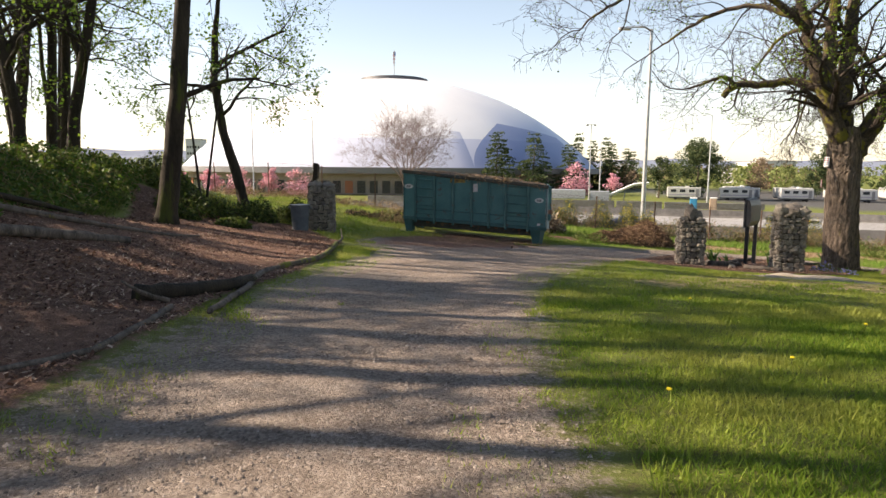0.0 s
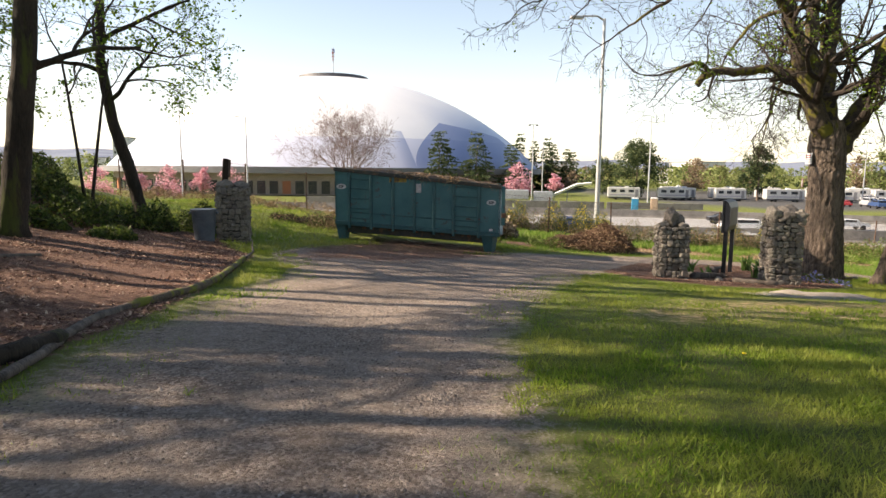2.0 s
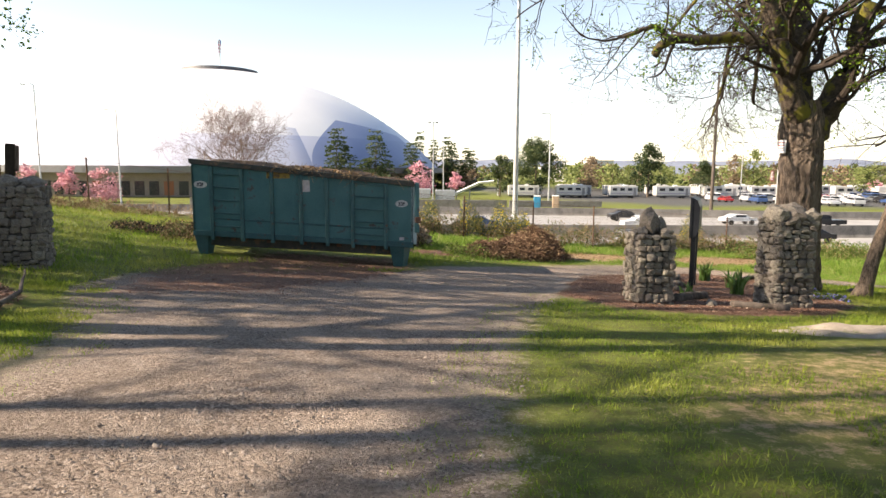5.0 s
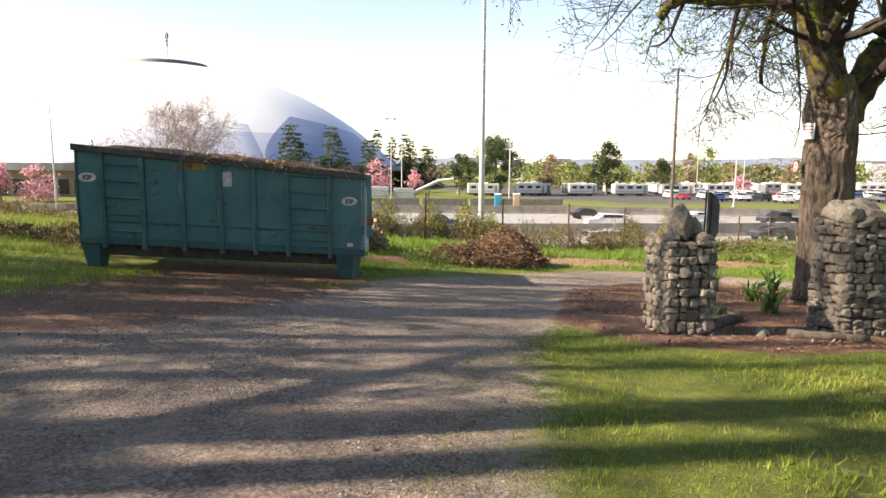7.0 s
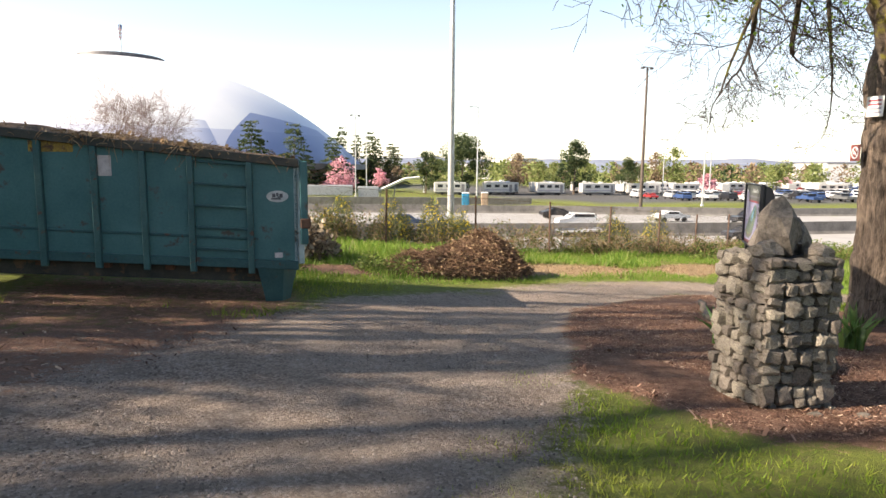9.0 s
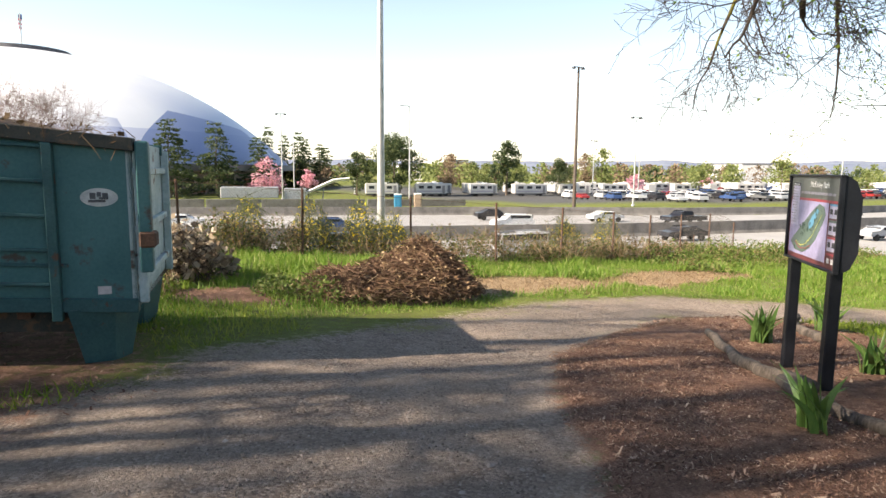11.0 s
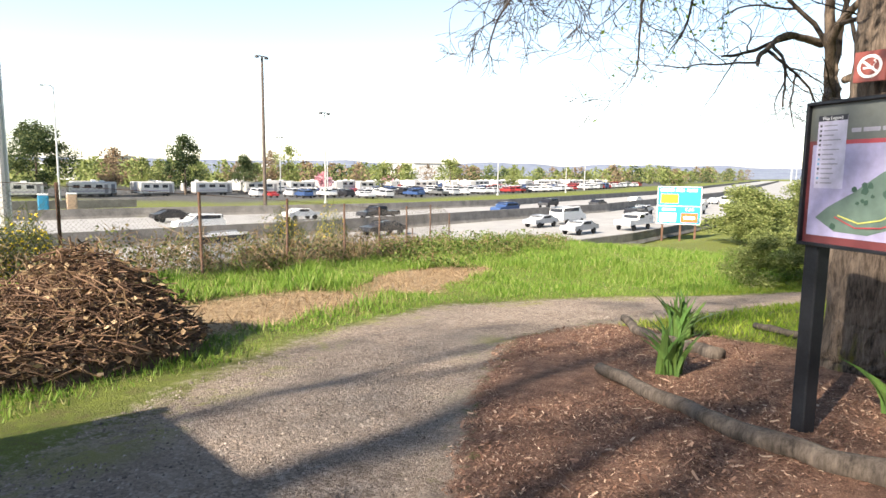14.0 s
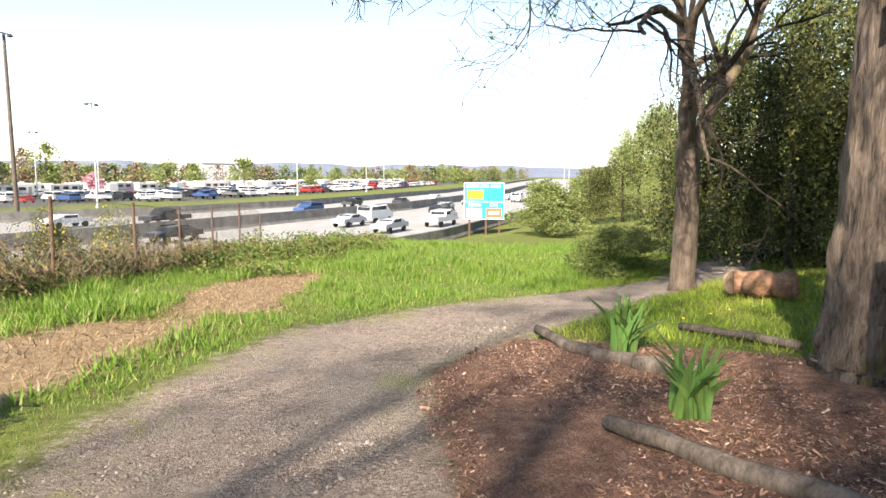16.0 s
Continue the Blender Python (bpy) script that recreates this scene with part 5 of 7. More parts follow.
# ---- map board ----
def text(name, body, size, parent, material, m, align="CENTER"):
    c = bpy.data.curves.new(name, "FONT")
    c.body, c.size, c.align_x, c.align_y, c.extrude = body, size, align, "CENTER", 0.0008
    tmp = new(name, c)
    me = bpy.data.meshes.new_from_object(tmp)
    bpy.data.objects.remove(tmp)
    me.materials.clear()
    me.materials.append(material)
    o = new(name, me)
    o.parent = parent
    o.matrix_basis = m
    return o


def flat(name, pts, d, material, parent):
    """A thin flat shape of (x, z) corners on the panel's face, d in front of it."""
    bm = bmesh.new()
    bm.faces.new([bm.verts.new((x, -d, z)) for x, z in pts])
    r = bmesh.ops.extrude_face_region(bm, geom=bm.faces[:])
    bmesh.ops.translate(bm, vec=(0, 0.0012, 0), verts=[v for v in r["geom"] if isinstance(v, bmesh.types.BMVert)])
    bmesh.ops.recalc_face_normals(bm, faces=bm.faces[:])
    return part(name, bm, material, parent)


def rect(x0, z0, x1, z1):
    return [(x0, z0), (x1, z0), (x1, z1), (x0, z1)]


def map_board():
    a, b = Vector((10.66, 21.2)), Vector((9.78, 20.12))
    mid = (a + b) / 2
    ang = math.degrees(math.atan2(b.y - a.y, b.x - a.x))
    z0 = gz(mid.x, mid.y)
    s = thing("map_board", pose(mid.x, mid.y, 0, 0, 0, ang), "black metal map board with a printed park map on two posts", "sign")
    w, lo, hi = (b - a).length, -0.36, 0.58
    for x in (-w / 2 + 0.09, w / 2 - 0.2):
        wp = s.matrix_world @ Vector((x, 0.06, 0))
        g = gz(wp.x, wp.y)
        part("post", boxes((x, 0.06, (g - 0.1 + 0.3) / 2, 0.11, 0.11, 0.3 - g + 0.1), bevel=0.008), M_BLACK, s)
    bm = bmesh.new()
    prof = [(0.0, lo), (0.1, lo + 0.05), (0.16, lo + 0.2), (0.16, hi - 0.22), (0.1, hi - 0.06), (0.0, hi)]
    vs = [[bm.verts.new((x, y + 0.012, z)) for y, z in prof] for x in (-w / 2 + 0.02, w / 2 - 0.02)]
    k = len(prof)
    for i in range(k):
        bm.faces.new((vs[0][i], vs[1][i], vs[1][(i + 1) % k], vs[0][(i + 1) % k]))
    bm.faces.new(vs[0])
    bm.faces.new(vs[1][::-1])
    bmesh.ops.recalc_face_normals(bm, faces=bm.faces[:])
    part("back_box", bm, M_BLACK, s)
    frame_w = 0.022
    for row in ((0, lo + frame_w / 2, w, frame_w), (0, hi - frame_w / 2, w, frame_w)):
        part("frame_bar", boxes((row[0], -0.012, row[1], row[2], 0.05, row[3]), bevel=0.004), M_BLACK, s)
    for x in (-w / 2 + frame_w / 2, w / 2 - frame_w / 2):
        part("frame_bar", boxes((x, -0.012, (lo + hi) / 2, frame_w, 0.05, hi - lo - 2 * frame_w), bevel=0.004), M_BLACK, s)
    x0, x1, z0, z1 = -w / 2 + frame_w, w / 2 - frame_w, lo + frame_w, hi - frame_w
    panel = part("panel", boxes(((x0 + x1) / 2, 0.002, (z0 + z1) / 2, x1 - x0, 0.012, z1 - z0)), M_MAROON, s, "printed maroon, grey and lilac map panel")
    zt = z1 - 0.23
    flat("title_band", rect(x0, zt, x1, z1), 0.006, M_SLATE, panel)
    flat("title_rule", rect(x0 + 0.24, zt - 0.025, x1, zt), 0.0065, M_REDPRINT, panel)
    flat("map_sheet", rect(x0 + 0.03, z0 + 0.05, x1 - 0.28, zt - 0.026), 0.0075, M_LILAC, panel)
    flat("legend_sheet", rect(x0 + 0.06, z0 + 0.36, x0 + 0.27, z1 - 0.07), 0.009, M_LILAC2, panel)
    flat("legend_head", rect(x0 + 0.06, z1 - 0.105, x0 + 0.27, z1 - 0.07), 0.0105, M_INK, panel)
    text("legend_title", "Map Legend", 0.03, panel, M_WHITE, pose(x0 + 0.165, -0.0125, z1 - 0.088, 90, 0, 0))
    text("title", "McKinley Park", 0.085, panel, M_WHITE, pose(0.13, -0.008, z1 - 0.085, 90, 0, 0))
    rng = random.Random(8)
    x = x0 + 0.3
    while x < x1 - 0.12:
        l = rng.uniform(0.05, 0.11)
        flat("subtitle_bar", rect(x, zt + 0.045, min(x + l, x1 - 0.08), zt + 0.07), 0.0075, M_GREYPRINT, panel)
        x += l + 0.015
    for k in range(13):
        z = z1 - 0.135 - k * 0.0305
        flat("legend_mark", rect(x0 + 0.075, z - 0.007, x0 + 0.09, z + 0.007), 0.0105, M_INK if k < 5 else rng.choice((M_GREYPRINT, M_PARKBLUE, M_INK)), panel)
        flat("legend_bar", rect(x0 + 0.105, z - 0.004, x0 + 0.105 + rng.uniform(0.06, 0.14), z + 0.004), 0.0105, M_GREYPRINT, panel)
    cx, cz = x0 + 0.03, z0 + 0.05
    W, H = x1 - 0.28 - cx, zt - 0.026 - cz
    outline = [(0.06, 0.2), (0.2, 0.06), (0.42, 0.05), (0.6, 0.16), (0.74, 0.34), (0.88, 0.62), (0.95, 0.8), (0.9, 0.92), (0.78, 0.97), (0.64, 0.86), (0.48, 0.7), (0.3, 0.48), (0.14, 0.32)]
    flat("park_shape", [(cx + u * W, cz + v * H) for u, v in outline], 0.009, M_PARKGREEN, panel)
    flat("pond_shape", [(cx + u * W, cz + v * H) for u, v in ((0.56, 0.5), (0.64, 0.56), (0.78, 0.84), (0.74, 0.88), (0.62, 0.74), (0.54, 0.6))], 0.0105, M_PARKBLUE, panel)
    for k in range(70):
        u, v = rng.uniform(0.1, 0.92), rng.uniform(0.08, 0.92)
        if abs(v - (0.1 + 0.85 * u)) < 0.16:
            r = rng.uniform(0.008, 0.028)
            flat("tree_mark", [(cx + u * W + r * math.cos(q) * rng.uniform(0.6, 1.2), cz + v * H + r * math.sin(q) * rng.uniform(0.6, 1.2)) for q in np.linspace(0, 5.4, 7)], 0.0115 + 0.0004 * (k % 5), M_PARKDARK, panel)
    for m, pts in ((M_YELLOWLINE, ((0.22, 0.24), (0.36, 0.17), (0.5, 0.22), (0.66, 0.4), (0.8, 0.66), (0.88, 0.8))), (M_REDPRINT, ((0.2, 0.22), (0.34, 0.12), (0.5, 0.14), (0.62, 0.22)))):
        for (u0, v0), (u1, v1) in zip(pts, pts[1:]):
            flat("trail_line", [(cx + u0 * W, cz + v0 * H - 0.004), (cx + u1 * W, cz + v1 * H - 0.004), (cx + u1 * W, cz + v1 * H + 0.004), (cx + u0 * W, cz + v0 * H + 0.004)], 0.0145, m, panel)
    for k, m in enumerate((M_PARKBLUE, M_PARKGREEN, M_REDPRINT, M_REDPRINT)):
        zz = zt - 0.03 - k * 0.16
        flat("side_box", rect(x1 - 0.25, zz - 0.14, x1 - 0.03, zz), 0.0075, M_LILAC2 if k < 3 else M_MAROON, panel)
        flat("side_head", rect(x1 - 0.25, zz - 0.02, x1 - 0.03, zz), 0.009, m, panel)
        for q in range(2):
            flat("side_mark", rect(x1 - 0.23 + 0.1 * q, zz - 0.1, x1 - 0.17 + 0.1 * q, zz - 0.05), 0.009, M_INK if k < 3 else M_WHITE, panel)
    return s


M_MAROON = plain("maroon_print", (0.16, 0.045, 0.05), 0.3)
M_SLATE = plain("slate_print", (0.12, 0.13, 0.12), 0.3)
M_REDPRINT = plain("red_print", (0.42, 0.06, 0.08), 0.3)
M_LILAC = plain("lilac_print", (0.4, 0.37, 0.56), 0.3)
M_LILAC2 = plain("pale_lilac_print", (0.55, 0.52, 0.66), 0.3)
M_INK = plain("black_print", (0.02, 0.02, 0.03), 0.3)
M_GREYPRINT = plain("grey_print", (0.3, 0.29, 0.35), 0.3)
M_PARKBLUE = plain("blue_print", (0.13, 0.36, 0.55), 0.3)
M_PARKGREEN = plain("green_print", (0.13, 0.19, 0.16), 0.3)
M_PARKDARK = plain("dark_green_print", (0.05, 0.1, 0.075), 0.3)
M_YELLOWLINE = plain("yellow_print", (0.6, 0.6, 0.15), 0.3)
map_board()


# signs on the maple
def trunk_sign(name, x, y, z, face, w, h, label, smoking):
    s = thing(name, pose(x, y, z, 0, 0, face), label, "sign")
    part("plate", boxes((0, 0, 0, w, 0.012, h), bevel=0.003), M_SIGNBROWN if smoking else M_SIGNWHITE, s)
    if smoking:
        bm = bmesh.new()
        n = 32
        for r0, r1 in ((0.078, 0.103),):
            vi = [bm.verts.new((r0 * math.cos(2 * math.pi * k / n), -0.008, r0 * math.sin(2 * math.pi * k / n))) for k in range(n)]
            vo = [bm.verts.new((r1 * math.cos(2 * math.pi * k / n), -0.008, r1 * math.sin(2 * math.pi * k / n))) for k in range(n)]
            for k in range(n):
                bm.faces.new((vi[k], vo[k], vo[(k + 1) % n], vi[(k + 1) % n]))
        part("ring", bm, M_WHITE, s, "white prohibition ring")
        bm = bmesh.new()
        box(bm, 0.17, 0.003, 0.02, pose(0, -0.0095, 0, 0, 40, 0))
        part("slash", bm, M_WHITE, s)
        part("cigarette", boxes((-0.01, -0.008, -0.012, 0.09, 0.003, 0.016)), M_WHITE, s)
        t = Tubes()
        t.tube([Vector((0.03, -0.008, 0.005)), Vector((0.05, -0.008, 0.03)), Vector((0.03, -0.008, 0.05)), Vector((0.055, -0.008, 0.06))], [0.006] * 4, 4)
        t.made("smoke", M_WHITE, s)
    else:
        for k in range(4):
            part("text_bar", boxes((0, -0.008, h * (0.3 - 0.2 * k), w * 0.75, 0.003, h * 0.08)), M_REDPRINT if k < 2 else M_GREYPRINT, s)
    return s


M_SIGNBROWN = plain("brown_red_enamel", (0.2, 0.05, 0.04), 0.4)
M_SIGNWHITE = plain("white_enamel_sign", (0.72, 0.7, 0.68), 0.4)
trunk_sign("no_smoking_sign", 12.64, 20.9, 1.08, -116, 0.27, 0.27, "brown no-smoking sign nailed to the maple trunk", True)
trunk_sign("notice_sign", 12.57, 20.6, 1.8, -88, 0.27, 0.32, "small white notice nailed to the maple trunk", False)


# ---- irises, logs, stones ----
def iris(x, y, n, h, seed, flowers=0):
    rng = random.Random(seed)
    p = thing("iris_clump", Matrix.Translation((x, y, gz(x, y))), "clump of sword-shaped green iris leaves in the mulch", "plant", "iris clumps")
    for k in range(n):
        a, lean, hh, w = rng.uniform(0, 6.28), rng.uniform(0.1, 0.85), h * rng.uniform(0.7, 1.15), rng.uniform(0.028, 0.05)
        ox, oy = rng.uniform(-0.11, 0.11), rng.uniform(-0.11, 0.11)
        dx, dy = math.cos(a), math.sin(a)
        tw = rng.uniform(0, 3.14)
        sx, sy = math.cos(tw), math.sin(tw)
        v, f = [], []
        for i in range(6):
            t = i / 5
            c = Vector((ox + dx * lean * hh * t * t, oy + dy * lean * hh * t * t, 0.04 + hh * t * (1 - 0.25 * lean * t)))
            ww = w * (1 - t ** 2.2) + 0.001
            v += [c + Vector((sx * ww, sy * ww, 0)), c + Vector((-sy * 0.004, sx * 0.004, 0)), c - Vector((sx * ww, sy * ww, 0))]
        for i in range(5):
            for j in range(2):
                q = i * 3 + j
                f.append((q, q + 1, q + 4, q + 3))
        obj("leaf", v, f, M_IRIS, p, smooth=True)
    return p


M_IRIS = mat("iris_leaf", (0.06, 0.13, 0.035), (0.14, 0.24, 0.06), 8, 60, 0.4, vary=0.3, bump=0.1, stretch=(1, 1, 0.1), through=0.3)
for k, (x, y, n, h) in enumerate(((11.9, 22.3, 30, 0.56), (14.1, 22.7, 34, 0.6), (8.55, 19.5, 18, 0.5), (10.2, 18.95, 22, 0.55), (11.3, 20.5, 20, 0.5), (8.3, 18.1, 8, 0.34))):
    iris(x, y, n, h, 100 + k)


def log(name, pts, r0, r1, label, seed, lift=0.7, material=None, sides=10, category="log"):
    rng = random.Random(seed)
    x0, y0 = pts[0][0], pts[0][1]
    o = Vector((x0, y0, gz(x0, y0)))
    l = thing(name, Matrix.Translation(o), label, category)
    t = Tubes()
    path, rad = [], []
    n = len(pts) - 1
    for i in range(n * 5 + 1):
        s = i / 5
        a = min(int(s), n - 1)
        f = s - a
        x = pts[a][0] * (1 - f) + pts[a + 1][0] * f
        y = pts[a][1] * (1 - f) + pts[a + 1][1] * f
        up = (pts[a][2] if len(pts[a]) > 2 else 0) * (1 - f) + (pts[a + 1][2] if len(pts[a + 1]) > 2 else 0) * f
        r = (r0 + (r1 - r0) * s / n) * (1 + rng.uniform(-0.08, 0.08))
        path.append(Vector((x + rng.uniform(-0.5, 0.5) * r, y + rng.uniform(-0.5, 0.5) * r, gz(x, y) + 0.04 + r * lift + up)) - o)
        rad.append(r)
    t.tube(path, rad, sides, 0.1, rng)
    t.made("bark", material or M_DEADWOOD, l, smooth=True)
    return l


log("fallen_log", [(11.43, 22.83, 0.05), (10.9, 22.15), (10.25, 21.45), (9.85, 20.75), (9.7, 20.2)], 0.055, 0.09, "weathered grey branch log lying in the mulch", 1)
log("fallen_log", [(9.75, 20.6), (9.2, 19.8), (8.9, 18.9), (8.8, 18.2)], 0.065, 0.06, "short weathered grey log lying in the mulch", 2)
log("fallen_log", [(14.9, 23.7, 0.05), (14.1, 23.25), (13.4, 22.65), (12.9, 22.0)], 0.06, 0.08, "weathered grey branch edging the mulch bed", 3)
log("fallen_log", [(15.6, 22.0), (14.9, 21.4), (14.3, 21.0)], 0.05, 0.05, "thin branch edging the mulch bed", 4)
log("fallen_log", [(8.2, 16.75), (8.7, 16.5), (9.0, 16.35)], 0.07, 0.06, "short brown log between the pillars", 5)
log("fallen_log", [(7.6, 17.5), (8.2, 17.9), (8.8, 18.2)], 0.09, 0.08, "short brown log between the pillars", 6)
bench = log("bench_log", [(19.3, 20.75), (18.8, 20.4), (18.35, 20.05)], 0.24, 0.24, "thick debarked orange-brown log lying on the grass", 7, 0.85, M_REDLOG, 16)
cut = bmesh.new()
rod(cut, (0.015, 0.012, 0.245), (0.05, 0.038, 0.245), 0.215, 0.21, 18)
part("cut_end", cut, M_CUTWOOD, bench, "pale sawn end")
# the mulch edging by the drive
log("edging_log", [(-3.9, 3.4), (-3.2, 4.4), (-2.85, 4.9), (-2.9, 6.0), (-3.0, 6.7)], 0.025, 0.035, "thin grey branch edging the mulch", 11)
log("edging_log", [(-2.5, 6.5), (-2.55, 7.4), (-2.65, 8.4), (-2.85, 9.6), (-2.75, 10.6)], 0.035, 0.05, "grey root edging the mulch", 12)
log("edging_log", [(-2.75, 10.3), (-2.55, 11.4), (-2.45, 12.4), (-2.55, 13.8), (-2.65, 15.0), (-2.85, 16.4)], 0.06, 0.05, "mossy log edging the mulch beside the drive", 13, material=M_MOSSLOG)
log("edging_log", [(-2.8, 16.3), (-2.75, 16.9, 0.1), (-2.9, 17.5, 0.32)], 0.04, 0.012, "pale broken branch stub", 14)
log("root_stump", [(-3.5, 7.0), (-3.1, 7.5), (-2.75, 8.1), (-2.7, 8.8)], 0.1, 0.07, "charred grey root lying in the mulch", 15, 0.8, M_BARK_DARK)
log("root_stump", [(-3.15, 7.0, 0.0), (-3.3, 6.7, 0.14), (-3.42, 6.5, 0.3)], 0.035, 0.012, "broken root sticking up", 16)
log("fallen_branch", [(-7.4, 8.6, 0.1), (-6.6, 9.7, 0.06), (-6.0, 11.0, 0.02), (-5.4, 12.4), (-5.3, 13.4)], 0.055, 0.03, "grey fallen branch on the mulched bank", 17)
log("fallen_branch", [(-6.2, 7.6, 0.05), (-5.7, 8.9, 0.02), (-5.2, 10.2)], 0.1, 0.06, "grey fallen branch on the mulched bank", 18)
log("fallen_branch", [(-7.8, 9.4, 0.1), (-7.2, 10.4, 0.1), (-7.0, 12.0)], 0.07, 0.04, "dark fallen branch on the bank", 19, material=M_BARK_DARK)


def rock(x, y, sx, sy, sz, seed, label="grey field stone lying on the ground", material=None):
    rng = random.Random(seed)
    bm = bmesh.new()
    bmesh.ops.create_icosphere(bm, subdivisions=2, radius=0.5)
    for v in bm.verts:
        v.co *= 1 + 0.28 * noise.noise(v.co * 2.2 + Vector((seed * 7, 0, 0)))
        v.co = Vector((v.co.x * sx, v.co.y * sy, v.co.z * sz))
    o = part("stone", bm, material or M_STONE, None, "", False)
    o.matrix_world = pose(x, y, gz(x, y) + sz * 0.3, 0, 0, rng.uniform(0, 360))
    return tagged(o, label, "stone")


for k, r in enumerate(((15.0, 20.5, 0.26, 0.2, 0.16), (6.95, 16.98, 0.2, 0.12, 0.08), (7.3, 16.85, 0.22, 0.13, 0.08), (8.0, 17.0, 0.24, 0.2, 0.2), (7.75, 17.9, 0.3, 0.25, 0.24), (8.6, 17.05, 0.24, 0.16, 0.16), (12.6, 20.0, 0.2, 0.18, 0.12))):
    rock(*r, 30 + k)


def sand_mound():
    o = Vector((8.2, 14.5, gz(8.2, 14.5)))
    v, f = [], []
    nx, ny = 30, 16
    for i in range(nx + 1):
        for j in range(ny + 1):
            x, y = 6.7 + 3.8 * i / nx, 13.8 + 1.5 * j / ny - 0.12 * (3.8 * i / nx)
            u, w = (2 * i / nx - 1), (2 * j / ny - 1)
            h = 0.13 * max(0, 1 - u * u - w * w) ** 1.1 * (1 + 0.6 * noise.noise((x * 2.5, y * 2.5, 9)))
            v.append(Vector((x, y, gz(x, y) - 0.07 + h + 0.02)) - o)
    f = [(i * (ny + 1) + j, (i + 1) * (ny + 1) + j, (i + 1) * (ny + 1) + j + 1, i * (ny + 1) + j + 1) for i in range(nx) for j in range(ny)]
    ob = obj("sand_mound", v, f, M_SAND, None, "", True)
    ob.location = o
    tagged(ob, "low mound of pale sand on the lawn", "sand", kind="stuff")


M_SAND = mat("pale_sand", (0.22, 0.18, 0.14), (0.4, 0.345, 0.285), 6, 80, 0.95, bump=0.5, dist=0.02)
sand_mound()


# ---- litter bin and the old post ----
def litter_bin():
    x, y = -4.5, 19.5
    b = thing("litter_bin", Matrix.Translation((x, y, gz(x, y))), "dark blue-grey plastic litter bin beside the stone pillar", "bin")
    bm = bmesh.new()
    bmesh.ops.create_cone(bm, cap_ends=True, segments=28, radius1=0.24, radius2=0.3, depth=0.8, matrix=pose(0, 0, 0.42))
    part("body", bm, M_BIN, b)
    for z, r, h in ((0.83, 0.325, 0.05), (0.62, 0.295, 0.02)):
        bm = bmesh.new()
        bmesh.ops.create_cone(bm, cap_ends=True, segments=28, radius1=r, radius2=r, depth=h, matrix=pose(0, 0, z))
        part("rim", bm, M_BIN, b)
    for s in (-1, 1):
        part("grip", boxes((s * 0.33, 0, 0.76, 0.05, 0.14, 0.05), bevel=0.01), M_BIN, b)


M_BIN = mat("blue_grey_plastic", (0.05, 0.06, 0.075), (0.1, 0.115, 0.135), 4, 60, 0.5, bump=0.1)
litter_bin()
w = thing("wooden_post", pose(-4.45, 20.95, gz(-4.45, 20.95), 0, 4, 10), "dark splintered wooden post rising behind the pillar", "post")
part("post", boxes((0, 0.42, 1.1, 0.16, 0.14, 2.25), bevel=0.015), M_BARK_DARK, w)
part("splinter", boxes((0.1, 0.42, 1.95, 0.07, 0.1, 0.5), bevel=0.01), M_BARK, w)


# ---- shrubs on and behind the bank ----
for k, (x, y, r, h) in enumerate(((-6.3, 20.6, 0.8, 0.95), (-7.4, 19.4, 0.9, 1.0), (-8.6, 20.2, 0.9, 1.0), (-5.3, 21.9, 0.65, 1.15), (-6.0, 17.6, 0.45, 0.4), (-9.6, 21.5, 1.0, 1.1), (-7.6, 17.7, 0.6, 0.6))):
    brush("shrub", "dense dark green shrub on the mulched bank", [(x, y, r, 1.0), (x + 0.2, y, r * 0.7, 1.1)], h, 2600, M_SHRUB, 40 + k, 0.075, 0.08, M_TWIG, kind="")
spots = [(-7.7 - 0.12 * (k % 20) - 1.25 * (k // 20) + rng.uniform(-0.6, 0.6), 8 + 0.6 * (k % 20) + rng.uniform(-0.4, 0.4), rng.uniform(0.55, 1.0), rng.uniform(0.4, 1.35)) for k in range(60)]
brush("ground_ivy", "leafy green undergrowth covering the bank", spots, 0.6, 36000, M_IVY, 50, 0.09, 0.1, category="undergrowth")
for k, (x, y, d) in enumerate(((-8.6, 22.6, 0.5), (-8.9, 22.8, -0.3))):
    tree("sapling", x, y, 70 + k, [(0, 0, 0), (d * 0.4, 0, 1.4), (d, 0, 3.2), (d * 1.4, 0, 4.2)], 0.05, [((d, 0, 3.0), (0.6, 0, 0.8), 1.6, 0.025, 3, 0.02), ((d * 1.3, 0, 4.0), (-0.3, 0, 1), 1.6, 0.03, 3, 0)], M_TWIG, "thin leaning sapling with few leaves", 3.0, 0.1, flare=1.1)


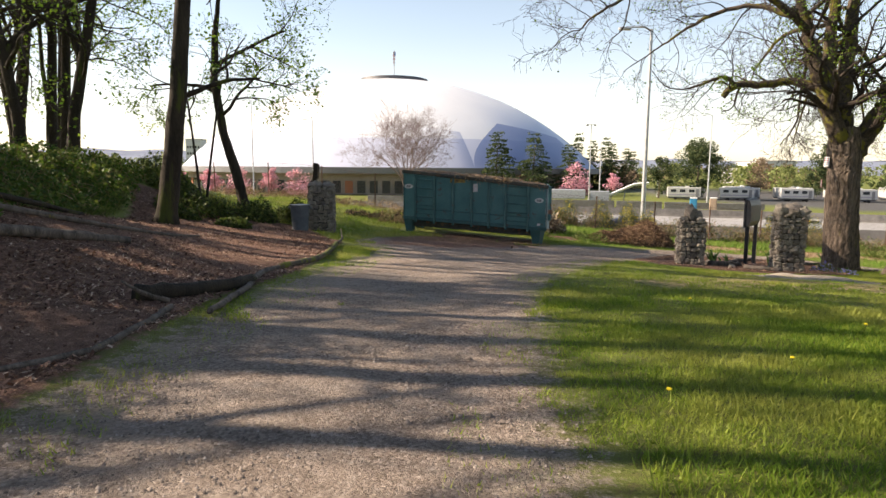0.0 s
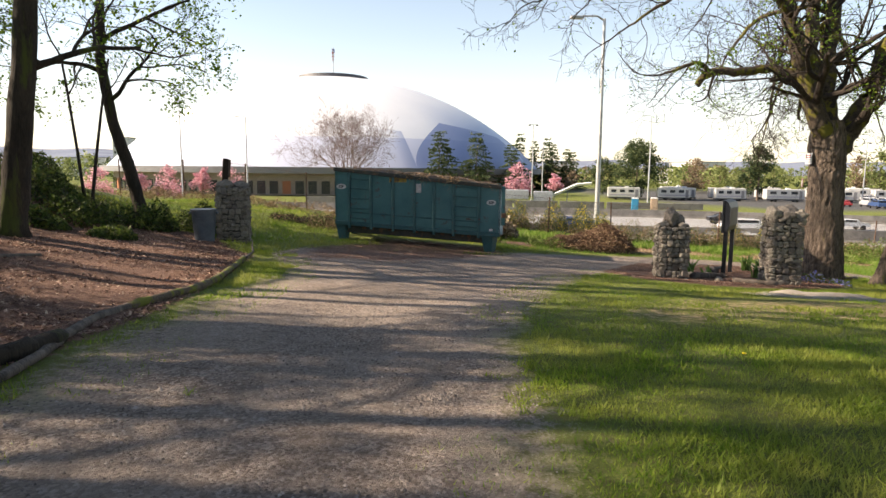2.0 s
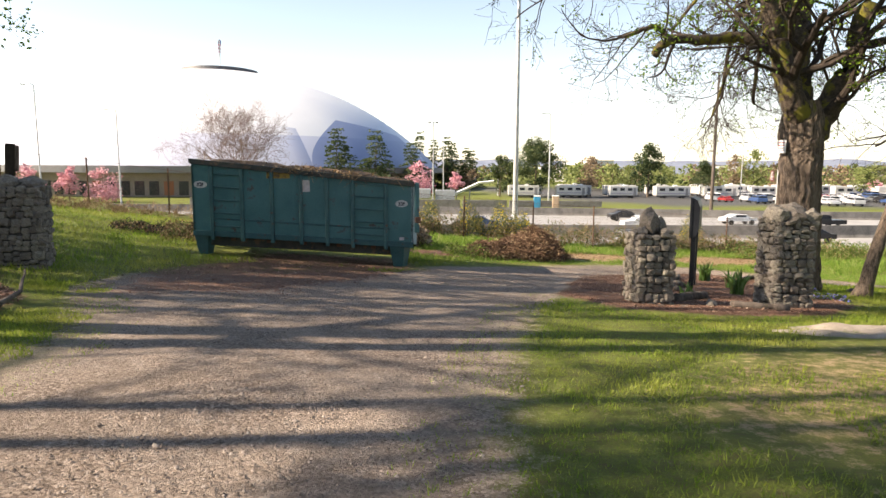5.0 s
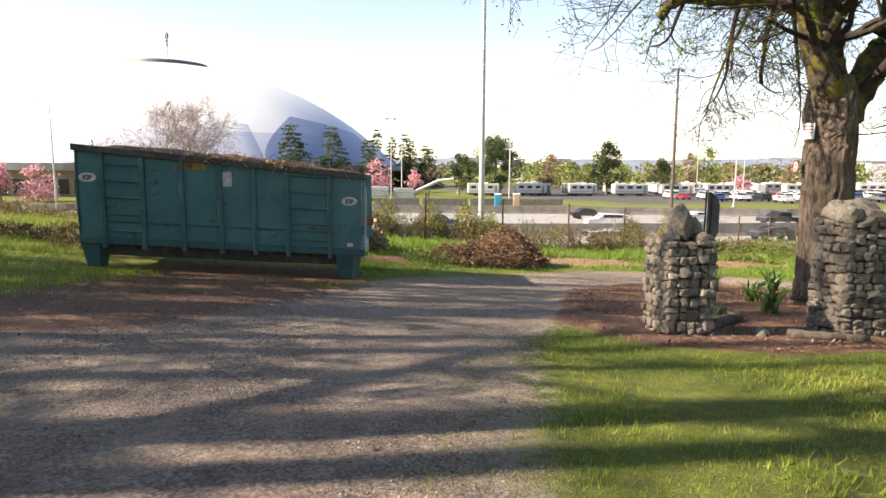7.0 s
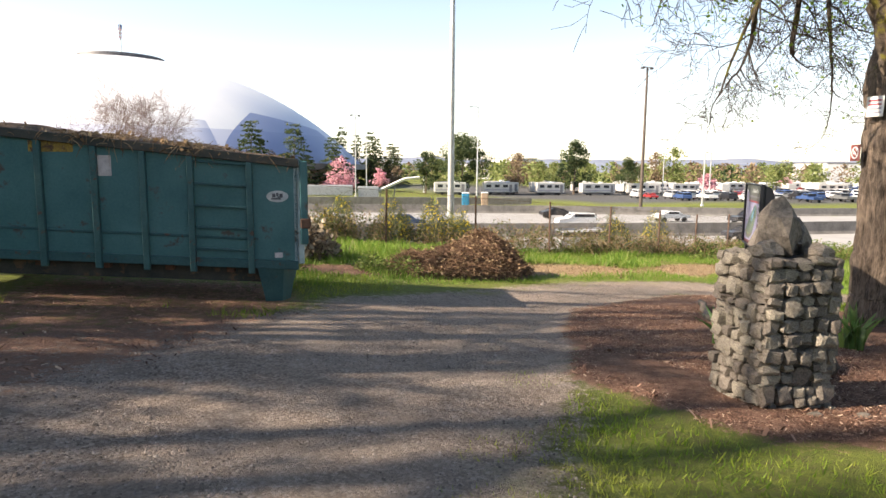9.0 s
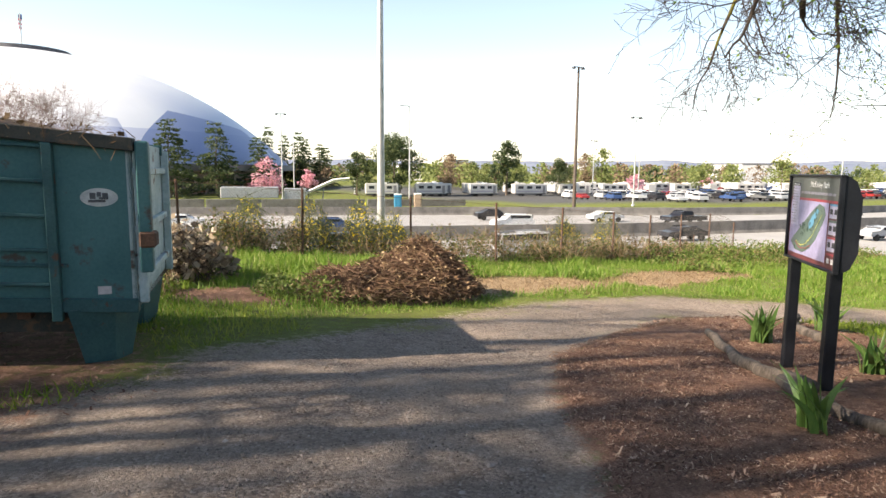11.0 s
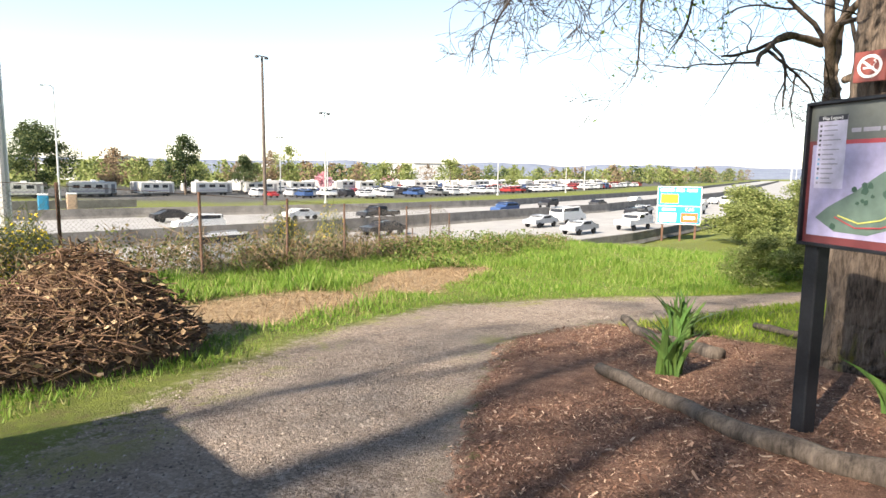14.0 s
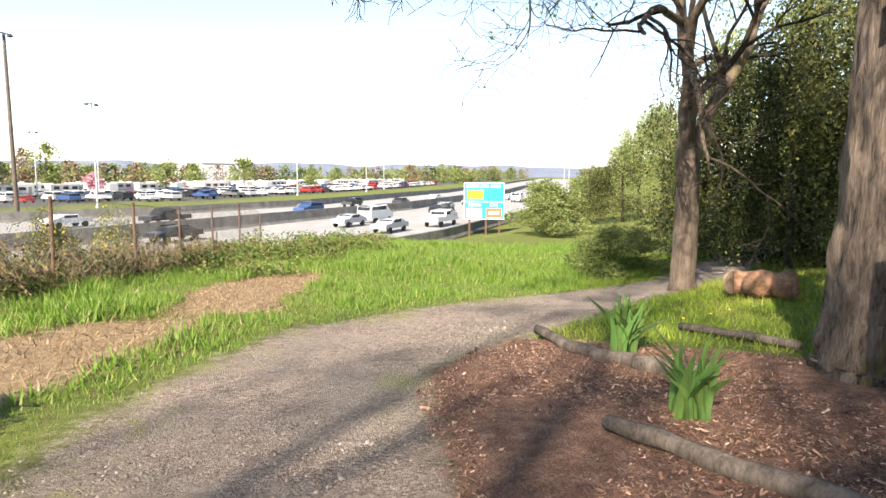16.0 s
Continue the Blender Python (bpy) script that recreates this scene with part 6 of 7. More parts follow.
# ---- far trees ----
def crown_mesh(name, kind, seed, n, leaf):
    """Leaf clumps of a crown one metre high and about one wide, standing on z = 0."""
    rng = random.Random(seed)
    t = Tubes()
    if kind == "fir":
        tiers = 17
        for i in range(tiers):
            z0 = (i + 0.4 * rng.random()) / tiers
            reach = 0.46 * (1 - z0) ** 0.85 + 0.015
            for b in range(rng.randint(5, 8)):
                a, ln = rng.uniform(0, 6.28), reach * rng.uniform(0.55, 1.15)
                for k in range(max(3, int(n * ln / 38))):
                    q = rng.random() ** 0.7
                    w = (1 - q * 0.7) * 0.05
                    p = Vector((ln * q * math.cos(a) + rng.gauss(0, w), ln * q * math.sin(a) + rng.gauss(0, w), 0.07 + 0.93 * z0 - 0.075 * q * ln / 0.3 + rng.gauss(0, 0.008)))
                    t.leaf(p, leaf * 0.62 * rng.uniform(0.6, 1.4), rng, Vector((math.cos(a) + rng.gauss(0, 0.5), math.sin(a) + rng.gauss(0, 0.5), rng.uniform(-0.5, 0.1))).normalized())
    else:
        blobs = []
        for k in range({"round": 22, "pine": 24, "bush": 16}[kind]):
            a, q, z = rng.uniform(0, 6.28), rng.random() ** 0.6, rng.random()
            wide = {"round": 0.34 * math.sin(math.pi * (0.12 + 0.82 * z)), "pine": 0.34 * (1 - z) ** 0.6 + 0.06, "bush": 0.4 * (1 - z * z) ** 0.5}[kind]
            lo = {"round": 0.28, "pine": 0.16, "bush": 0.05}[kind]
            blobs.append((Vector((wide * q * math.cos(a), wide * q * math.sin(a), lo + (0.92 - lo) * z)), rng.uniform(0.13, 0.24) if kind == "bush" else rng.uniform(0.07, 0.17)))
        for k in range(n):
            c, r = rng.choice(blobs)
            d = Vector((rng.gauss(0, 1), rng.gauss(0, 1), rng.gauss(0, 0.75))).normalized()
            t.leaf(c + d * r * rng.random() ** 0.35, leaf * rng.uniform(0.6, 1.5), rng)
    return t


def far_tree(name, x, y, z, h, w, crown, material, trunk_mat, label, turn=0.0, group=""):
    tr = thing(name, pose(x, y, z, 0, 0, turn), label, "tree", group)
    bm = bmesh.new()
    rod(bm, (0, 0, -0.3), (0.02 * h, 0, 0.42 * h), 0.022 * h, 0.012 * h, 7)
    rod(bm, (0.02 * h, 0, 0.4 * h), (0.0, 0.02 * h, 0.8 * h), 0.012 * h, 0.004 * h, 6)
    part("trunk", bm, trunk_mat, tr)
    c = new("crown", crown)
    c.parent = tr
    c.matrix_basis = Matrix.Diagonal((w, w, h, 1))
    c["kind"] = "stuff"
    return tr


def crown_data(kind, seed, n, leaf, material):
    o = crown_mesh("crown", kind, seed, n, leaf).made("crown", material)
    me = o.data
    bpy.data.objects.remove(o)
    return me


C_FIR = [crown_data("fir", 1, 7600, 0.05, M_EVERGREEN), crown_data("fir", 2, 6400, 0.055, M_EVERGREEN)]
C_PINE = [crown_data("pine", 3, 15000, 0.021, M_EVERGREEN), crown_data("pine", 4, 4200, 0.035, M_EVERGREEN)]
C_SPRING = [crown_data("round", 5, 1300, 0.05, M_SPRING), crown_data("round", 6, 1000, 0.055, M_SPRING)]
C_BUD = [crown_data("round", 7, 1000, 0.045, M_BUD)]
C_PINK = [crown_data("bush", 8, 1500, 0.06, M_PINK), crown_data("round", 9, 1300, 0.06, M_PINK)]
C_BUSH = [crown_data("bush", 10, 9000, 0.028, M_SPRING), crown_data("bush", 11, 6000, 0.03, M_SPRING)]
C_DARK = [crown_data("bush", 12, 26000, 0.014, M_YEW), crown_data("bush", 13, 26000, 0.014, M_YEW)]
C_FINE = [crown_data("round", 14, 15000, 0.011, M_SPRING), crown_data("round", 15, 14000, 0.012, M_SPRING)]

far_tree("pine_tree", 66, 163, LOW, 15.6, 20, C_PINE[0], M_EVERGREEN, M_BARK, "broad dark pine beside the parking lot")
far_tree("pine_tree", 58, 168, LOW, 11, 11, C_PINE[1], M_EVERGREEN, M_BARK, "dark pine beside the parking lot")
far_tree("pine_tree", 97, 158, LOW, 14.5, 13, C_PINE[1], M_EVERGREEN, M_BARK, "grey-green pine beside the parking lot", 40)
far_tree("pine_tree", 110, 152, LOW, 10, 10, C_PINE[0], M_EVERGREEN, M_BARK, "small dark pine beside the parking lot", 90)
for k, (x, y, h, w) in enumerate(((52, 243, 22, 14), (57, 240, 19, 13), (61.5, 238, 20, 14), (65, 242, 18, 13), (70, 240, 16, 13), (14.5, 168, 18, 17), (25.5, 176, 18, 17), (38, 190, 15.5, 17), (74, 246, 15, 13), (47.5, 246, 15, 12))):
    far_tree("fir_tree", x, y, LOW, h, w, C_FIR[k % 2], M_EVERGREEN, M_BARK, "tall dark fir beside the arena lawn", 33 * k)
for k, (x, y, h, w) in enumerate(((38.2, 180, 9, 10), (49.5, 182, 6.5, 8), (29, 205, 8, 9), (-56, 150, 7, 8), (-49.5, 151, 7.4, 8), (-42, 152, 7.4, 8), (-35.5, 151, 7, 8), (-95, 140, 11, 13), (-104, 146, 10, 13), (118, 132, 6, 8), (-64, 149, 7, 8), (165, 150, 5, 7))):
    far_tree("cherry_tree", x, y, LOW, h, w, C_PINK[k % 2], M_PINK, M_BARK, "pink-flowering cherry tree on a far lawn", 57 * k)
far_tree("budding_tree", 83, 164, LOW, 11.5, 12, C_BUD[0], M_BUD, M_BARK, "brownish budding tree behind the highway")
for k, (x, y, h, w, c) in enumerate(((93, 170, 9, 10, 0), (143, 172, 14, 12, 0), (139, 176, 13, 10, 2), (186, 168, 10, 13, 1), (150, 140, 8, 9, 1), (172, 130, 11, 12, 1), (196, 120, 7, 9, 0), (104, 180, 9, 8, 0), (122, 190, 10, 10, 0))):
    far_tree("spring_tree", x, y, LOW, h, w, C_BUD[0] if c == 2 else C_SPRING[c], M_SPRING, M_BARK, "young yellow-green tree beside the parking lot", 71 * k)
# the round bare tree behind the container
bare = tree("bare_tree", -9.2, 150, 90, [(0, 0, 0), (0, 0, 2.0), (0, 0, 4.0)], 0.4, [((0, 0, 2.5 + 0.1 * k), (math.cos(k * 0.79) * 0.62, math.sin(k * 0.79) * 0.62, 1), 11.5, 0.17, 4, -0.02) for k in range(9)], M_BARK_PALE, "round leafless tree in front of the arena", 0.0, flare=1.2, split=4, finest=0.017)
for limb in bare.children:
    limb.data.materials[0] = M_PALETWIG
# evergreens added out of view, sized to throw shade on bank and drive
for k, (x, y, h, w) in enumerate(((-11.0, 2.2, 2.7, 4.6), (-11.2, 4.6, 2.8, 4.6), (-11.1, 7.0, 4.2, 4.6), (-11.2, 9.2, 4.5, 4.4), (-12.0, 11.2, 5.6, 4.0), (-12.6, 13.4, 3.4, 3.3), (-11.2, -0.8, 3.4, 4.6))):
    far_tree("evergreen_tree", x, y, gz(x, y), h, w, C_DARK[k % 2], M_EVERGREEN, M_BARK_DARK, "unseen dense evergreen added to shade the bank", 37 * k)
# dark evergreens and bright trees beyond the path
for k, (x, y, h, w, c, mname) in enumerate(((24.6, 18.6, 5.8, 5.0, 0, "d"), (27.5, 17.4, 7.5, 6.5, 1, "d"), (26.2, 15.2, 7.5, 6.5, 0, "d"), (23.6, 16.2, 6.8, 5.5, 1, "d"), (29.5, 20.0, 7.5, 5.5, 0, "d"), (31, 13, 17, 11, 1, "s"), (36, 16, 18, 12, 0, "s"), (28.5, 15.4, 15, 8, 1, "s"), (25.4, 12.6, 14, 8, 0, "s"), (48, 20, 8.5, 8, 0, "s"), (62, 19, 9.5, 9, 1, "s"), (72, 22, 9, 8, 0, "d"), (85, 20, 12, 10, 1, "s"), (27, 10, 13, 9, 0, "d"), (20.5, 12.6, 10, 7, 1, "d"), (17.5, 9, 11, 8, 0, "d"))):
    data = {"d": C_DARK, "s": C_FINE, "b": C_BUSH}[mname][c]
    far_tree("evergreen_tree" if mname == "d" else "spring_tree", x, y, gz(x, y), h, w, data, M_EVERGREEN, M_BARK_DARK, "dense dark evergreen beside the path" if mname == "d" else "bright green spring tree beyond the path", 41 * k)
for k, (x, y, h, w, c) in enumerate(((60, 28.2, 4.4, 7.6, 0), (64, 28.6, 4.2, 7, 0), (55, 28.0, 3.0, 5, 0), (70, 28, 3.4, 7, 1), (92, 27, 4.5, 8, 1), (100, 25, 6, 9, 0), (24.5, 23.0, 1.4, 2.2, 0), (26, 22.2, 1.2, 2.2, 0))):
    b = thing("bush", pose(x, y, gz(x, y), 0, 0, 50 * k), "bushy bright green shrub on the grassy slope", "bush")
    c_ob = new("foliage", C_BUSH[c])
    c_ob.parent = b
    c_ob.matrix_basis = Matrix.Diagonal((w, w, h, 1))
    c_ob["kind"] = "stuff"


def far_woods(name, label, spots, material, seed, leaf):
    rng = random.Random(seed)
    t = Tubes()
    for x, y, h, w in spots:
        for k in range(230):
            a, q, z = rng.uniform(0, 6.28), rng.random() ** 0.5, rng.random()
            r = w * 0.5 * math.sin(math.pi * (0.15 + 0.8 * z)) * (0.8 + 0.4 * math.sin(3 * a + x))
            t.leaf(Vector((x + r * q * math.cos(a), y + r * q * math.sin(a), LOW + h * (0.12 + 0.88 * z))), leaf * rng.uniform(0.6, 1.5), rng)
    return tagged(t.made(name, material), label, "trees", kind="stuff")


rng = random.Random(12)
woods = {"s": [], "e": [], "b": []}
for k in range(420):
    a = radians(rng.uniform(-2, 89))
    d = rng.uniform(230, 560)
    x, y = d * math.sin(a), d * math.cos(a)
    if y < float(line_y(FAR_EDGE, x)) + (85 if x < 290 else 14) or (x < 70 and y < 330):
        continue
    woods[rng.choice("ssssebb")].append((x, y, rng.uniform(5, 8.5) + d / 160, rng.uniform(8, 16)))
for k in range(60):
    x = rng.uniform(-190, -85)
    woods[rng.choice("seb")].append((x, rng.uniform(230, 420), rng.uniform(8, 15), rng.uniform(9, 16)))
for k in range(110):
    x = rng.uniform(420, 900)
    y = float(line_y(FAR_EDGE, x)) + rng.uniform(14, 110) if k % 3 else float(line_y(NEAR_EDGE, x)) - rng.uniform(12, 60)
    woods[rng.choice("sseb")].append((x, y, rng.uniform(8, 14), rng.uniform(12, 20)))
for k in range(26):
    x = rng.uniform(120, 330)
    woods[rng.choice("sse")].append((x, float(line_y(NEAR_EDGE, x)) - rng.uniform(22, 50), rng.uniform(9, 15), rng.uniform(8, 13)))
far_woods("far_woods", "yellow-green spring trees in the distance", woods["s"], M_SPRING, 1, 1.1)
far_woods("far_woods", "dark evergreen trees in the distance", woods["e"], M_EVERGREEN, 2, 1.0)
far_woods("far_woods", "brownish budding trees in the distance", woods["b"], M_BUD, 3, 1.0)


def hills():
    v, f = [], []
    n, m = 240, 5
    for i in range(n + 1):
        a = radians(-75 + 200 * i / n)
        ridge = 33 + 13 * noise.noise((i * 0.06, 0, 3)) + 7 * noise.noise((i * 0.25, 2, 3)) + (12 if i < 90 else 0)
        for j in range(m + 1):
            r = 1250 + 180 * j
            v.append((r * math.sin(a), r * math.cos(a), LOW - 4 + ridge * 1.25 * (j / m) ** 0.7))
    f = [(i * (m + 1) + j, (i + 1) * (m + 1) + j, (i + 1) * (m + 1) + j + 1, i * (m + 1) + j + 1) for i in range(n) for j in range(m)]
    tagged(obj("backdrop", v, f, M_HILL), "low hills on the horizon, tinted blue for distance haze", "hills", kind="structure")


# the blue of distance haze is put into the hills' base colour
M_HILL = mat("haze_tinted_hill", (0.13, 0.16, 0.235), (0.24, 0.265, 0.32), 0.012, 0.09, 0.95, bump=0, spec=0.1)
hills()


# ---- far town blocks ----
M_PALEWALL = plain("pale_wall", (0.55, 0.55, 0.56))
for k, (x, y, w, d, h, lab) in enumerate(((-185, 470, 11, 12, 27, "tall pale apartment tower in the distance"), (-215, 480, 26, 16, 13, "pale office block in the distance"), (-150, 500, 26, 16, 16, "pale warehouse block in the distance"), (180, 380, 40, 20, 9, "long white warehouse in the distance"), (260, 330, 46, 20, 10, "long white warehouse in the distance"), (330, 260, 50, 24, 11, "long white warehouse in the distance"), (120, 420, 50, 20, 12, "long white warehouse in the distance"), (240, 470, 60, 20, 14, "long white warehouse in the distance"))):
    b = thing("building", pose(x, y, LOW, 0, 0, 12 * k), lab, "building", "distant buildings")
    part("wall", boxes((0, 0, h / 2, w, d, h)), M_PALEWALL, b)
    part("roof", boxes((0, 0, h + 0.2, w + 0.6, d + 0.6, 0.5)), M_DARKTRIM2, b)
    for q in range(int(h // 5)):
        for u in range(5):
            part("window", boxes((w * (u - 2) / 5.5, -d / 2 - 0.02, 3 + q * 4.6, w / 9, 0.1, 1.8)), M_GLASSDARK, b)


# ---- vehicles ----
def car_mesh(L=4.6, W=1.82, H=1.48, kind="sedan"):
    """Body, glass and wheel meshes of one car, standing on z = 0 and heading to +x."""
    prof = {"sedan": [(0, 0.34), (0.02, 0.62), (0.24, 0.68), (0.36, 0.97), (0.68, 1.0), (0.86, 0.7), (0.99, 0.66), (1, 0.34)],
            "suv": [(0, 0.3), (0.01, 0.6), (0.05, 0.66), (0.1, 0.97), (0.62, 1.0), (0.74, 0.66), (0.98, 0.58), (1, 0.3)],
            "van": [(0, 0.25), (0.0, 0.6), (0.02, 0.96), (0.7, 1.0), (0.84, 0.62), (0.98, 0.52), (1, 0.25)],
            "pickup": [(0, 0.34), (0.0, 0.62), (0.36, 0.62), (0.4, 0.97), (0.62, 1.0), (0.74, 0.66), (0.98, 0.6), (1, 0.34)]}[kind]
    bm = bmesh.new()
    rings = []
    for s, k in ((-1, 0.86), (-1, 1.0), (1, 1.0), (1, 0.86)):
        inset = k
        rings.append([bm.verts.new(((x - 0.5) * L, s * W / 2 * (inset if z > 0.7 else (1 if k == 1 else 0.94)), z * H * (0.94 if k == 1.0 and z > 0.9 else 1))) for x, z in prof])
    n = len(prof)
    for a, b in zip(rings, rings[1:]):
        for i in range(n):
            bm.faces.new((a[i], a[(i + 1) % n], b[(i + 1) % n], b[i]))
    bm.faces.new(rings[0])
    bm.faces.new(rings[-1][::-1])
    bmesh.ops.recalc_face_normals(bm, faces=bm.faces[:])
    body = bpy.data.meshes.new("body")
    bm.to_mesh(body)
    bm.free()
    top = [p for p in prof if p[1] > 0.9]
    x0, x1 = top[0][0], top[-1][0]
    g = bmesh.new()
    box(g, (x1 - x0) * L * 0.94, W * 0.95, H * 0.2, pose(((x0 + x1) / 2 - 0.5) * L, 0, H * 0.82))
    box(g, (x1 - x0 + 0.1) * L, W * 0.8, H * 0.17, pose(((x0 + x1) / 2 - 0.5) * L, 0, H * 0.81))
    glass = bpy.data.meshes.new("glass")
    g.to_mesh(glass)
    g.free()
    wh = bmesh.new()
    bmesh.ops.create_cone(wh, cap_ends=True, segments=14, radius1=0.33, radius2=0.33, depth=0.22, matrix=pose(0, 0, 0, 90, 0, 0))
    wheel = bpy.data.meshes.new("wheel")
    wh.to_mesh(wheel)
    wh.free()
    return body, glass, wheel, L, W


CAR_KINDS = {k: car_mesh(*a, k) for k, a in {"sedan": (4.7, 1.82, 1.45), "suv": (4.8, 1.9, 1.75), "van": (5.3, 2.0, 2.15), "pickup": (5.6, 2.0, 1.85)}.items()}
CAR_PAINTS = {n: plain(n + "_car_paint", c, 0.3, 0.1) for n, c in {"white": (0.72, 0.72, 0.72), "silver": (0.42, 0.43, 0.45), "black": (0.02, 0.02, 0.024), "blue": (0.04, 0.08, 0.2), "red": (0.3, 0.03, 0.03), "grey": (0.13, 0.135, 0.14)}.items()}
M_TYRE = plain("tyre_rubber", (0.02, 0.02, 0.02), 0.9)
CAR_BODIES = {}


def car(x, y, ang, kind, paint, group, label, z=LOW + 0.02):
    body, glass, wheel, L, W = CAR_KINDS[kind]
    c = thing("car" if kind not in ("van", "pickup") else kind, pose(x, y, z, 0, 0, ang), label, "car", group)
    key = (kind, paint)
    if key not in CAR_BODIES:
        m = body.copy()
        m.materials.append(CAR_PAINTS[paint])
        CAR_BODIES[key] = m
    for nm, me in (("body", CAR_BODIES[key]), ("glass", glass)):
        o = new(nm, me)
        o.parent = c
    if not glass.materials:
        glass.materials.append(M_GLASSDARK)
        wheel.materials.append(M_TYRE)
    elif not wheel.materials:
        wheel.materials.append(M_TYRE)
    for sx in (-0.31, 0.31):
        for sy in (-1, 1):
            o = new("wheel", wheel)
            o.parent = c
            o.location = (sx * L, sy * (W / 2 - 0.12), 0.33)
    return c


rng = random.Random(31)
# on the highway: (distance along, share of the carriageway's width, far side?, kind, paint)
for x, share, far, kind, paint in ((31, 0.45, 0, "van", "silver"), (20, 0.8, 0, "sedan", "grey"), (43, 0.28, 1, "suv", "white"), (24, 0.3, 1, "sedan", "blue"), (52, 0.8, 0, "sedan", "black"), (78, 0.62, 0, "van", "white"), (84, 0.35, 0, "sedan", "white"), (92, 0.5, 0, "suv", "black"), (75, 0.22, 0, "pickup", "white"), (71, 0.6, 0, "sedan", "silver"), (104, 0.7, 0, "sedan", "silver"), (110, 0.4, 0, "pickup", "white"),
                                   (66, 0.35, 1, "pickup", "black"), (88, 0.3, 1, "suv", "blue"), (98, 0.6, 1, "sedan", "grey"), (118, 0.3, 1, "sedan", "black"), (130, 0.55, 0, "suv", "silver"), (140, 0.3, 1, "sedan", "white"), (150, 0.6, 0, "sedan", "white"), (168, 0.35, 0, "suv", "grey"), (48, 0.7, 1, "sedan", "black"), (10, 0.5, 1, "sedan", "white"), (66, 0.3, 0, "sedan", "silver"), (88, 0.2, 0, "sedan", "grey"), (98, 0.3, 0, "suv", "white"), (120, 0.5, 0, "sedan", "white"), (125, 0.75, 0, "sedan", "black"), (140, 0.4, 0, "van", "white"), (60, 0.55, 1, "sedan", "white"), (108, 0.55, 1, "suv", "black")):
    lo, hi = (MEDIAN, FAR_EDGE) if far else (NEAR_EDGE, MEDIAN)
    y = float(line_y(lo, x)) * (1 - share) + float(line_y(hi, x)) * share
    dy = float(line_y(MEDIAN, x + 4) - line_y(MEDIAN, x - 4)) / 8
    car(x, y, math.degrees(math.atan(dy)) + (180 if far else 0), kind, paint, "cars on the highway", {"white": "white", "silver": "silver grey", "black": "black", "blue": "dark blue", "red": "dark red", "grey": "dark grey"}[paint] + " " + {"sedan": "saloon car", "suv": "tall estate car", "van": "passenger van", "pickup": "pickup truck"}[kind] + " on the highway lane", LOW + (0.04 if far else 0.02))
# parked rows beyond the highway
WORDS = {"white": "white", "silver": "silver grey", "black": "black", "blue": "dark blue", "red": "dark red", "grey": "dark grey"}
SHAPES = {"sedan": "saloon car", "suv": "tall estate car", "van": "passenger van", "pickup": "pickup truck"}
for row in range(8):
    for k in range(44):
        x = 92 + k * 4.6 + row * 2.2
        y = float(line_y(FAR_EDGE, x)) + 26 + row * 8
        if rng.random() < 0.22 or (row > 4 and x < 120):
            continue
        kind, paint = rng.choice(("sedan", "suv", "suv", "pickup", "van")), rng.choice(("white", "white", "silver", "silver", "black", "grey", "blue", "red"))
        car(x + rng.uniform(-0.4, 0.4), y, 72 + rng.uniform(-3, 3), kind, paint, "parked cars in the far lot", WORDS[paint] + " " + SHAPES[kind] + " parked in the far lot", gz(x, y))


M_RVWHITE = plain("cream_white_panel", (0.52, 0.51, 0.49), 0.45)


def motorhome(x, y, ang, L, label):
    z = gz(x, y)
    r = thing("motorhome", pose(x, y, z, 0, 0, ang), label, "motorhome", "motorhomes beyond the highway")
    bm = boxes((0, 0, 1.95, L, 2.4, 2.5), bevel=0.12)
    part("body", bm, M_RVWHITE, r)
    part("roof_unit", boxes((L * 0.1, 0, 3.35, 1.0, 0.8, 0.3), bevel=0.05), M_WHITE, r)
    part("stripe", boxes((0, -1.215, 1.3, L * 0.92, 0.02, 0.25)), M_GREYPRINT, r)
    for u in (-0.32, -0.05, 0.22):
        part("window", boxes((L * u, -1.215, 2.3, L * 0.16, 0.03, 0.7)), M_GLASSDARK, r)
    part("door", boxes((L * 0.39, -1.215, 1.75, 0.7, 0.03, 1.9)), M_DARKTRIM2, r)
    wheel = CAR_KINDS["van"][2]
    for sx in (-0.25, 0.3):
        for sy in (-1, 1):
            o = new("wheel", wheel)
            o.parent = r
            o.location = (sx * L, sy * 1.0, 0.36)
            o.scale = (1.1, 1.1, 1.1)
    part("chassis", boxes((0, 0, 0.6, L * 0.95, 2.0, 0.3)), M_DARKTRIM, r)
    return r


for k in range(62):
    x = 62 + k * 4.3 - (k % 3)
    y = 158 - 0.1 * (x - 62) + 8 * (k % 3) + rng.uniform(-3, 3)
    if y < float(line_y(FAR_EDGE, x)) + 22:
        y = float(line_y(FAR_EDGE, x)) + 24 + rng.uniform(0, 6)
    if 66 < x < 72:
        continue
    motorhome(x, y, rng.choice((-16, -16, 70)) + rng.uniform(-6, 6), rng.uniform(6, 9.5), "white motorhome parked beyond the highway")


# ---- work site things beyond the highway ----
def toilet(x, y, paint, label):
    t = thing("portable_toilet", pose(x, y, gz(x, y), 0, 0, -20), label, "toilet cabin")
    part("body", boxes((0, 0, 1.05, 1.15, 1.15, 2.1), bevel=0.05), paint, t)
    part("roof", boxes((0, 0, 2.2, 1.2, 1.2, 0.2), bevel=0.08), M_WHITE, t)
    part("door", boxes((0, -0.585, 1.0, 0.8, 0.03, 1.8)), paint, t)


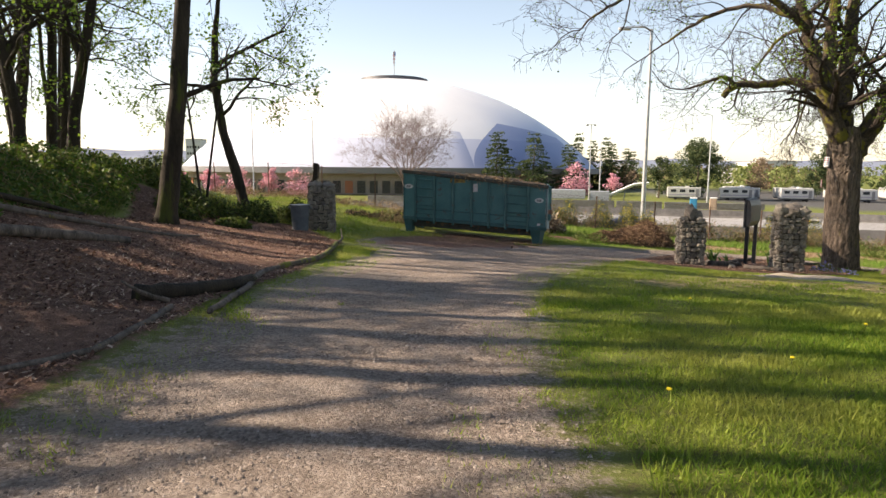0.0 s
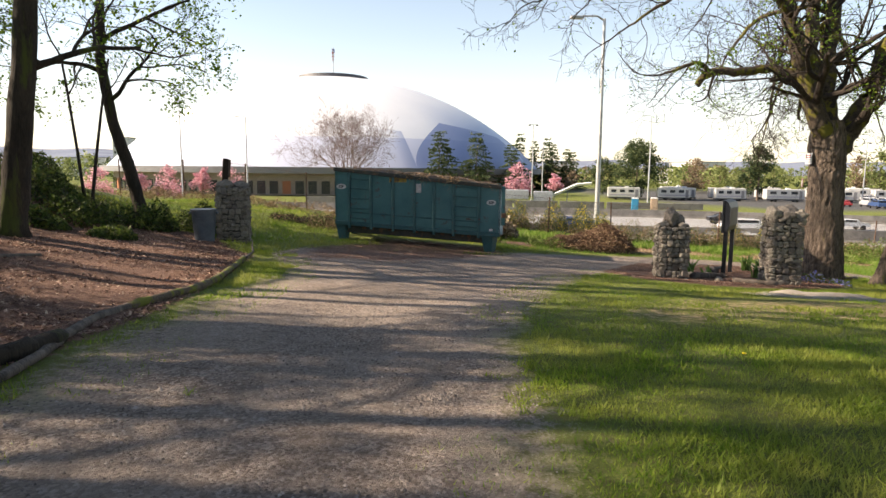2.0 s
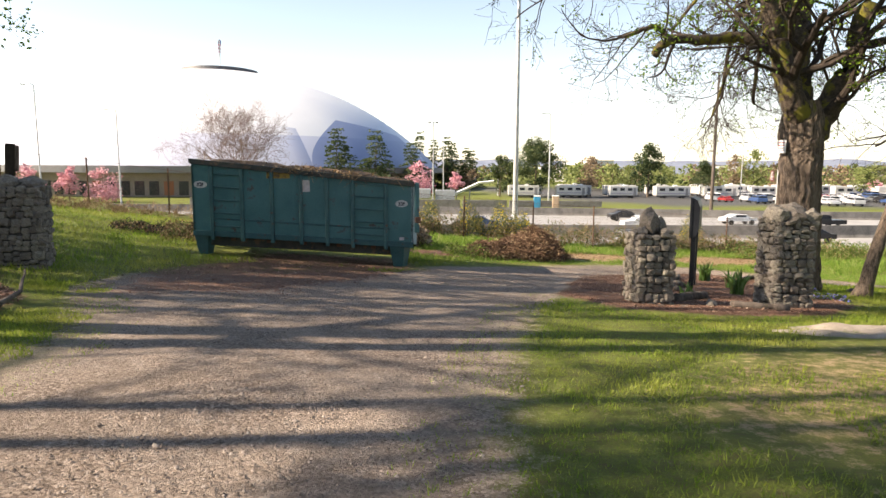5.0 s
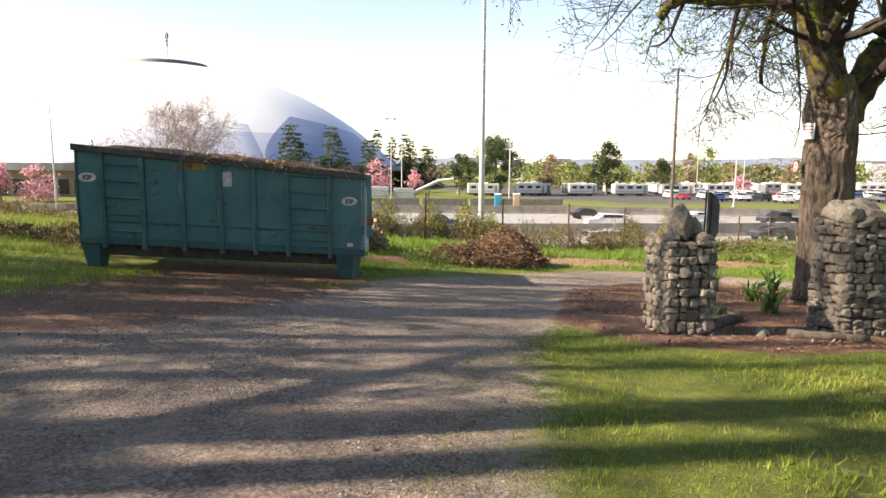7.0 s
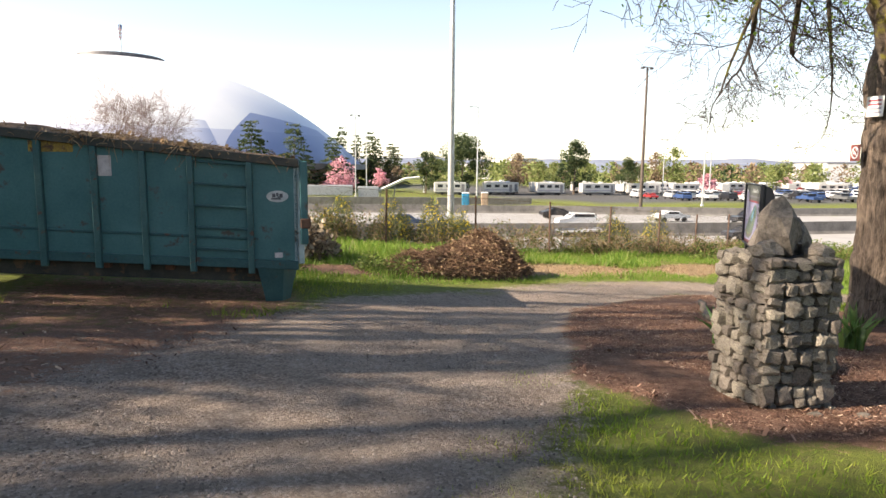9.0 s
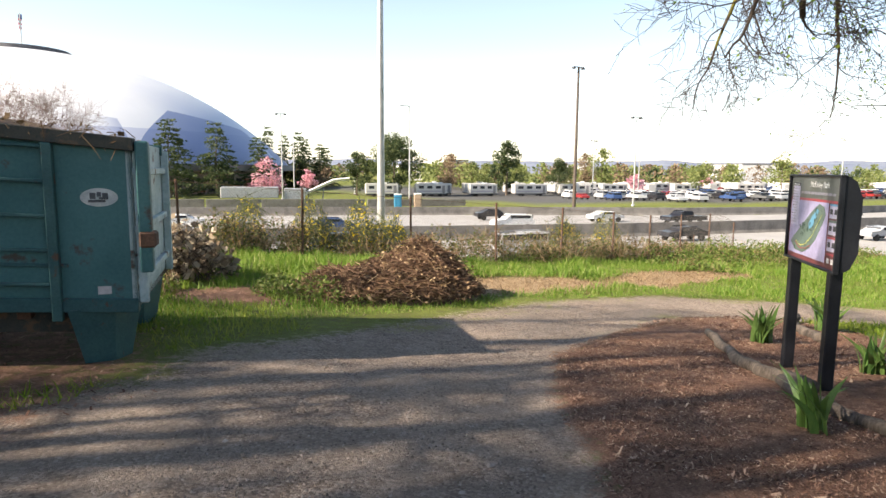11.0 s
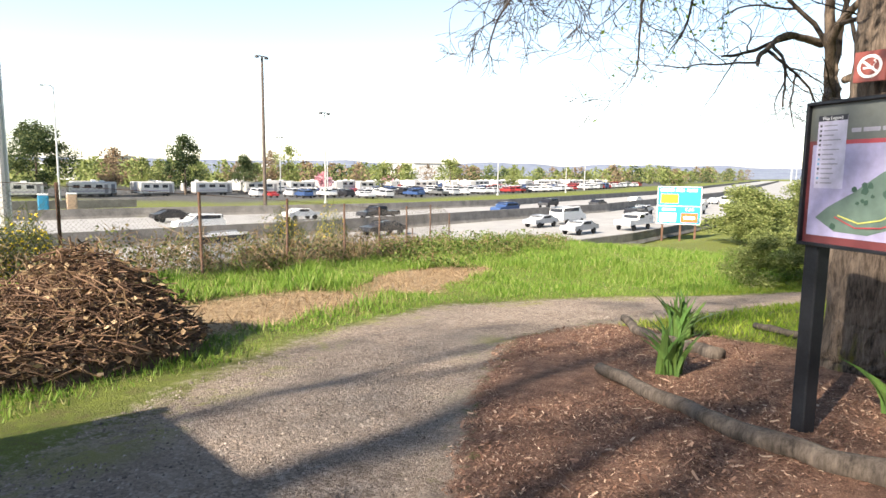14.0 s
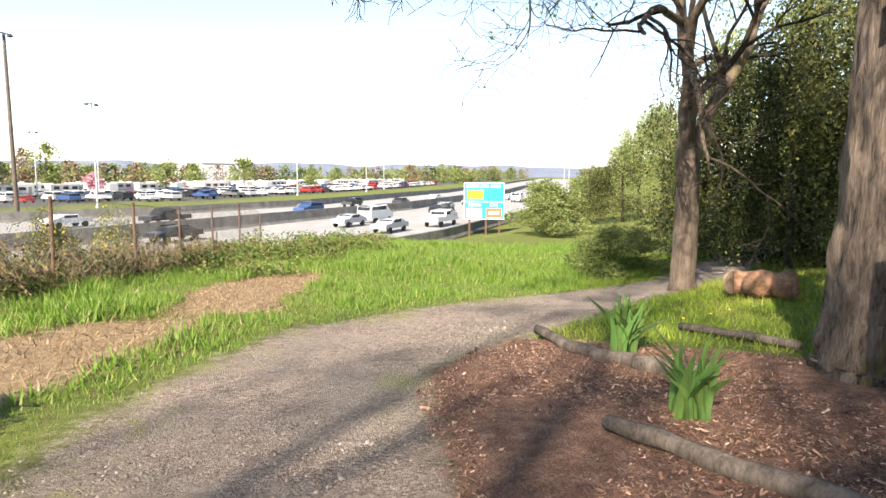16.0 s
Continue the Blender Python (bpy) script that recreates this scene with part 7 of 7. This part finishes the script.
M_TANPLASTIC = plain("tan_plastic", (0.42, 0.3, 0.22))
M_BLUEPLASTIC = plain("blue_plastic", (0.03, 0.25, 0.45))
toilet(46.2, 106.5, M_TANPLASTIC, "tan portable toilet cabin beside the highway")
toilet(43.2, 107.5, M_BLUEPLASTIC, "blue portable toilet cabin beside the highway")


def conveyor(x, y):
    z = gz(x, y)
    c = thing("screening_machine", pose(x, y, z, 0, 0, -14), "pale grey rock screening machine with a raised conveyor", "machine")
    part("hopper", boxes((-3, 0, 2.6, 9, 2.6, 1.8), bevel=0.1), M_GALV, c)
    part("chassis", boxes((-2, 0, 1.2, 13, 1.8, 0.5), bevel=0.05), M_DARKTRIM2, c)
    part("engine_box", boxes((4.2, 0, 2.3, 3.6, 2.2, 1.9), bevel=0.08), M_GALV, c)
    for sx in (-6.4, -5.3, -4.2):
        for sy in (-1, 1):
            bm = bmesh.new()
            bmesh.ops.create_cone(bm, cap_ends=True, segments=16, radius1=0.5, radius2=0.5, depth=0.35, matrix=pose(sx, sy, 0.5, 90, 0, 0))
            part("wheel", bm, M_TYRE, c)
    t = Tubes()
    t.tube([Vector((4, 0, 1.6)), Vector((10.5, 0, 4.6)), Vector((13.2, 0, 4.9))], [0.55, 0.55, 0.5], 4, flat=0.5)
    t.made("conveyor_belt", M_WHITE, c, "white raised conveyor")
    for x2, z2 in ((6, 2.4), (8.5, 3.5)):
        part("support_leg", rod(bmesh.new(), (x2, 0, 0), (x2 + 0.4, 0, z2), 0.09), M_DARKTRIM2, c)
    return c


conveyor(26, 121)
for k in range(9):
    x = -12 + k * 8.0
    y = float(line_y(FAR_EDGE, x)) + 14
    part_wall = thing("retaining_block", pose(x, y, LOW - 0.1, 0, 0, -14), "grey concrete retaining wall block", "wall block", "retaining wall blocks")
    part("block", boxes((0, 0, 0.9, 8.0, 0.4, 1.8), bevel=0.03), M_BARRIER, part_wall)


def highway_sign(x, y, ang):
    z = gz(x, y)
    s = thing("highway_sign", pose(x, y, 0, 0, 0, ang), "blue highway services sign with yellow and white panels", "road sign")
    lo, hi, w = -4.5, -0.95, 3.9
    for px in (-1.4, 0.2, 1.5):
        part("post", boxes((px, 0.16, (z + hi) / 2 - 0.3, 0.18, 0.2, hi - z)), M_RUST, s)
    part("panel", boxes((0, 0, lo / 2 + hi / 2 + 0.0, w, 0.06, hi - lo), bevel=0.01), M_SIGNBLUE, s)
    part("rule", boxes((0, -0.035, -2.78, w, 0.012, 0.07)), M_WHITE, s)
    for zz in (lo + 0.05, hi - 0.05):
        part("border", boxes((0, -0.035, zz, w, 0.012, 0.06)), M_WHITE, s)
    for xx in (-w / 2 + 0.04, w / 2 - 0.04):
        part("border", boxes((xx, -0.035, -2.72, 0.06, 0.012, hi - lo)), M_WHITE, s)
    part("logo_board", boxes((-0.85, -0.037, -2.1, 1.55, 0.012, 0.85)), M_SIGNYELLOW, s)
    part("logo_board", boxes((-0.95, -0.037, -3.85, 1.5, 0.012, 0.85)), M_WHITE, s)
    part("logo_board", boxes((0.95, -0.037, -3.85, 1.45, 0.012, 0.85)), M_SIGNORANGE, s)
    part("logo_bar", boxes((0.95, -0.05, -3.85, 1.0, 0.012, 0.3)), M_WHITE, s)
    for k, (bx, bw) in enumerate(((-1.1, 1.2), (0.05, 0.75), (1.1, 0.9))):
        part("text_bar", boxes((bx, -0.037, -1.3, bw, 0.012, 0.26)), M_WHITE, s)
    part("text_bar", boxes((-0.9, -0.037, -3.1, 1.2, 0.012, 0.22)), M_WHITE, s)
    text("word", "GAS", 0.42, s, M_WHITE, pose(0.95, -0.037, -3.1, 90, 0, 0))
    return s


M_SIGNBLUE = plain("sign_blue", (0.015, 0.3, 0.62), 0.4)
M_SIGNYELLOW = plain("sign_yellow", (0.75, 0.6, 0.02), 0.4)
M_SIGNORANGE = plain("sign_orange", (0.7, 0.13, 0.03), 0.4)
highway_sign(66.4, 35.0, -80)
for x, y, h, head in ((82, 96, 15, "twin"), (50, 118, 17, "arm"), (35, 150, 18, "twin"), (38, 152, 14, "none"), (120, 150, 15, "twin"), (-36.5, 120, 20.0, "arm"), (-25, 120, 16.5, "arm"), (140, 95, 13, "arm"), (175, 92, 12, "arm"), (105, 118, 10, "arm"), (250, 40, 12, "arm"), (205, 98, 24, "none"), (290, 45, 12, "none"), (330, 48, 13, "none"), (60, 175, 10, "arm")):
    light_pole(x, y, gz(x, y), h, 0.16, M_GALV, "distant grey light pole", head)
for k in range(4):
    b = thing("traffic_drum", pose(58 + 4 * k, float(line_y(FAR_EDGE, 58 + 4 * k)) + 2.6, LOW), "orange and white traffic drum", "traffic drum", "traffic drums")
    part("body", rod(bmesh.new(), (0, 0, 0), (0, 0, 1.0), 0.3, 0.24, 12), M_SIGNORANGE, b)
    part("band", rod(bmesh.new(), (0, 0, 0.5), (0, 0, 0.7), 0.285, 0.275, 12), M_WHITE, b)



# ---- ground cover ----
def scatter(n, x0, x1, y0, y1, rs):
    return rs.uniform(x0, x1, n), rs.uniform(y0, y1, n)


def cover(name, label, category, px, py, size, shape, material, rs, lift=0.0, lean=0.5, sink=0.0):
    """Many tiny pieces in one mesh: blades (triangles), chips (quads) or pebbles (six-sided)."""
    n = len(px)
    pz = ground_z(px, py) + lift
    a = rs.uniform(0, 2 * np.pi, n)
    if shape == "blade":
        w = size * rs.uniform(0.04, 0.09, n) + 0.0025
        l = rs.normal(0, lean, n) * size
        l2 = rs.normal(0, lean, n) * size
        v = np.empty((n, 3, 3))
        v[:, 0] = np.stack([px - np.cos(a) * w, py - np.sin(a) * w, pz - 0.01], 1)
        v[:, 1] = np.stack([px + np.cos(a) * w, py + np.sin(a) * w, pz - 0.01], 1)
        v[:, 2] = np.stack([px + l, py + l2, pz + size * rs.uniform(0.6, 1.2, n)], 1)
        k, faces = 3, np.array([[0, 1, 2]])
    elif shape == "chip":
        ux, uy, uz = np.cos(a) * size, np.sin(a) * size, rs.normal(0, 0.35, n) * size
        b = rs.uniform(0.15, 0.4, n)
        wx, wy, wz = -np.sin(a) * size * b, np.cos(a) * size * b, rs.normal(0, 0.3, n) * size * b
        v = np.empty((n, 4, 3))
        for q, (s, t) in enumerate(((-1, -1), (1, -0.6), (0.8, 1), (-0.9, 0.7))):
            v[:, q] = np.stack([px + s * ux / 2 + t * wx / 2, py + s * uy / 2 + t * wy / 2, pz + 0.008 + s * uz / 2 + t * wz / 2], 1)
        k, faces = 4, np.array([[0, 1, 2, 3]])
    else:
        v = np.empty((n, 5, 3))
        for q in range(4):
            r = size * rs.uniform(0.35, 0.65, n)
            v[:, q] = np.stack([px + np.cos(a + q * 1.57) * r, py + np.sin(a + q * 1.57) * r, pz - 0.004], 1)
        v[:, 4] = np.stack([px + rs.normal(0, 0.1, n) * size, py + rs.normal(0, 0.1, n) * size, pz + size * rs.uniform(0.2, 0.45, n)], 1)
        k, faces = 5, np.array([[0, 1, 4], [1, 2, 4], [2, 3, 4], [3, 0, 4]])
    fl = (np.arange(n)[:, None, None] * k + faces[None]).reshape(-1, faces.shape[1])
    me = bpy.data.meshes.new(name)
    me.vertices.add(n * k)
    me.vertices.foreach_set("co", v.reshape(-1).astype(np.float32))
    m = faces.shape[1]
    me.loops.add(fl.size)
    me.loops.foreach_set("vertex_index", fl.reshape(-1).astype(np.int32))
    me.polygons.add(len(fl))
    me.polygons.foreach_set("loop_start", (np.arange(len(fl)) * m).astype(np.int32))
    me.update(calc_edges=True)
    me.materials.append(material)
    return tagged(new(name, me), label, category, kind="stuff")


def green(x, y):
    g, m, d = masks(x, y)
    return 1 - np.maximum(np.maximum(g, m), d)


rs = np.random.RandomState(9)
# lawn beside the drive, thick near the walk and thin further off
px, py = scatter(230000, 0.5, 14, 0.5, 18.5, rs)
keep = (green(px, py) + 0.5 * patchy(px, py, 0.9, 2) + 0.25 * patchy(px, py, 4, 5) > 0.62) & (rs.rand(len(px)) < np.clip(1.25 - py / 22, 0.3, 1))
px, py = px[keep], py[keep]
cover("lawn_grass", "short bright green lawn grass with bare patches", "grass", px, py, 0.028 + 0.05 * np.clip(0.5 + patchy(px, py, 0.7, 8), 0, 1) * rs.uniform(0.5, 1.3, len(px)), "blade", M_GRASS, rs)
px, py = scatter(240000, 0.6, 8.5, 1.0, 9.5, rs)
keep = (green(px, py) + 0.35 * patchy(px, py, 1.3, 26) + 0.25 * patchy(px, py, 5, 27) > 0.6) & (rs.rand(len(px)) < np.clip(1.3 - py / 9, 0.25, 1))
px, py = px[keep], py[keep]
cover("lawn_grass", "dense short green lawn grass beside the drive", "grass", px, py, 0.022 + 0.035 * np.clip(0.5 + patchy(px, py, 1.6, 28), 0, 1) * rs.uniform(0.5, 1.3, len(px)), "blade", M_GRASS, rs, lean=0.7)
# sparse blades creeping into the gravel
px, py = scatter(60000, -3.2, 6, 0.5, 19, rs)
g, m, d = masks(px, py)
keep = (g > 0.2) & (g < 0.999) & (m < 0.4) & (patchy(px, py, 1.1, 4) > -0.05)
px, py = px[keep], py[keep]
cover("verge_grass", "thin grass creeping over the gravel edge", "grass", px, py, rs.uniform(0.02, 0.05, len(px)), "blade", M_GRASS, rs)
# left verge
px, py = scatter(60000, -3.4, -1.2, 1.5, 19, rs)
g, m, d = masks(px, py)
keep = (np.maximum(g, m) + 0.6 * patchy(px, py, 1.2, 11) < 0.5)
px, py = px[keep], py[keep]
cover("verge_grass", "green grass tufts between mulch and gravel", "grass", px, py, rs.uniform(0.02, 0.07, len(px)), "blade", M_GRASS, rs)
# grass round the container and behind the bin
px, py = scatter(60000, -9, 6, 18, 33.5, rs)
keep = (green(px, py) + 0.4 * patchy(px, py, 0.8, 12) > 0.55) & ~((px > -1.7) & (px < 3.8) & (py > 24.2) & (py < 26.4))
px, py = px[keep], py[keep]
cover("meadow_grass", "grass tufts round the container", "grass", px, py, rs.uniform(0.04, 0.13, len(px)), "blade", M_GRASS, rs)
# tall meadow between the path and the fence
px, py = scatter(210000, 4, 40, 22, 37, rs)
brow = line_y(BROW, px)
edge_y = np.interp(px, [4, 9.6, 15, 18.7, 21.6, 27, 34], [25.3, 26.2, 27.2, 25.6, 23.0, 20.4, 17.4])
keep = (green(px, py) + 0.3 * patchy(px, py, 0.6, 14) > 0.5) & (py > edge_y) & (py < brow + 1.5) & (rs.rand(len(px)) < np.clip(1.5 - px / 34, 0.35, 1))
px, py, edge_y = px[keep], py[keep], edge_y[keep]
tall = np.clip(0.42 + 0.6 * patchy(px, py, 0.45, 15) + 0.75 * patchy(px, py, 1.6, 17), 0.08, 1.35) * step(-0.6, 2.2, py - edge_y)
cover("tall_grass", "lush tall green meadow grass", "grass", px, py, 0.045 + 0.26 * tall * rs.uniform(0.5, 1.2, len(px)), "blade", M_TALL, rs, lean=0.4)
px, py = scatter(30000, 8, 30, 27, 34, rs)
keep = masks(px, py)[2] + 0.3 * patchy(px, py, 1.0, 16) > 0.35
px, py = px[keep], py[keep]
cover("dry_grass", "flattened straw-coloured dry grass", "grass", px, py, rs.uniform(0.04, 0.1, len(px)), "blade", M_STRAW, rs, lift=0.01, lean=1.2)
# the slope beyond the map board and under the maple
px, py = scatter(70000, 12.5, 30, 12, 24, rs)
keep = (green(px, py) + 0.3 * patchy(px, py, 0.8, 18) > 0.55)
px, py = px[keep], py[keep]
cover("lawn_grass", "green grass round the maple trunks", "grass", px, py, rs.uniform(0.05, 0.13, len(px)), "blade", M_GRASS, rs)
# the bank
px, py = scatter(70000, -14, -6.5, 3, 24, rs)
keep = (green(px, py) + 0.45 * patchy(px, py, 1.2, 20) > 0.72)
px, py = px[keep], py[keep]
cover("bank_grass", "rough green grass on the bank", "grass", px, py, rs.uniform(0.05, 0.17, len(px)), "blade", M_ROUGH, rs, lean=0.8)
# bark chips
px, py = scatter(210000, 5.8, 15, 15.6, 24.4, rs)
keep = (region(px, py, ISLAND, 0.3) + 0.35 * patchy(px, py, 2.0, 21) > 0.5)
px, py = px[keep], py[keep]
cover("bark_mulch", "reddish brown bark chips", "mulch", px, py, rs.uniform(0.008, 0.034, len(px)) * (1 + (rs.rand(len(px)) < 0.025) * 1.6), "chip", M_CHIP, rs, lift=0.045)
px, py = scatter(110000, -9, -2.3, 2, 22, rs)
keep = (region(px, py, BANK_BED, 0.3) + 0.3 * patchy(px, py, 2.0, 22) > 0.5)
px, py = px[keep], py[keep]
cover("bark_mulch", "reddish brown bark chips on the bank", "mulch", px, py, rs.uniform(0.025, 0.08, len(px)), "chip", M_CHIP, rs, lift=0.045)
px, py = scatter(16000, -3, 11, 16.5, 29, rs)
keep = (np.maximum(region(px, py, LITTER, 0.9), region(px, py, HEAPFOOT, 0.5)) + 0.4 * patchy(px, py, 1.5, 23) > 0.55)
px, py = px[keep], py[keep]
cover("leaf_litter", "brown leaf litter trodden into the gravel", "litter", px, py, rs.uniform(0.02, 0.07, len(px)), "chip", M_CHIP, rs, lift=0.0)
# loose stones on the drive
px, py = scatter(190000, -3, 20, 0.5, 27.5, rs)
g, m, d = masks(px, py)
keep = (g > 0.45) & (m < 0.5) & (patchy(px, py, 0.6, 24) > -0.25)
px, py = px[keep], py[keep]
cover("loose_gravel", "loose grey gravel stones", "gravel", px, py, rs.uniform(0.008, 0.027, len(px)) * (1 + (rs.rand(len(px)) < 0.02)), "pebble", M_PEBBLE, rs, lift=0.004)


def dandelion(x, y):
    d = thing("dandelion", Matrix.Translation((x, y, gz(x, y))), "yellow dandelion flower in the lawn", "flower", "dandelions")
    part("stem", rod(bmesh.new(), (0, 0, 0), (0.01, 0, 0.07), 0.003, 0.003, 5), M_SHRUBSTALK, d)
    bm = bmesh.new()
    bmesh.ops.create_icosphere(bm, subdivisions=1, radius=0.022, matrix=pose(0.01, 0, 0.075) @ Matrix.Diagonal((1, 1, 0.5, 1)))
    part("flower_head", bm, M_SIGNYELLOW, d)


for x, y in ((1.55, 4.1), (2.45, 3.1), (3.6, 3.2), (2.9, 5.0), (4.6, 6.6), (16.2, 21.9), (16.6, 21.5), (17.0, 21.2), (3.4, 8.4)):
    dandelion(x, y)
